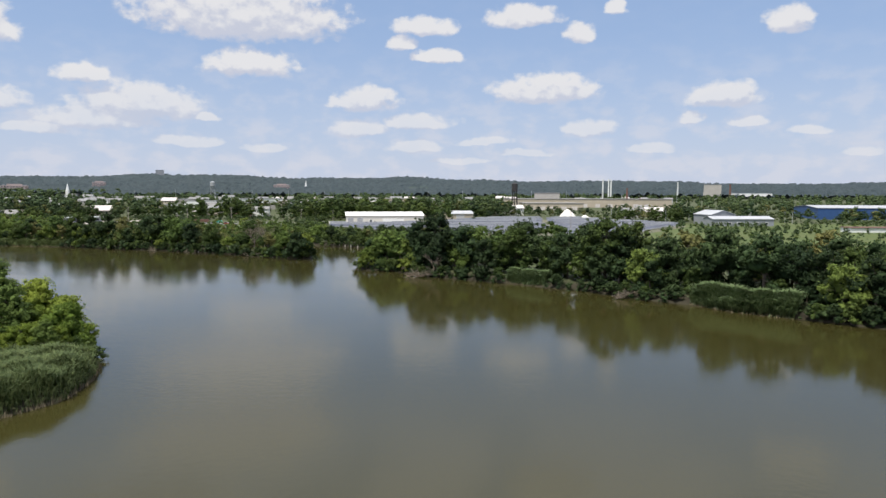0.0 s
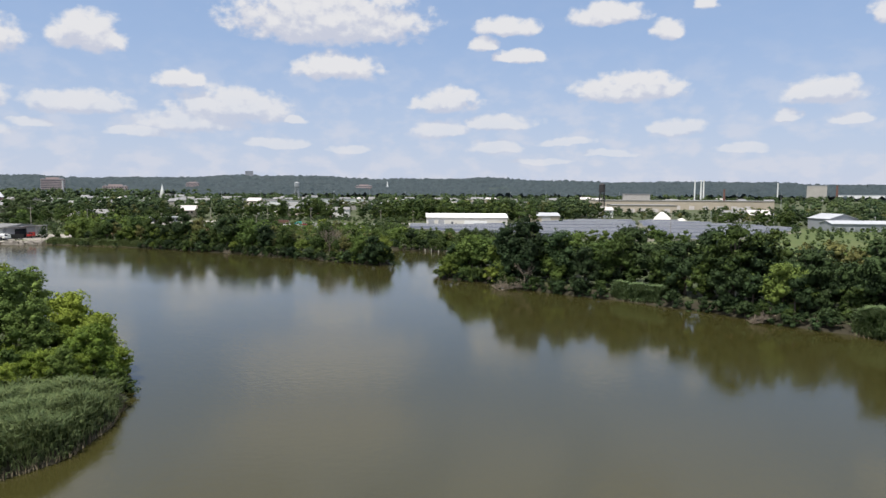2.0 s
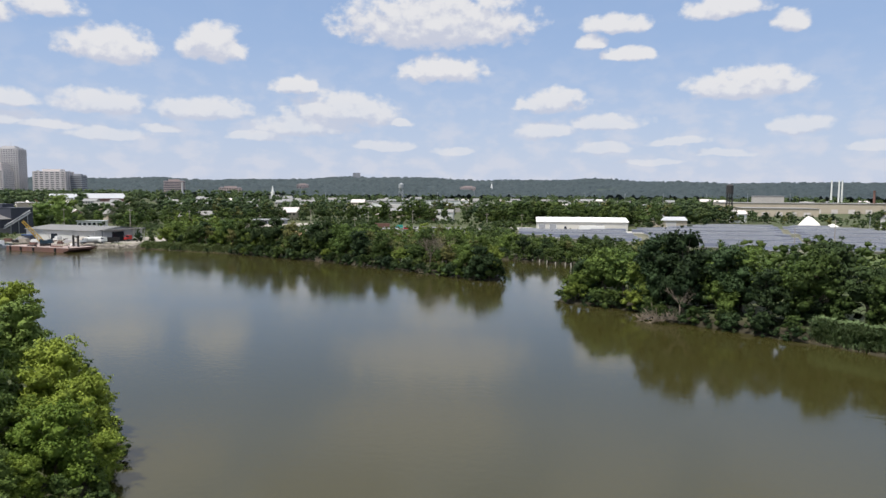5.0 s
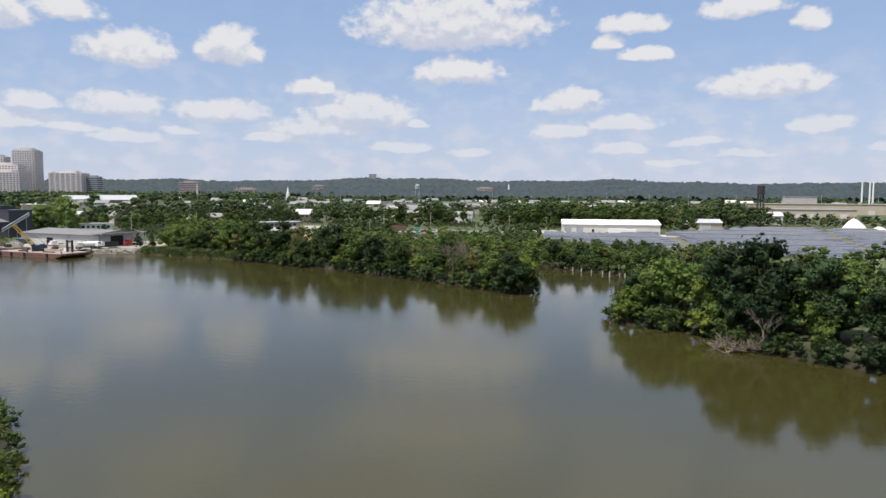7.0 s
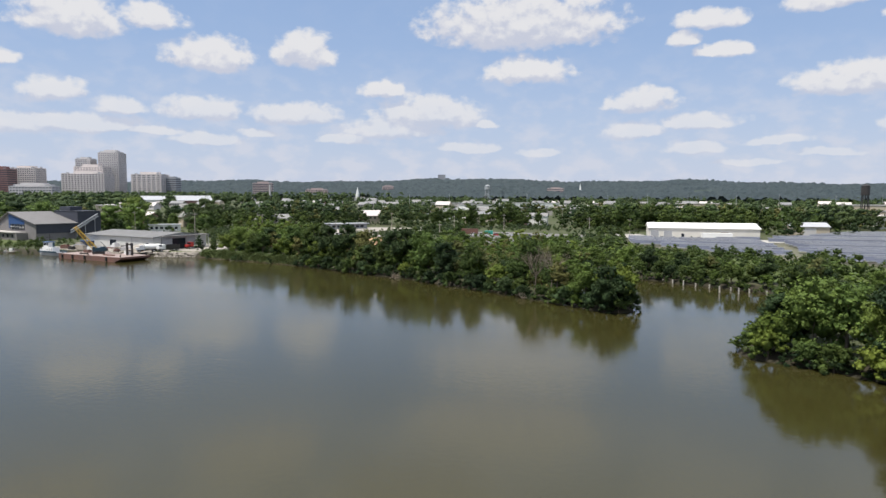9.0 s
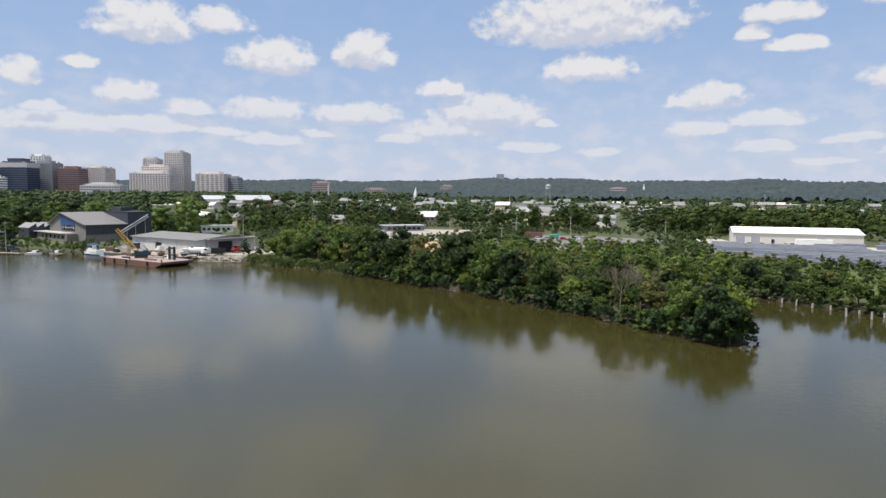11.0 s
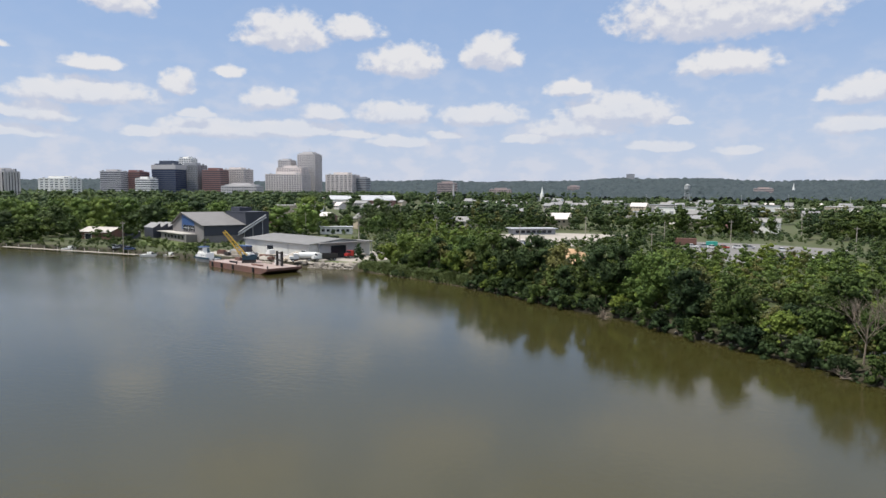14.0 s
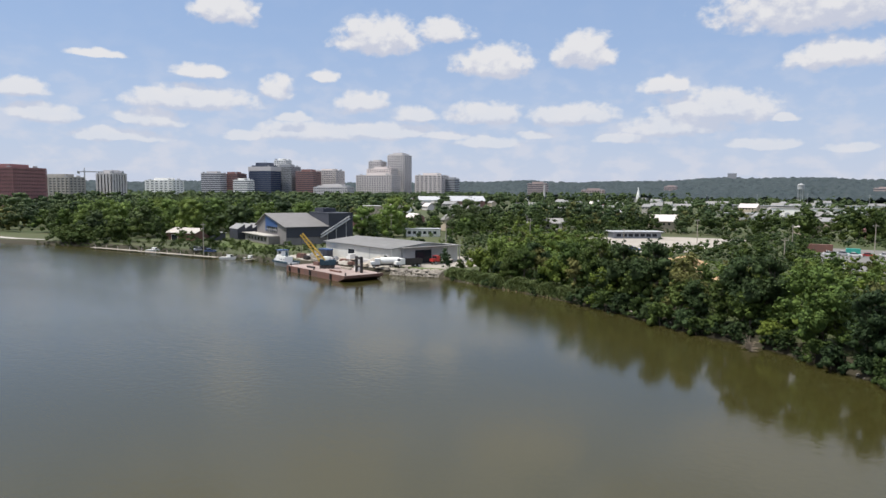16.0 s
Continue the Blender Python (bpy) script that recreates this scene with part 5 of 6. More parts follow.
# far landmarks
flat_building("far_tower_block", "tall grey block on the far ridge", "building", -1342, 4085, 18, 46, 30, 40, GREY, GREY)
office("red brick block on the wooded hill", -992, 2403, 15, 42, 24, 24, 6, HAZED_BRICK)
office("row of pink brick apartments above the trees", -845, 1600, 20, 52, 18, 22, 5, HAZED_BRICK, GLASS, 9)
office("low red brick school building on the hill", -373, 2370, 8, 56, 24, 22, 4, HAZED_BRICK)
office("pale pink apartment block on the hillside", -908, 1460, 24, 44, 24, 36, 9, HAZED_BRICK)
def steeple(x, y, h, label):
    b = thing("steeple", label, "steeple", "", pose(x, y, ground_at(x, y)))
    part("tower", boxes((-3, 3, -3, 3, 0, h * 0.5)), WHITE, b)
    part("spire", tube(bmesh.new(), (0, 0, h * 0.5), (0, 0, h), 3.2, 0.15, 8), WHITE, b)
    part("church_roof", boxes((-14, 14, 2.99, 26, 0, h * 0.28)), STONE, b)
steeple(-623, 1365, 28, "white church steeple over the trees")
steeple(-316, 2580, 36, "white church steeple on the hill")
def chimney(x, y, h, r, mat, label, name="smokestack"):
    b = thing(name, label, "chimney", "", pose(x, y, ground_at(x, y)))
    part("shaft", tube(bmesh.new(), (0, 0, -1), (0, 0, h), r, r * 0.7, 12), mat, b)
    part("rim", tube(bmesh.new(), (0, 0, h - 1.2), (0, 0, h + 0.1), r * 0.85, r * 0.85, 12), mat, b)
chimney(-785, 1295, 32, 2.2, STONE, "tall pale brick smokestack")
for k, (x, y) in enumerate(((425, 1330), (437, 1331), (442, 1331))):
    chimney(x, y, 40, 1.6, WHITE, "slim white factory stack", "factory_stack")
chimney(580, 1330, 34, 1.3, WHITE, "slim white factory stack", "factory_stack")
chimney(690, 1330, 30, 2.4, RUST, "rust red industrial stack with a broad base")
chimney(300, 840, 24, 1.5, RUST, "rust red industrial stack")
flat_building("mill_tower", "pale tall mill building", "building", 660, 1345, -26, 34, 20, 30, CONCRETE, GREY)
flat_building("mill_hall", "long white mill hall", "building", 745, 1350, -28, 80, 30, 12, WHITE, METAL_ROOF)
# water towers
def water_tower(x, y, leg, r, tank, mat, label):
    b = thing("water_tower", label, "water tower", "", pose(x, y, ground_at(x, y)))
    for i in range(4):
        a = math.pi / 4 + i * math.pi / 2
        part("leg", tube(bmesh.new(), (1.35 * r * math.cos(a), 1.35 * r * math.sin(a), -0.5), (0.8 * r * math.cos(a), 0.8 * r * math.sin(a), leg), 0.45, 0.4, 6), mat, b)
    for lv in (0.33, 0.66):
        s = 1.35 - 0.55 * lv
        for i in range(4):
            a0, a1 = math.pi / 4 + i * math.pi / 2, math.pi / 4 + (i + 1) * math.pi / 2
            part("brace", tube(bmesh.new(), (s * r * math.cos(a0), s * r * math.sin(a0), leg * lv), (s * r * math.cos(a1), s * r * math.sin(a1), leg * lv), 0.14, 0.14, 5), mat, b)
            s2 = 1.35 - 0.55 * (lv + 0.33)
            part("brace", tube(bmesh.new(), (s * r * math.cos(a0), s * r * math.sin(a0), leg * lv), (s2 * r * math.cos(a1), s2 * r * math.sin(a1), leg * (lv + 0.33)), 0.1, 0.1, 5), mat, b)
    part("tank", tube(bmesh.new(), (0, 0, leg), (0, 0, leg + tank), r, r, 20), mat, b)
    part("gallery", tube(bmesh.new(), (0, 0, leg - 0.15), (0, 0, leg + 0.25), r * 1.25, r * 1.25, 20), mat, b)
    part("roof", tube(bmesh.new(), (0, 0, leg + tank), (0, 0, leg + tank + r * 0.55), r * 1.08, 0.2, 20), mat, b)
    part("riser", tube(bmesh.new(), (0, 0, 0), (0, 0, leg), 0.5, 0.5, 8), mat, b)
water_tower(144, 778, 21.0, 3.5, 8.0, STEEL, "dark rusty steel water tower on four braced legs")
water_tower(-322, 1262, 25, 4.6, 6, GALV, "white water tower far over the trees")
# beige plant
flat_building("factory", "long low beige factory with a flat roof", "factory", 250, 830, -3, 205, 60, 10.5, BEIGE, TAR_ROOF, [("loading_door", -90 + i * 16, -84 + i * 16, 0, 4.5, STONE_TAN) for i in range(11)])
flat_building("factory", "lower beige factory wing in front", "factory", 182, 742, -4, 66, 50, 7.5, BEIGE, TAR_ROOF, [("loading_door", -28 + i * 12, -22 + i * 12, 0, 4, STONE_TAN) for i in range(5)])
flat_building("roof_plant", "pale grey plant house above the factory", "building", 205, 868, -3, 30, 20, 18, CONCRETE, GREY)
# white heap
def heap(x, y, r, h, mat, label, seed, name="mound"):
    rg = np.random.default_rng(seed)
    v, f, n = [(0, 0, h)], [], 26
    for j in range(1, 7):
        u = j / 6
        for i in range(n):
            a = 2 * math.pi * i / n
            rr = r * u * (1 + 0.12 * math.sin(3 * a + seed) + rg.uniform(-0.05, 0.05))
            v.append((rr * math.cos(a), rr * math.sin(a), h * (1 - u ** 1.4) - (0.3 if j == 6 else 0) + rg.uniform(-0.1, 0.1)))
    for i in range(n):
        f.append((0, 1 + i, 1 + (i + 1) % n))
    for j in range(5):
        for i in range(n):
            a, b = 1 + j * n + i, 1 + j * n + (i + 1) % n
            f.append((a, a + n, b + n, b))
    ob = mesh_object(name, v, f, mat, smooth=True)
    ob.matrix_world = pose(x, y, ground_at(x, y))
    return tagged(ob, label, "heap")
heap(141, 531, 8, 8, SALT, "white conical heap of road salt", 3)
heap(157, 536, 5, 3, SALT, "small white heap beside the large one", 4)
heap(-146, 380, 7, 2.6, DIRT, "orange heap of bare earth", 5)
heap(-133, 345, 6, 2.4, DIRT, "eroded orange earth mound above the bank", 6)
heap(-217.4, 313.4, 5.0, 2.6, GRAVEL, "grey-tan heap of gravel in the boat yard", 8)
heap(-228, 309.6, 3.4, 1.0, GRAVEL, "low heap of gravel in the boat yard", 9)
heap(-180, 352, 5, 2.2, DIRT, "sandy earth mound among shrubs", 7)

# sheds and warehouse
doors = [("loading_door", -25.5, -21.5, 0.1, 3.8, GREY), ("loading_door", -19, -15, 0.1, 3.8, GREY), ("doorway", -10.5, -9, 0.1, 2.6, GLASS), ("loading_door", 8, 12, 0.1, 3.8, CONCRETE)]
gable_building("warehouse", "long white metal warehouse with a low white roof", "warehouse", -3.5, 464, 4, 53, 26, 5.3, 7.5, CREAM, WHITE, doors)
gable_building("metal_shed", "small cream metal shed with pitched roof", "shed", 53, 510, 8, 20, 14, 5.0, 7.0, BEIGE, METAL_ROOF, [("loading_door", -3, 3, 0.1, 4, STONE)])
gable_building("metal_barn", "blue-grey metal barn with a pale roof", "shed", 222, 436, 8, 18, 20, 6.8, 9.6, SIDING, METAL_ROOF, [("loading_door", -4, 1, 0.1, 4.5, GREY)], along_x=False)
gable_building("metal_shed", "long low blue-grey metal shed", "shed", 226, 417, -2, 40, 15, 4.6, 6.2, SIDING, METAL_ROOF, [("window", -16 + 6 * i, -14 + 6 * i, 1.2, 2.4, GLASS) for i in range(6)])
gable_building("blue_warehouse", "big dark blue metal warehouse with pale roof edge", "warehouse", 376, 508, -12, 72, 50, 9.2, 11.0, BLUE, METAL_ROOF, [("loading_door", 18, 22, 0.1, 5, WHITE), ("sign_board", 26, 33, 6.0, 8.2, WHITE)])
gable_building("blue_warehouse", "light blue side hall of the blue warehouse", "warehouse", 430, 500, -12, 40, 45, 8.5, 9.5, BLUE_LIGHT, METAL_ROOF)
flat_building("deck_house", "low building with a rusty brown roof and white posts", "shed", 262, 347, -4, 26, 9, 2.6, WHITE, RUST)
flat_building("depot", "low white depot with a pale blue flat roof", "building", -210, 482, 44, 24, 9, 3.2, SIDING, METAL_ROOF, [("window", -10.5 + 3 * i, -8.3 + 3 * i, 1.0, 2.4, GLASS) for i in range(7)], rim=1.2)

for k, (x, y, w, d, h) in enumerate(WORKS):
    flat_building("works_shed", ("long pale grey works shed with a flat roof on the flats", "white works shed with a flat grey roof on the flats", "tan works shed with a pale flat roof on the flats")[k % 3], "shed", x, y, (12, -6, 20, 4)[k % 4], w, d, h,
                  (CONCRETE, WHITE, BEIGE)[k % 3], (GREY, TAR_ROOF, STONE)[k % 3], [("loading_door", -w / 2 + 4 + 8 * i, -w / 2 + 8 + 8 * i, 0.1, 4.2, GREY) for i in range(int(w / 9))], group="works sheds")

# boat yard shed: long shed with a lower end under one low roof
def yard_shed():
    yaw = math.degrees(math.atan2(-0.2, 0.98))
    b = gable_building("yard_shed", "long off-white boat yard shed with a low grey roof", "shed", -232.5, 317.5, yaw, 43, 26, 5.2, 6.6, SHED_WALL, SHED_ROOF,
                       [("doorway", -5.5, -1.2, 0.1, 3.6, GLASS), ("doorway", 17, 19.2, 0.1, 3.0, GLASS), ("panel_joint", 8.4, 8.6, 0.1, 5, GREY)], over=0.8)
    bay = thing("open_shed", "open-ended grey shed bay beside the yard shed", "shed", "", pose(-211.2, 325, ground_at(-211, 325), 0, 0, yaw + 90))
    part("wall", boxes((-8, -3.4, -3.0, -2.7, 0, 5.2), (3.2, 8, -3.0, -2.7, 0, 5.2), (-3.4, 3.2, -3.0, -2.7, 4.4, 5.2), (-8, -7.7, -2.7, 4, 0, 5.2), (7.7, 8, -2.7, 4, 0, 5.2)), GREY, bay)
    # dark sheet set across the opening in place of the bay's inner shade
    part("doorway", boxes((-3.38, 3.18, -2.69, -2.6, 0.02, 4.38)), GLASS, bay, "dark sheet standing in for the shaded open bay")
    part("roof", boxes((-8.6, 14, -4.6, 4, 5.22, 5.5)), TAR_ROOF, bay)
    for px in (8.6, 13.5):
        part("post", boxes((px - 0.12, px + 0.12, -4.3, -4.05, 0, 5.21)), GALV, bay)
yard_shed()

# boat shop with mono-pitch hall, dark tower and outside stair
def boat_shop():
    yaw = math.degrees(math.atan2(-0.28, 0.96))
    g = ground_at(-300, 338)
    b = thing("boat_shop", "grey boat shop with a steep grey roof and blue gable", "building", "", pose(-300, 338, g, 0, 0, yaw))
    # local x runs left to right along the front, y away from the river
    W, D = 40, 19
    bm = bmesh.new()
    prof = [(-W, 0), (0, 0), (0, 7.6), (-26, 12.6), (-W, 7.0)]
    a, e = [bm.verts.new((x, 0, z)) for x, z in prof], [bm.verts.new((x, D, z)) for x, z in prof]
    bm.faces.new(a), bm.faces.new(e[::-1])
    for i in range(5):
        bm.faces.new((a[i], e[i], e[(i + 1) % 5], a[(i + 1) % 5]))
    bmesh.ops.recalc_face_normals(bm, faces=bm.faces)
    part("wall", bm, SHOP_WALL, b)
    for (xa, za), (xb, zb) in (((-26, 12.65), (1.0, 7.45)), ((-26.0, 12.65), (-W - 0.8, 6.75))):
        bm = bmesh.new()
        lo = [bm.verts.new(p) for p in ((xa, -0.9, za), (xb, -0.9, zb), (xb, D + 0.4, zb), (xa, D + 0.4, za))]
        hi = [bm.verts.new((v.co.x, v.co.y, v.co.z + 0.3)) for v in lo]
        bm.faces.new(lo), bm.faces.new(hi)
        for i in range(4):
            bm.faces.new((lo[i], lo[(i + 1) % 4], hi[(i + 1) % 4], hi[i]))
        bmesh.ops.recalc_face_normals(bm, faces=bm.faces)
        part("roof", bm, SHOP_ROOF, b)
    bm = bmesh.new()
    q = [bm.verts.new(p) for p in ((-27, -0.08, 5.2), (-11, -0.08, 5.2), (-11, -0.08, 8.9), (-26, -0.08, 11.8), (-27, -0.08, 11.6))]
    bm.faces.new(q)
    r = bmesh.ops.extrude_face_region(bm, geom=bm.faces[:])
    bmesh.ops.translate(bm, verts=[v for v in r["geom"] if isinstance(v, bmesh.types.BMVert)], vec=(0, 0.07, 0))
    bmesh.ops.recalc_face_normals(bm, faces=bm.faces)
    part("gable_panel", bm, BLUE, b, "bright blue gable cladding")
    for i in range(5):
        win = part("window", boxes((-25 + 2.9 * i, -22.6 + 2.9 * i, -0.22, 0.1, 4.6, 7.2)), GLASS, b)
        part("window_frame", boxes((-25.1 + 2.9 * i, -22.5 + 2.9 * i, -0.27, -0.1, 5.85, 5.98), (-23.86 + 2.9 * i, -23.74 + 2.9 * i, -0.27, -0.1, 4.6, 7.2)), WHITE, win)
    for i in range(6):
        part("window", boxes((-36 + 4.6 * i, -34.4 + 4.6 * i, -5.15, -4.9, 1.2, 2.6)), GLASS, b)
    part("porch", boxes((-W - 2, -8, -5, -0.01, 0, 3.4)), STONE_GREY, b)
    part("canopy", boxes((-W - 4, -10, -6.0, -0.02, 3.42, 3.72)), CONCRETE, b, "white canopy over the porch")
    part("cladding", boxes((0.02, 0.25, 0.2, D, 3.2, 7.4)), SIDING_DARK, b, "dark upper cladding")
    t = thing("stair_tower", "dark blue clad tower with an outside stair", "building", "", pose(-300, 338, g, 0, 0, yaw))
    part("wall", boxes((-22, 0.6, D + 0.1, D + 11.5, 0, 13.2)), SIDING_DARK, t)
    part("parapet", boxes((-22.2, 0.8, D - 0.1, D + 11.7, 13.21, 13.45)), SIDING_DARK, t)
    part("penthouse", boxes((-20, -10, D + 2, D + 8, 13.62, 15.4)), SIDING_DARK, t)
    bm = bmesh.new()
    for dz in (0.0, 1.0):
        tube(bm, (1.6, D - 4, 3.2 + dz), (1.6, D + 9.5, 11.0 + dz), 0.3, 0.3, 6)
    for k in range(28):
        u = k / 27
        box(bm, 0.7, 2.5, D - 4 + 13.5 * u - 0.25, D - 4 + 13.5 * u + 0.25, 2.9 + 7.8 * u, 3.1 + 7.8 * u)
    for u in (0.2, 0.5, 0.85):
        box(bm, 2.2, 2.4, D - 4 + 13.5 * u, D - 3.8 + 13.5 * u, -0.2, 3.0 + 7.8 * u)
    part("stair", bm, GALV, t, "galvanised outside stair")
boat_shop()
def saw_shed():
    b = thing("saw_tooth_shed", "dark timber shed with saw-tooth grey roofs", "shed", "", pose(-345, 343, ground_at(-346, 349), 0, 0, -14))
    W, D = 12, 3.6
    for i in range(5):
        y = i * D
        bm = bmesh.new()
        prof = [(y, 0), (y + D - 0.02, 0), (y + D - 0.02, 7.0), (y, 4.8)]
        a, e = [bm.verts.new((-W, p, z)) for p, z in prof], [bm.verts.new((0, p, z)) for p, z in prof]
        bm.faces.new(a), bm.faces.new(e[::-1])
        for k in range(4):
            bm.faces.new((a[k], e[k], e[(k + 1) % 4], a[(k + 1) % 4]))
        bmesh.ops.recalc_face_normals(bm, faces=bm.faces)
        part("wall", bm, SIDING_DARK, b)
        bm = bmesh.new()
        q = [(-W - 0.4, y - 0.02, 4.84), (0.4, y - 0.02, 4.84), (0.4, y + D - 0.1, 7.04), (-W - 0.4, y + D - 0.1, 7.04)]
        lo, hi = [bm.verts.new(p) for p in q], [bm.verts.new((p[0], p[1], p[2] + 0.22)) for p in q]
        bm.faces.new(lo), bm.faces.new(hi)
        for k in range(4):
            bm.faces.new((lo[k], lo[(k + 1) % 4], hi[(k + 1) % 4], hi[k]))
        bmesh.ops.recalc_face_normals(bm, faces=bm.faces)
        part("roof", bm, GREY_ROOF, b)
saw_shed()
gable_building("boat_house", "brown timber boat house with a pale shallow roof", "shed", -359, 322, 12, 19, 11, 3.6, 5.6, RUST, TAN_ROOF, [("doorway", -6, -2, 0.1, 2.6, GLASS)])
flat_building("link_shed", "low dark link building between sheds", "shed", -354, 333, -14, 14, 6, 3.4, SIDING_DARK, TAR_ROOF)

# small storage trailers, white sheds behind the yard
flat_building("white_depot", "low white depot behind the boat yard", "building", -296.6, 419.1, 38, 17, 7, 3.8, WHITE, METAL_ROOF, [("window", -7.6 + 2.6 * i, -6 + 2.6 * i, 1.4, 2.8, GLASS) for i in range(6)])
flat_building("pale_depot", "pale green block building among trees", "building", -392, 475, 46, 15, 12, 13, BEIGE, STONE)

# ==== barge, crane and boats ====
def barge():
    yaw = math.degrees(math.atan2(-6.0, 34.0))
    b = thing("barge", "flat rusty steel deck barge moored at the yard", "barge", "", pose(-235, 291.2, 0, 0, 0, yaw))
    L, W = 34.5, 12.5
    bm = bmesh.new()
    prof = [(0, -0.6), (L - 5, -0.6), (L, 1.1), (L, 1.75), (0, 1.75)]
    a, e = [bm.verts.new((x, 0, z)) for x, z in prof], [bm.verts.new((x, W, z)) for x, z in prof]
    bm.faces.new(a), bm.faces.new(e[::-1])
    for i in range(5):
        bm.faces.new((a[i], e[i], e[(i + 1) % 5], a[(i + 1) % 5]))
    bmesh.ops.recalc_face_normals(bm, faces=bm.faces)
    part("hull", bm, RUST, b)
    part("deck", boxes((0.2, L - 0.2, 0.2, W - 0.2, 1.752, 1.80)), DECK, b, "worn pinkish-brown steel deck")
    for x in (2, 8, 15, 27):
        part("fender", boxes((x, x + 0.7, -0.35, -0.01, 0.2, 1.7)), RUBBER, b)
    for x, y in ((1, 1), (1, W - 1), (L - 1, 1), (L - 1, W - 1), (16, 0.8)):
        part("bollard", tube(bmesh.new(), (x, y, 1.8), (x, y, 2.5), 0.22, 0.22, 8), STEEL, b)
    part("spud_gantry", boxes((27.6, 28.2, 7.6, 8.2, 1.8, 6.3), (30.2, 30.8, 7.6, 8.2, 1.8, 6.3), (27.6, 30.8, 7.65, 8.15, 5.5, 6.0), (27.6, 30.8, 7.65, 8.15, 3.3, 3.7)), STEEL, b)
    for k, (x, y, w, d, h) in enumerate(((4, 7, 3, 1.5, 1.0), (18, 8.5, 5, 0.8, 0.6), (21, 3, 6, 0.6, 0.4), (9, 2.2, 4, 0.7, 0.5), (24, 9.5, 2, 1.6, 1.2))):
        part("cargo", boxes((x, x + w, y, y + d, 1.8, 1.8 + h)), (RUST, TIMBER, RUST, STEEL, WHITE)[k], b)
    return b
barge()
def crane():
    c = thing("crawler_crane", "yellow lattice-boom crawler crane with a teal cab on the barge", "crane", "", pose(-219.5, 294.5, 1.8, 0, 0, 221))
    for s in (-1, 1):
        part("track", boxes((-2.0, 2.0, s * 1.15 - 0.3, s * 1.15 + 0.3, 0, 0.8)), STEEL, c)
    part("carbody", boxes((-1.0, 1.0, -0.84, 0.84, 0.5, 1.0)), STEEL, c)
    part("house", boxes((-2.6, 0.8, -1.2, 1.2, 1.01, 2.3), (-2.4, -0.6, -1.0, 1.0, 2.3, 2.6)), NAVY, c, "dark teal machine house")
    cab = part("cab", boxes((0.81, 2.0, 0.2, 1.25, 1.01, 2.7)), NAVY, c)
    part("window", boxes((2.001, 2.03, 0.3, 1.15, 1.7, 2.5)), GLASS, cab)
    part("counterweight", boxes((-3.1, -2.61, -1.1, 1.1, 1.1, 2.0)), STEEL, c)
    part("gantry", tube(tube(bmesh.new(), (-2.2, -0.8, 2.6), (-0.8, 0, 4.4), 0.08, 0.08, 5), (-2.2, 0.8, 2.6), (-0.8, 0, 4.4), 0.08, 0.08, 5), STEEL, c)
    part("pendant", tube(bmesh.new(), (-0.8, 0, 4.4), (7.6, -0.3, 10.1), 0.03, 0.03, 4), STEEL, c)
    bm = bmesh.new()
    p0, p1 = Vector((1.0, -0.3, 1.6)), Vector((7.6, -0.3, 10.1))
    ax = (p1 - p0).normalized()
    n1, n2 = Vector((0, 1, 0)), ax.cross(Vector((0, 1, 0))).normalized()
    corners = [(0.5, 0.5), (0.5, -0.5), (-0.5, -0.5), (-0.5, 0.5)]
    for u, v in corners:
        tube(bm, p0 + n1 * u * 1.4 + n2 * v * 1.4, p1 + n1 * u * 0.8 + n2 * v * 0.8, 0.14, 0.12, 5)
    for k in range(10):
        q0, q1 = p0.lerp(p1, k / 10), p0.lerp(p1, (k + 1) / 10)
        s0, s1 = 1.4 - 0.6 * k / 10, 1.4 - 0.6 * (k + 1) / 10
        for i in range(4):
            (u, v), (u2, v2) = corners[i], corners[(i + 1) % 4]
            tube(bm, q0 + (n1 * u + n2 * v) * s0, q1 + (n1 * u2 + n2 * v2) * s1, 0.08, 0.08, 4)
    part("boom", bm, YELLOW, c, "yellow lattice boom")
    part("cable", tube(bmesh.new(), p1, (7.7, -0.3, 3.0), 0.04, 0.04, 4), STEEL, c)
crane()
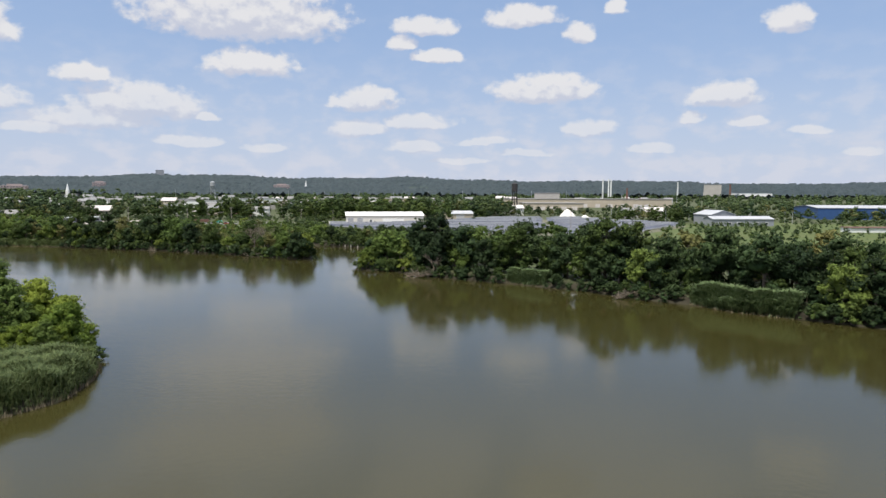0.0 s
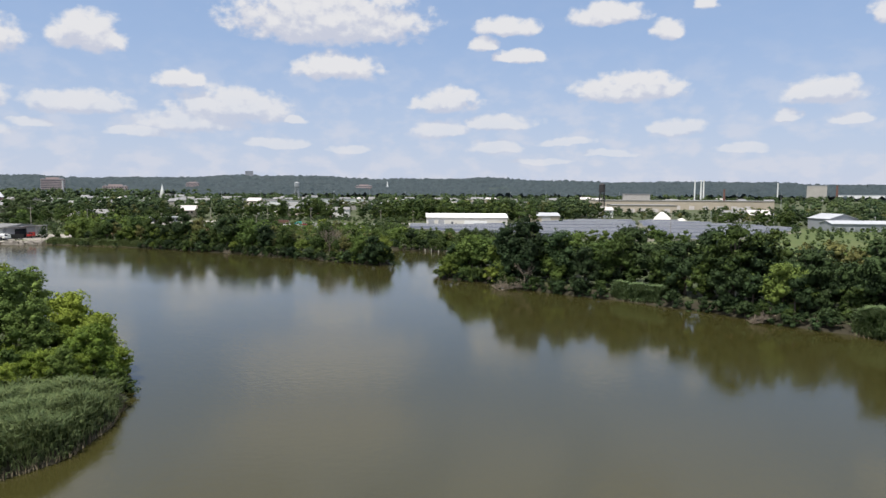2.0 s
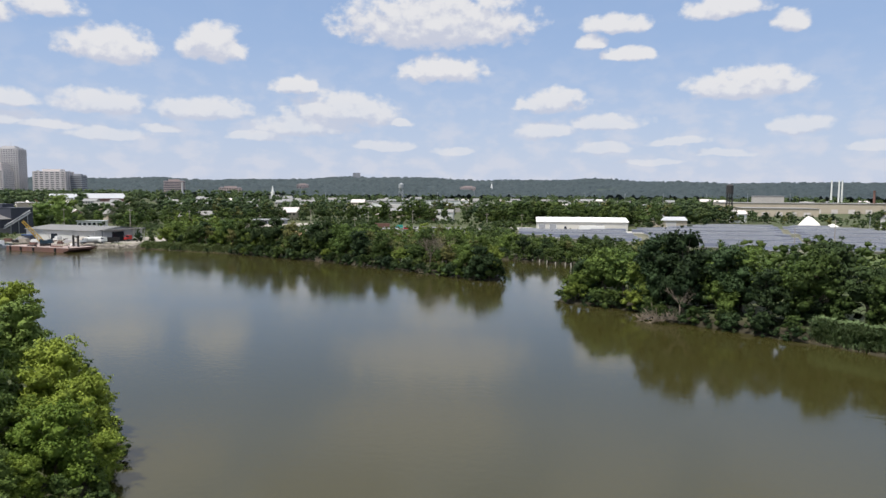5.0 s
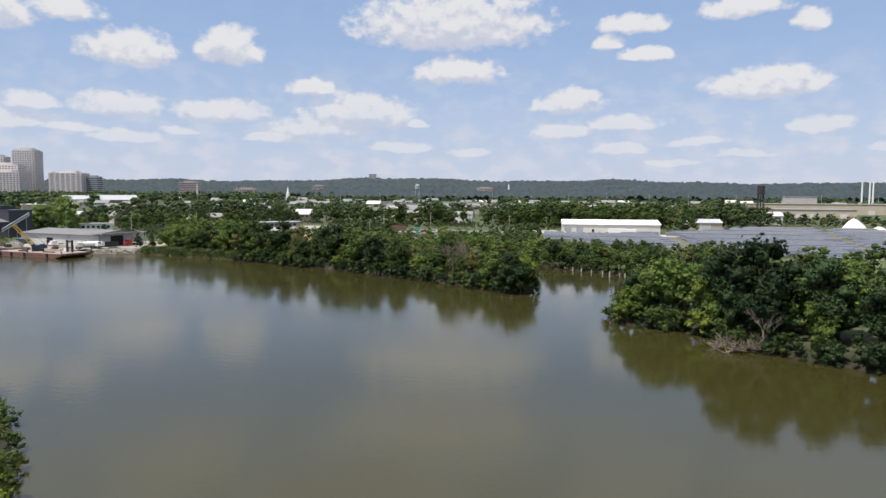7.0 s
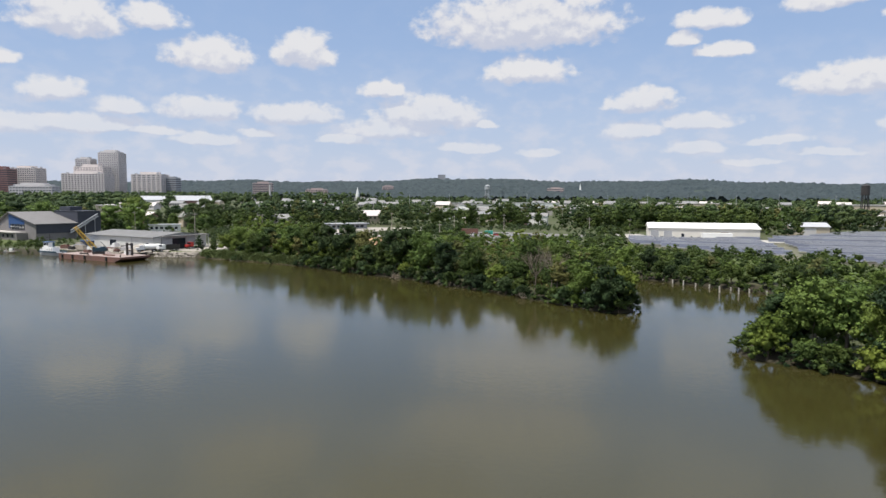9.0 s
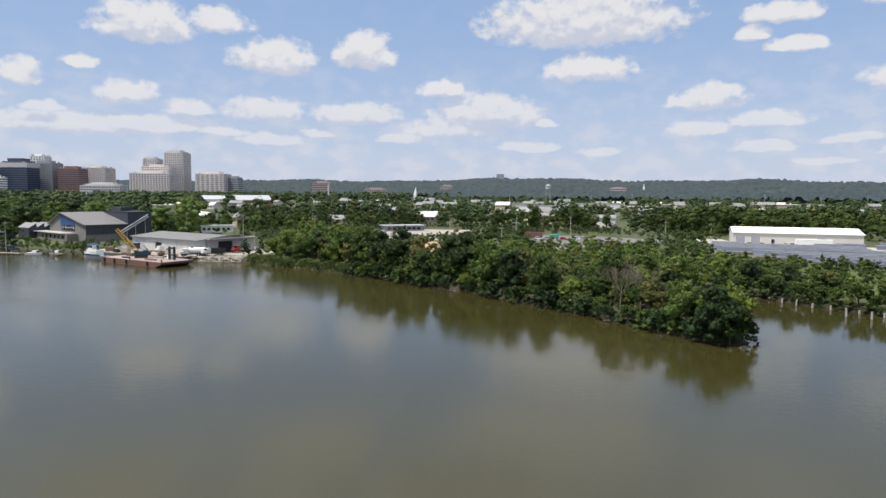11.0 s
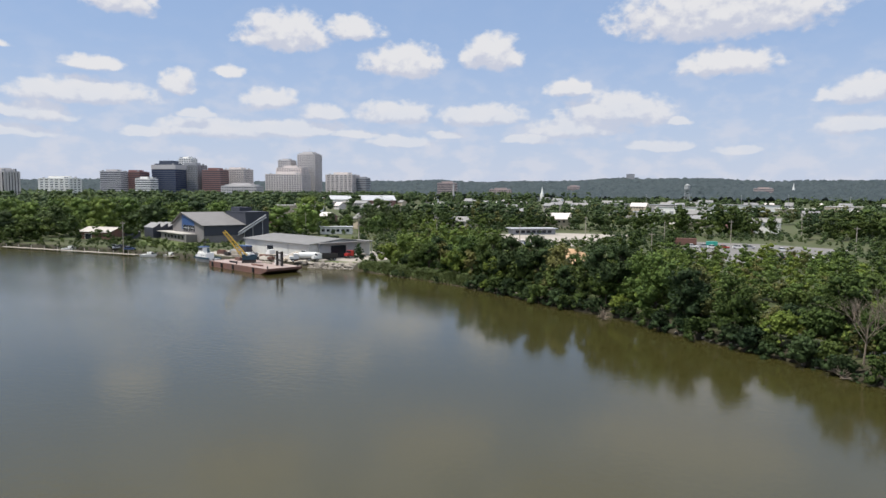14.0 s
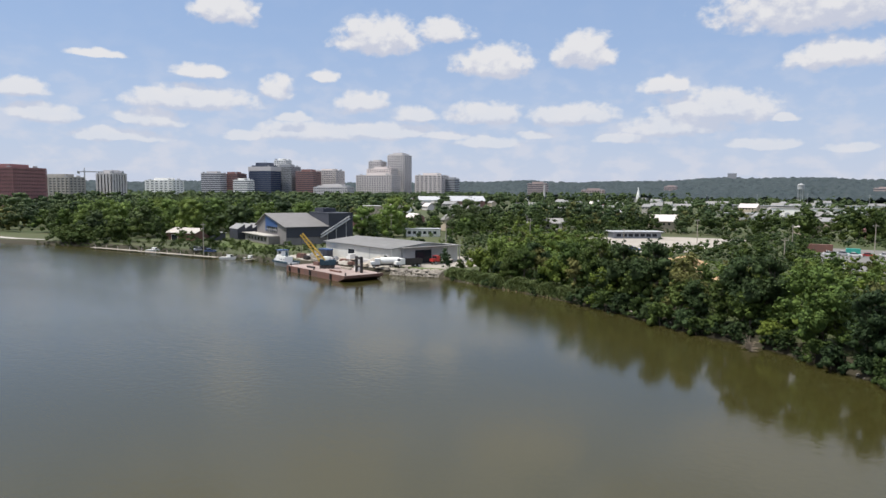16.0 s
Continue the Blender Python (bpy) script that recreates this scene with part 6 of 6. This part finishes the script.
def tug():
    t = thing("tugboat", "small blue and white work boat beside the barge", "boat", "", pose(-249, 300.4, 0, 0, 0, 172))
    bm = bmesh.new()
    secs = []
    for x, w, k, top in ((-6.5, 2.0, -0.5, 1.2), (-3, 2.3, -0.7, 1.1), (1, 2.3, -0.7, 1.2), (4, 1.7, -0.6, 1.6), (6.8, 0.15, -0.2, 2.1)):
        secs.append([bm.verts.new(p) for p in ((x, -w, top), (x, -w * 0.8, k), (x, w * 0.8, k), (x, w, top))])
    for a, b in zip(secs, secs[1:]):
        for i in range(4):
            bm.faces.new((a[i], a[(i + 1) % 4], b[(i + 1) % 4], b[i]))
    bm.faces.new(secs[0]), bm.faces.new(secs[-1][::-1])
    bmesh.ops.recalc_face_normals(bm, faces=bm.faces)
    part("hull", bm, GREY, t, "pale grey hull")
    part("bulwark", boxes((-6.4, 4.0, -2.35, -2.2, 1.15, 1.7), (-6.4, 4.0, 2.2, 2.35, 1.15, 1.7)), NAVY, t)
    part("deckhouse", boxes((-3.0, 3.0, -1.5, 1.5, 1.15, 3.1)), WHITE, t)
    wh = part("wheelhouse", boxes((-0.5, 2.4, -1.3, 1.3, 3.11, 5.0)), WHITE, t)
    part("wheelhouse_roof", boxes((-0.8, 2.8, -1.5, 1.5, 5.01, 5.2)), BLUE, t, "blue wheelhouse roof")
    for x in (-0.3, 0.6, 1.5):
        part("window", boxes((x, x + 0.7, -1.36, 1.36, 3.8, 4.7)), GLASS, wh)
    part("window", boxes((2.38, 2.45, -1.1, 1.1, 3.8, 4.7)), GLASS, wh)
    for x in (-2.4, -1.2, 0.0):
        part("porthole", tube(bmesh.new(), (x, -1.54, 2.2), (x, 1.54, 2.2), 0.25, 0.25, 8), GLASS, t)
    part("funnel", tube(bmesh.new(), (-1.8, 0, 3.1), (-1.8, 0, 4.9), 0.45, 0.4, 10), NAVY, t)
    part("mast", tube(bmesh.new(), (0.5, 0, 5.2), (0.5, 0, 8.2), 0.12, 0.07, 6), STEEL, t)
    part("mast_arm", boxes((0.4, 0.6, -1.2, 1.2, 6.8, 6.95)), STEEL, t)
    for x in (-5, -2, 1, 3.5):
        part("tyre_fender", tube(bmesh.new(), (x, -2.5, 0.8), (x, -2.36, 0.8), 0.45, 0.45, 10), RUBBER, t)
tug()
def motorboat(x, y, yaw, L=6.5):
    t = thing("motorboat", "white moored motorboat with a small cabin", "boat", "moored boats", pose(x, y, 0, 0, 0, yaw))
    bm = bmesh.new()
    secs = []
    for u, w, k, top in ((-0.5, 1.1, -0.2, 0.8), (-0.1, 1.25, -0.3, 0.85), (0.25, 0.95, -0.25, 1.0), (0.5, 0.08, 0.2, 1.2)):
        secs.append([bm.verts.new(p) for p in ((u * L, -w, top), (u * L, -w * 0.7, k), (u * L, w * 0.7, k), (u * L, w, top))])
    for a, b in zip(secs, secs[1:]):
        for i in range(4):
            bm.faces.new((a[i], a[(i + 1) % 4], b[(i + 1) % 4], b[i]))
    bm.faces.new(secs[0]), bm.faces.new(secs[-1][::-1])
    bmesh.ops.recalc_face_normals(bm, faces=bm.faces)
    part("hull", bm, WHITE, t)
    part("cabin", boxes((-0.05 * L, 0.22 * L, -0.7, 0.7, 0.86, 1.7)), WHITE, t)
    part("windscreen", boxes((0.221 * L, 0.235 * L, -0.65, 0.65, 1.0, 1.65)), GLASS, t)
motorboat(-280, 298.6, 20)
motorboat(-272.5, 302.5, 15, 5.2)
motorboat(-330, 295.2, 30, 6)
# dock and its piles
def dock(x0, y0, x1, y1, w, label):
    L = math.hypot(x1 - x0, y1 - y0)
    d = thing("dock", label, "dock", "", pose(x0, y0, 0, 0, 0, math.degrees(math.atan2(y1 - y0, x1 - x0))))
    for k in range(int(L / 2)):
        part("deck_board", boxes((k * 2, k * 2 + 1.93, 0, w, 0.55, 0.7)), TIMBER, d)
    for k in range(int(L / 8) + 1):
        part("pile", tube(bmesh.new(), (k * 8, w + 0.2, -2), (k * 8, w + 0.2, 1.7), 0.17, 0.15, 7), PILEWOOD, d)
dock(-361, 283, -284, 295.5, 2.0, "long weathered floating dock along the shore")
dock(-268, 298.5, -268.5, 309, 1.6, "short timber jetty with mooring piles")
def piling(x, y, h):
    ob = part("piling", tube(bmesh.new(), (0, 0, -1.5), (rng.uniform(-0.15, 0.15), rng.uniform(-0.15, 0.15), h), 0.24, 0.2, 8), PILEWOOD, None)
    ob.location = (x, y, 0)
    return tagged(ob, "bleached old timber piling standing in the water", "piling", "old pilings")
for x, y, h in ((-25.0, 299.5, 0.9), (-22.2, 297.0, 0.9), (-19.6, 294.0, 1.3), (-17, 290.8, 1.6), (-14, 288.6, 1.2), (-10.6, 287, 1.2), (-8.6, 279.5, 2.0), (-5.6, 284, 1.0), (-4.4, 277.8, 1.9), (-1.6, 281, 1.2), (2, 278, 1.3)):
    piling(x, y, h * 0.82)
for i in range(9):
    piling(-279 + i * 1.6, 301.5 + i * 0.75, rng.uniform(1.2, 2.2))

# ==== riprap and drift wood ====
def stones(name, line, depth, count, size, label, seed):
    r = np.random.default_rng(seed)
    bm = bmesh.new()
    for i in range(count):
        k = int(r.integers(len(line) - 1))
        u, o = r.uniform(), r.uniform(-0.4, depth)
        (x0, y0), (x1, y1) = line[k], line[k + 1]
        L = math.hypot(x1 - x0, y1 - y0)
        x, y = x0 + (x1 - x0) * u - (y1 - y0) / L * o, y0 + (y1 - y0) * u + (x1 - x0) / L * o
        z = max(0.0, float(ground_height([x], [y])[0]))
        s = size * r.uniform(0.5, 1.3)
        g = bmesh.ops.create_icosphere(bm, subdivisions=1, radius=s)
        sc = Vector((r.uniform(0.7, 1.3), r.uniform(0.7, 1.2), r.uniform(0.5, 0.85)))
        for v in g["verts"]:
            v.co = Vector((v.co.x * sc.x, v.co.y * sc.y, v.co.z * sc.z)) * r.uniform(0.85, 1.15) + Vector((x, y, z + s * 0.2))
    me = bpy.data.meshes.new(name)
    bm.to_mesh(me), bm.free()
    me.materials.append(RIPRAP)
    return tagged(new(name, me), label, "stones", kind="stuff")
stones("riprap", [(-205, 306), (-197, 308.5), (-190, 310.5)], 3.6, 260, 0.52, "pale broken riprap stones on the bank", 71)
stones("shore_stones", PEN, 0.8, 70, 0.3, "scattered pale stones at the waterline", 72)

def fallen_tree(x, y, yaw, L, seed, label, rise=0.6):
    r = np.random.default_rng(seed)
    t = thing("fallen_tree", label, "dead tree", "", pose(x, y, 0.15, 0, 0, yaw))
    part("trunk", tube(bmesh.new(), (0, 0, rise), (L, 0, 0), 0.2, 0.08, 7), DEADWOOD, t)
    bm = bmesh.new()
    for k in range(70):
        u = r.uniform(0.1, 1)
        a = Vector((L * u, 0, rise * (1 - u)))
        d = Vector((r.uniform(-0.3, 1), r.uniform(-1, 1), r.uniform(-0.1, 0.8))).normalized() * L * r.uniform(0.15, 0.4)
        tube(bm, a, a + d, 0.07, 0.025, 5), tube(bm, a + d * 0.6, a + d * 0.6 + Vector((d.y, d.x, abs(d.z))) * 0.4, 0.035, 0.015, 4)
    part("brushwood", bm, DEADWOOD, t)
fallen_tree(13, 188, 195, 7, 1, "bleached fallen tree with bare branches at the waterline", 1.0)
fallen_tree(8, 193, 240, 6, 2, "grey brushy fallen tree lying in the water", 0.8)
fallen_tree(55.5, 148.5, 200, 5, 3, "pale driftwood log on the bank", 1.2)
fallen_tree(-55, 256, 300, 4, 4, "small fallen grey branch at the shore", 0.6)
fallen_tree(-96, 279, 290, 4, 5, "small fallen grey branch at the shore", 0.6)

def bare_tree(x, y, h, seed, label):
    r = np.random.default_rng(seed)
    t = thing("bare_tree", label, "dead tree", "bare trees", pose(x, y, ground_at(x, y)))
    part("trunk", tube(bmesh.new(), (0, 0, -0.3), (0.3, 0.1, h * 0.6), 0.16, 0.08, 7), DEADWOOD, t)
    bm = bmesh.new()
    def limb(a, d, r0, depth):
        b = a + d
        tube(bm, a, b, r0, r0 * 0.6, 4)
        if depth:
            for _ in range(3):
                limb(a + d * r.uniform(0.6, 1.0), (d + Vector((r.uniform(-1, 1), r.uniform(-1, 1), r.uniform(0, 0.6))) * d.length * 0.6) * 0.68, r0 * 0.6, depth - 1)
    for k in range(7):
        u = r.uniform(0.25, 1)
        a = 2 * math.pi * r.uniform()
        limb(Vector((0.3 * u, 0.1 * u, h * 0.6 * u)), Vector((math.cos(a) * 0.6, math.sin(a) * 0.6, 0.9)) * h * 0.25, 0.07, 3)
    part("branchwork", bm, DEADWOOD, t)
bare_tree(-51, 257, 9, 1, "grey leafless tree standing among shrubs")
bare_tree(-47, 256, 8, 2, "grey leafless tree standing among shrubs")
bare_tree(12, 189, 5, 3, "bleached dead tree leaning out of the dark bank")

# ==== poles ====
def pole(x, y, h, kind="utility"):
    p = thing("utility_pole" if kind == "utility" else "lamp_post", "weathered timber utility pole with a crossarm" if kind == "utility" else "pale steel lamp post with an arm", "pole", "poles", pose(x, y, ground_at(x, y), 0, 0, rng.uniform(0, 90)))
    part("shaft", tube(bmesh.new(), (0, 0, -0.3), (0, 0, h), 0.2, 0.13, 7), TIMBER if kind == "utility" else GALV, p)
    part("crossarm" if kind == "utility" else "arm", boxes((-1.1, 1.1, -0.08, 0.08, h - 0.9, h - 0.7)), TIMBER if kind == "utility" else GALV, p)
    if kind == "lamp":
        part("lamp_head", boxes((0.8, 1.5, -0.2, 0.2, h - 1.05, h - 0.91)), GREY, p)
    else:
        for k in (-0.9, 0.9, 0.4):
            part("insulator", tube(bmesh.new(), (k, 0, h - 0.69), (k, 0, h - 0.45), 0.06, 0.05, 6), GREY, p)
for x, y, h in ((-291.5, 295.5, 15), (-217.7, 346, 14), (-176, 470, 11), (-136, 466, 10), (-108, 470, 11), (-60, 462, 10), (-40, 476, 9), (36, 488, 12), (80, 352, 9), (98, 361, 12), (-232, 420, 11), (-300, 400, 12), (-182, 410, 9), (-120, 392, 9), (-150, 560, 11), (-90, 570, 11), (-20, 590, 11), (-330, 520, 12), (-390, 470, 12)):
    pole(x, y, h)
for x, y in ((179, 536), (209, 508), (213, 509), (212, 491), (228, 501), (232, 500), (300, 545), (317, 547), (273, 440), (286, 470), (250, 452), (192, 470)):
    pole(x, y, 8, "lamp")

for k in range(16):
    a, q = math.radians(-20 + 2.9 * k), 820 + 260 * ((k * 7) % 5) / 5
    pole(q * math.sin(a), q * math.cos(a), 20, "lamp")
def tower_crane(x, y, h):
    c = thing("tower_crane", "pale tower crane over the far rooftops", "crane", "", pose(x, y, ground_at(x, y), 0, 0, 65))
    part("mast", boxes((-0.8, 0.8, -0.8, 0.8, 0, h)), STONE, c)
    part("jib", boxes((-9, 26, -0.6, 0.6, h, h + 1.4)), STONE, c)
    part("apex", boxes((-0.6, 0.6, -0.6, 0.6, h + 1.41, h + 6)), STONE, c)
    part("counterweight", boxes((-9, -6, -1, 1, h - 2.2, h - 0.02)), CONCRETE, c)
tower_crane(-1085, 560, 44)

# ==== vehicles ====
CAR_PAINT = [material("car_" + n, c, 0.3, 0.5, 0.1) for n, c in (("white", (0.7, 0.7, 0.7)), ("black", (0.03, 0.03, 0.035)), ("red", (0.35, 0.03, 0.03)), ("silver", (0.4, 0.41, 0.43)), ("blue", (0.05, 0.09, 0.22)))]
def car_proto(k):
    c = thing("car", ("white", "black", "red", "silver", "dark blue")[k] + " parked car on the lot", "car", "parked cars")
    bm = bmesh.new()
    prof = [(-2.2, 0.35), (2.2, 0.35), (2.25, 0.75), (1.2, 0.95), (-2.0, 1.0), (-2.25, 0.8)]
    a, e = [bm.verts.new((x, -0.9, z)) for x, z in prof], [bm.verts.new((x, 0.9, z)) for x, z in prof]
    bm.faces.new(a), bm.faces.new(e[::-1])
    for i in range(6):
        bm.faces.new((a[i], e[i], e[(i + 1) % 6], a[(i + 1) % 6]))
    bmesh.ops.recalc_face_normals(bm, faces=bm.faces)
    part("body", bm, CAR_PAINT[k], c)
    bm = bmesh.new()
    prof = [(-1.7, 1.0), (1.0, 0.98), (0.35, 1.48), (-1.3, 1.5)]
    a, e = [bm.verts.new((x, -0.8 + (0.12 if z > 1.2 else 0), z)) for x, z in prof], [bm.verts.new((x, 0.8 - (0.12 if z > 1.2 else 0), z)) for x, z in prof]
    bm.faces.new(a), bm.faces.new(e[::-1])
    for i in range(4):
        bm.faces.new((a[i], e[i], e[(i + 1) % 4], a[(i + 1) % 4]))
    bmesh.ops.recalc_face_normals(bm, faces=bm.faces)
    part("glasshouse", bm, GLASS, c)
    part("roof", boxes((-1.25, 0.3, -0.66, 0.66, 1.51, 1.56)), CAR_PAINT[k], c)
    for x in (-1.4, 1.4):
        for y in (-0.92, 0.72):
            wl_ = part("wheel", tube(bmesh.new(), (x, y, 0.32), (x, y + 0.2, 0.32), 0.32, 0.32, 10), RUBBER, c)
            part("hub_cap", tube(bmesh.new(), (x, y - 0.01, 0.32), (x, y + 0.21, 0.32), 0.17, 0.17, 8), GALV, wl_)
    return c
CARS = [car_proto(k) for k in range(5)]
def park(k, x, y, yaw):
    m = pose(x, y, ground_at(x, y) + 0.1, 0, 0, yaw)
    if CARS[k] not in used:
        used.add(CARS[k])
        CARS[k].matrix_world = m
    else:
        copy_thing(CARS[k], m)
for i, (x, y, yaw) in enumerate(((-31.5, 452, 100), (-28.5, 457, 80), (-23.5, 451, 95), (-18, 453, 85), (-14, 450, 92), (-6, 454, 90), (-196, 415, 30), (-193, 419, 30), (-189, 416, 120), (-186, 420, 60), (-180, 415, 30), (-176, 420, 20),
                                 (-118, 444, 10), (-114, 447, 12), (-110, 444, 12), (-106, 446, 10), (-101, 449, 15), (-97, 451, 12), (-76, 408, 30), (-72, 411, 30), (-74, 404, 30), (-70, 406, 30), (-79, 404, 30), (-83, 408, 110), (-68, 412, 100), (-88, 442, 12), (-84, 446, 12), (-307.3, 301.0, 20), (-303.7, 300.9, 70), (-302.5, 302.1, 30), (-296.4, 300.9, 60))):
    park((1, 3, 1, 0, 4, 3, 0, 3, 0, 0, 4, 3, 0, 3, 0, 2, 0, 3, 2, 0, 3, 0, 2, 0, 3, 1, 0, 1, 3, 1, 4)[i], x, y, yaw)
def truck(x, y, yaw, cab_mat, bed, label):
    t = thing("truck", label, "truck", "yard trucks", pose(x, y, ground_at(x, y) + 0.08, 0, 0, yaw))
    part("chassis", boxes((-4.2, 3.2, -0.5, 0.5, 0.6, 0.95)), STEEL, t)
    bm = boxes((1.4, 2.9, -1.1, 1.1, 0.96, 2.7), (2.9, 4.2, -0.9, 0.9, 0.96, 1.8))
    part("cab", bm, cab_mat, t)
    part("windscreen", boxes((2.901, 2.94, -1.0, 1.0, 1.85, 2.6)), GLASS, t)
    if bed == "tank":
        part("tank", tube(bmesh.new(), (-4.4, 0, 2.0), (1.2, 0, 2.0), 1.05, 1.05, 14), WHITE, t, "white steel tank")
    elif bed == "dump":
        part("dump_body", boxes((-4.4, 1.2, -1.2, 1.2, 0.96, 1.2), (-4.4, 1.2, -1.2, -1.1, 1.2, 2.5), (-4.4, 1.2, 1.1, 1.2, 1.2, 2.5), (1.1, 1.2, -1.1, 1.1, 1.2, 2.8), (-4.4, -4.3, -1.1, 1.1, 1.2, 2.3)), STEEL, t, "dark open dump body")
    else:
        part("flat_bed", boxes((-4.4, 1.2, -1.15, 1.15, 0.96, 1.2)), TIMBER, t)
    for wx in (3.2, -2.0, -3.3):
        for wy in (-1.1, 0.8):
            wl_ = part("wheel", tube(bmesh.new(), (wx, wy, 0.5), (wx, wy + 0.3, 0.5), 0.5, 0.5, 12), RUBBER, t)
            part("hub", tube(bmesh.new(), (wx, wy - 0.02, 0.5), (wx, wy + 0.32, 0.5), 0.24, 0.24, 8), WHITE, wl_)
truck(-210.5, 304.6 + 4.6, 232, WHITE, "tank", "white tanker truck parked by the barge")
truck(-204.8, 313.5, 250, WHITE, "dump", "white truck with a dark dump body")
truck(-203.5, 327.5, 262, RED, "flat", "red truck parked by the open shed")
truck(-226, 311.2, 170, WHITE, "flat", "white flatbed truck in the boat yard")
flat_building("trailer", "teal box trailer on the lot", "trailer", -111.5, 449, 12, 4.6, 2.2, 2.3, TEAL, TEAL, rim=0.02)
flat_building("trailer", "rust red container by the road", "trailer", -124, 456, 10, 9, 2.6, 2.8, RUST, RUST, rim=0.02)
flat_building("trailer", "white box trailer beside the warehouse", "trailer", 2, 449, 4, 14, 2.7, 3.4, WHITE, WHITE, rim=0.02)
flat_building("skip", "dark blue steel container in the boat yard", "container", -249, 316.5, -12, 6, 2.4, 2.6, SIDING_DARK, BLUE, rim=0.02)
for k, (x, y, w, d, h, m) in enumerate(((-243, 309, 5, 2, 1.6, TIMBER), (-237, 308.4, 3, 2, 1.4, WHITE), (-229, 309.5, 4, 1.6, 1.1, RUST), (-221, 310.6, 5, 2.0, 1.5, STONE), (-216.5, 312, 2.4, 1.6, 1.3, BEIGE), (-247, 312, 4, 2.2, 1.7, GREY), (-224, 307.8, 2, 1.5, 1.0, RUST), (-218, 308, 3, 1.2, 0.9, BEIGE), (-251.5, 309.4, 3.2, 1.8, 1.5, RUST), (-246, 307.4, 2.4, 1.4, 1.2, STEEL), (-250, 315, 2.6, 2, 2.0, TIMBER), (-240.5, 306.6, 3.4, 1.2, 0.8, TIMBER), (-233.5, 308.2, 2.2, 1.5, 1.3, STONE), (-231, 306.8, 2.8, 0.9, 0.7, RUST), (-214, 309.3, 1.8, 1.2, 1.1, RUST), (-208, 307.8, 1.6, 1.2, 0.9, TIMBER), (-226, 313.4, 2.0, 1.4, 1.6, STEEL), (-238, 312.6, 2.4, 1.6, 1.2, GREY))):
    b = part("crate", boxes((-w / 2, w / 2, -d / 2, d / 2, 0, h * 0.7), (-w / 2 + 0.2, w / 2 - 0.3, -d / 2 + 0.1, d / 2 - 0.2, h * 0.7, h)), m, None)
    b.matrix_world = pose(x, y, ground_at(x, y) + 0.08, 0, 0, -10 + 23 * k % 40)
    tagged(b, "stacked yard goods under cover on the gravel", "crate", "yard goods")

# ==== houses among the trees ====
WALLS = [WHITE, STONE, BRICK_PINK, BEIGE, CONCRETE]
ROOFS = [GREY_ROOF, TAR_ROOF, STONE_TAN, GREY_ROOF]
hr = np.random.default_rng(91)
placed = 0
while placed < 110:
    az, q = math.radians(hr.uniform(-42, 24)), hr.uniform(560, 1250)
    x, y = q * math.sin(az), q * math.cos(az)
    if not bool(open_ground(np.array([x]), np.array([y]))[0]):
        continue
    w, d, e = hr.uniform(8, 20), hr.uniform(7, 10), hr.uniform(4.5, 7.5)
    mat = WALLS[int(hr.integers(5))]
    gable_building("house", {"white_paint": "white", "pale_stone": "cream", "pink_brick": "pink brick", "beige_panel": "beige", "concrete": "grey"}[mat.name] + " pitched-roof house among the trees", "house",
                   x, y, hr.uniform(-40, 40), w, d, e, e + hr.uniform(2, 3.5), mat, ROOFS[int(hr.integers(4))], [("window", -w / 2 + 1.2 + 3 * i, -w / 2 + 2.4 + 3 * i, e - 2.4, e - 1.0, GLASS) for i in range(int(w / 3.2))], group="far houses")
    placed += 1
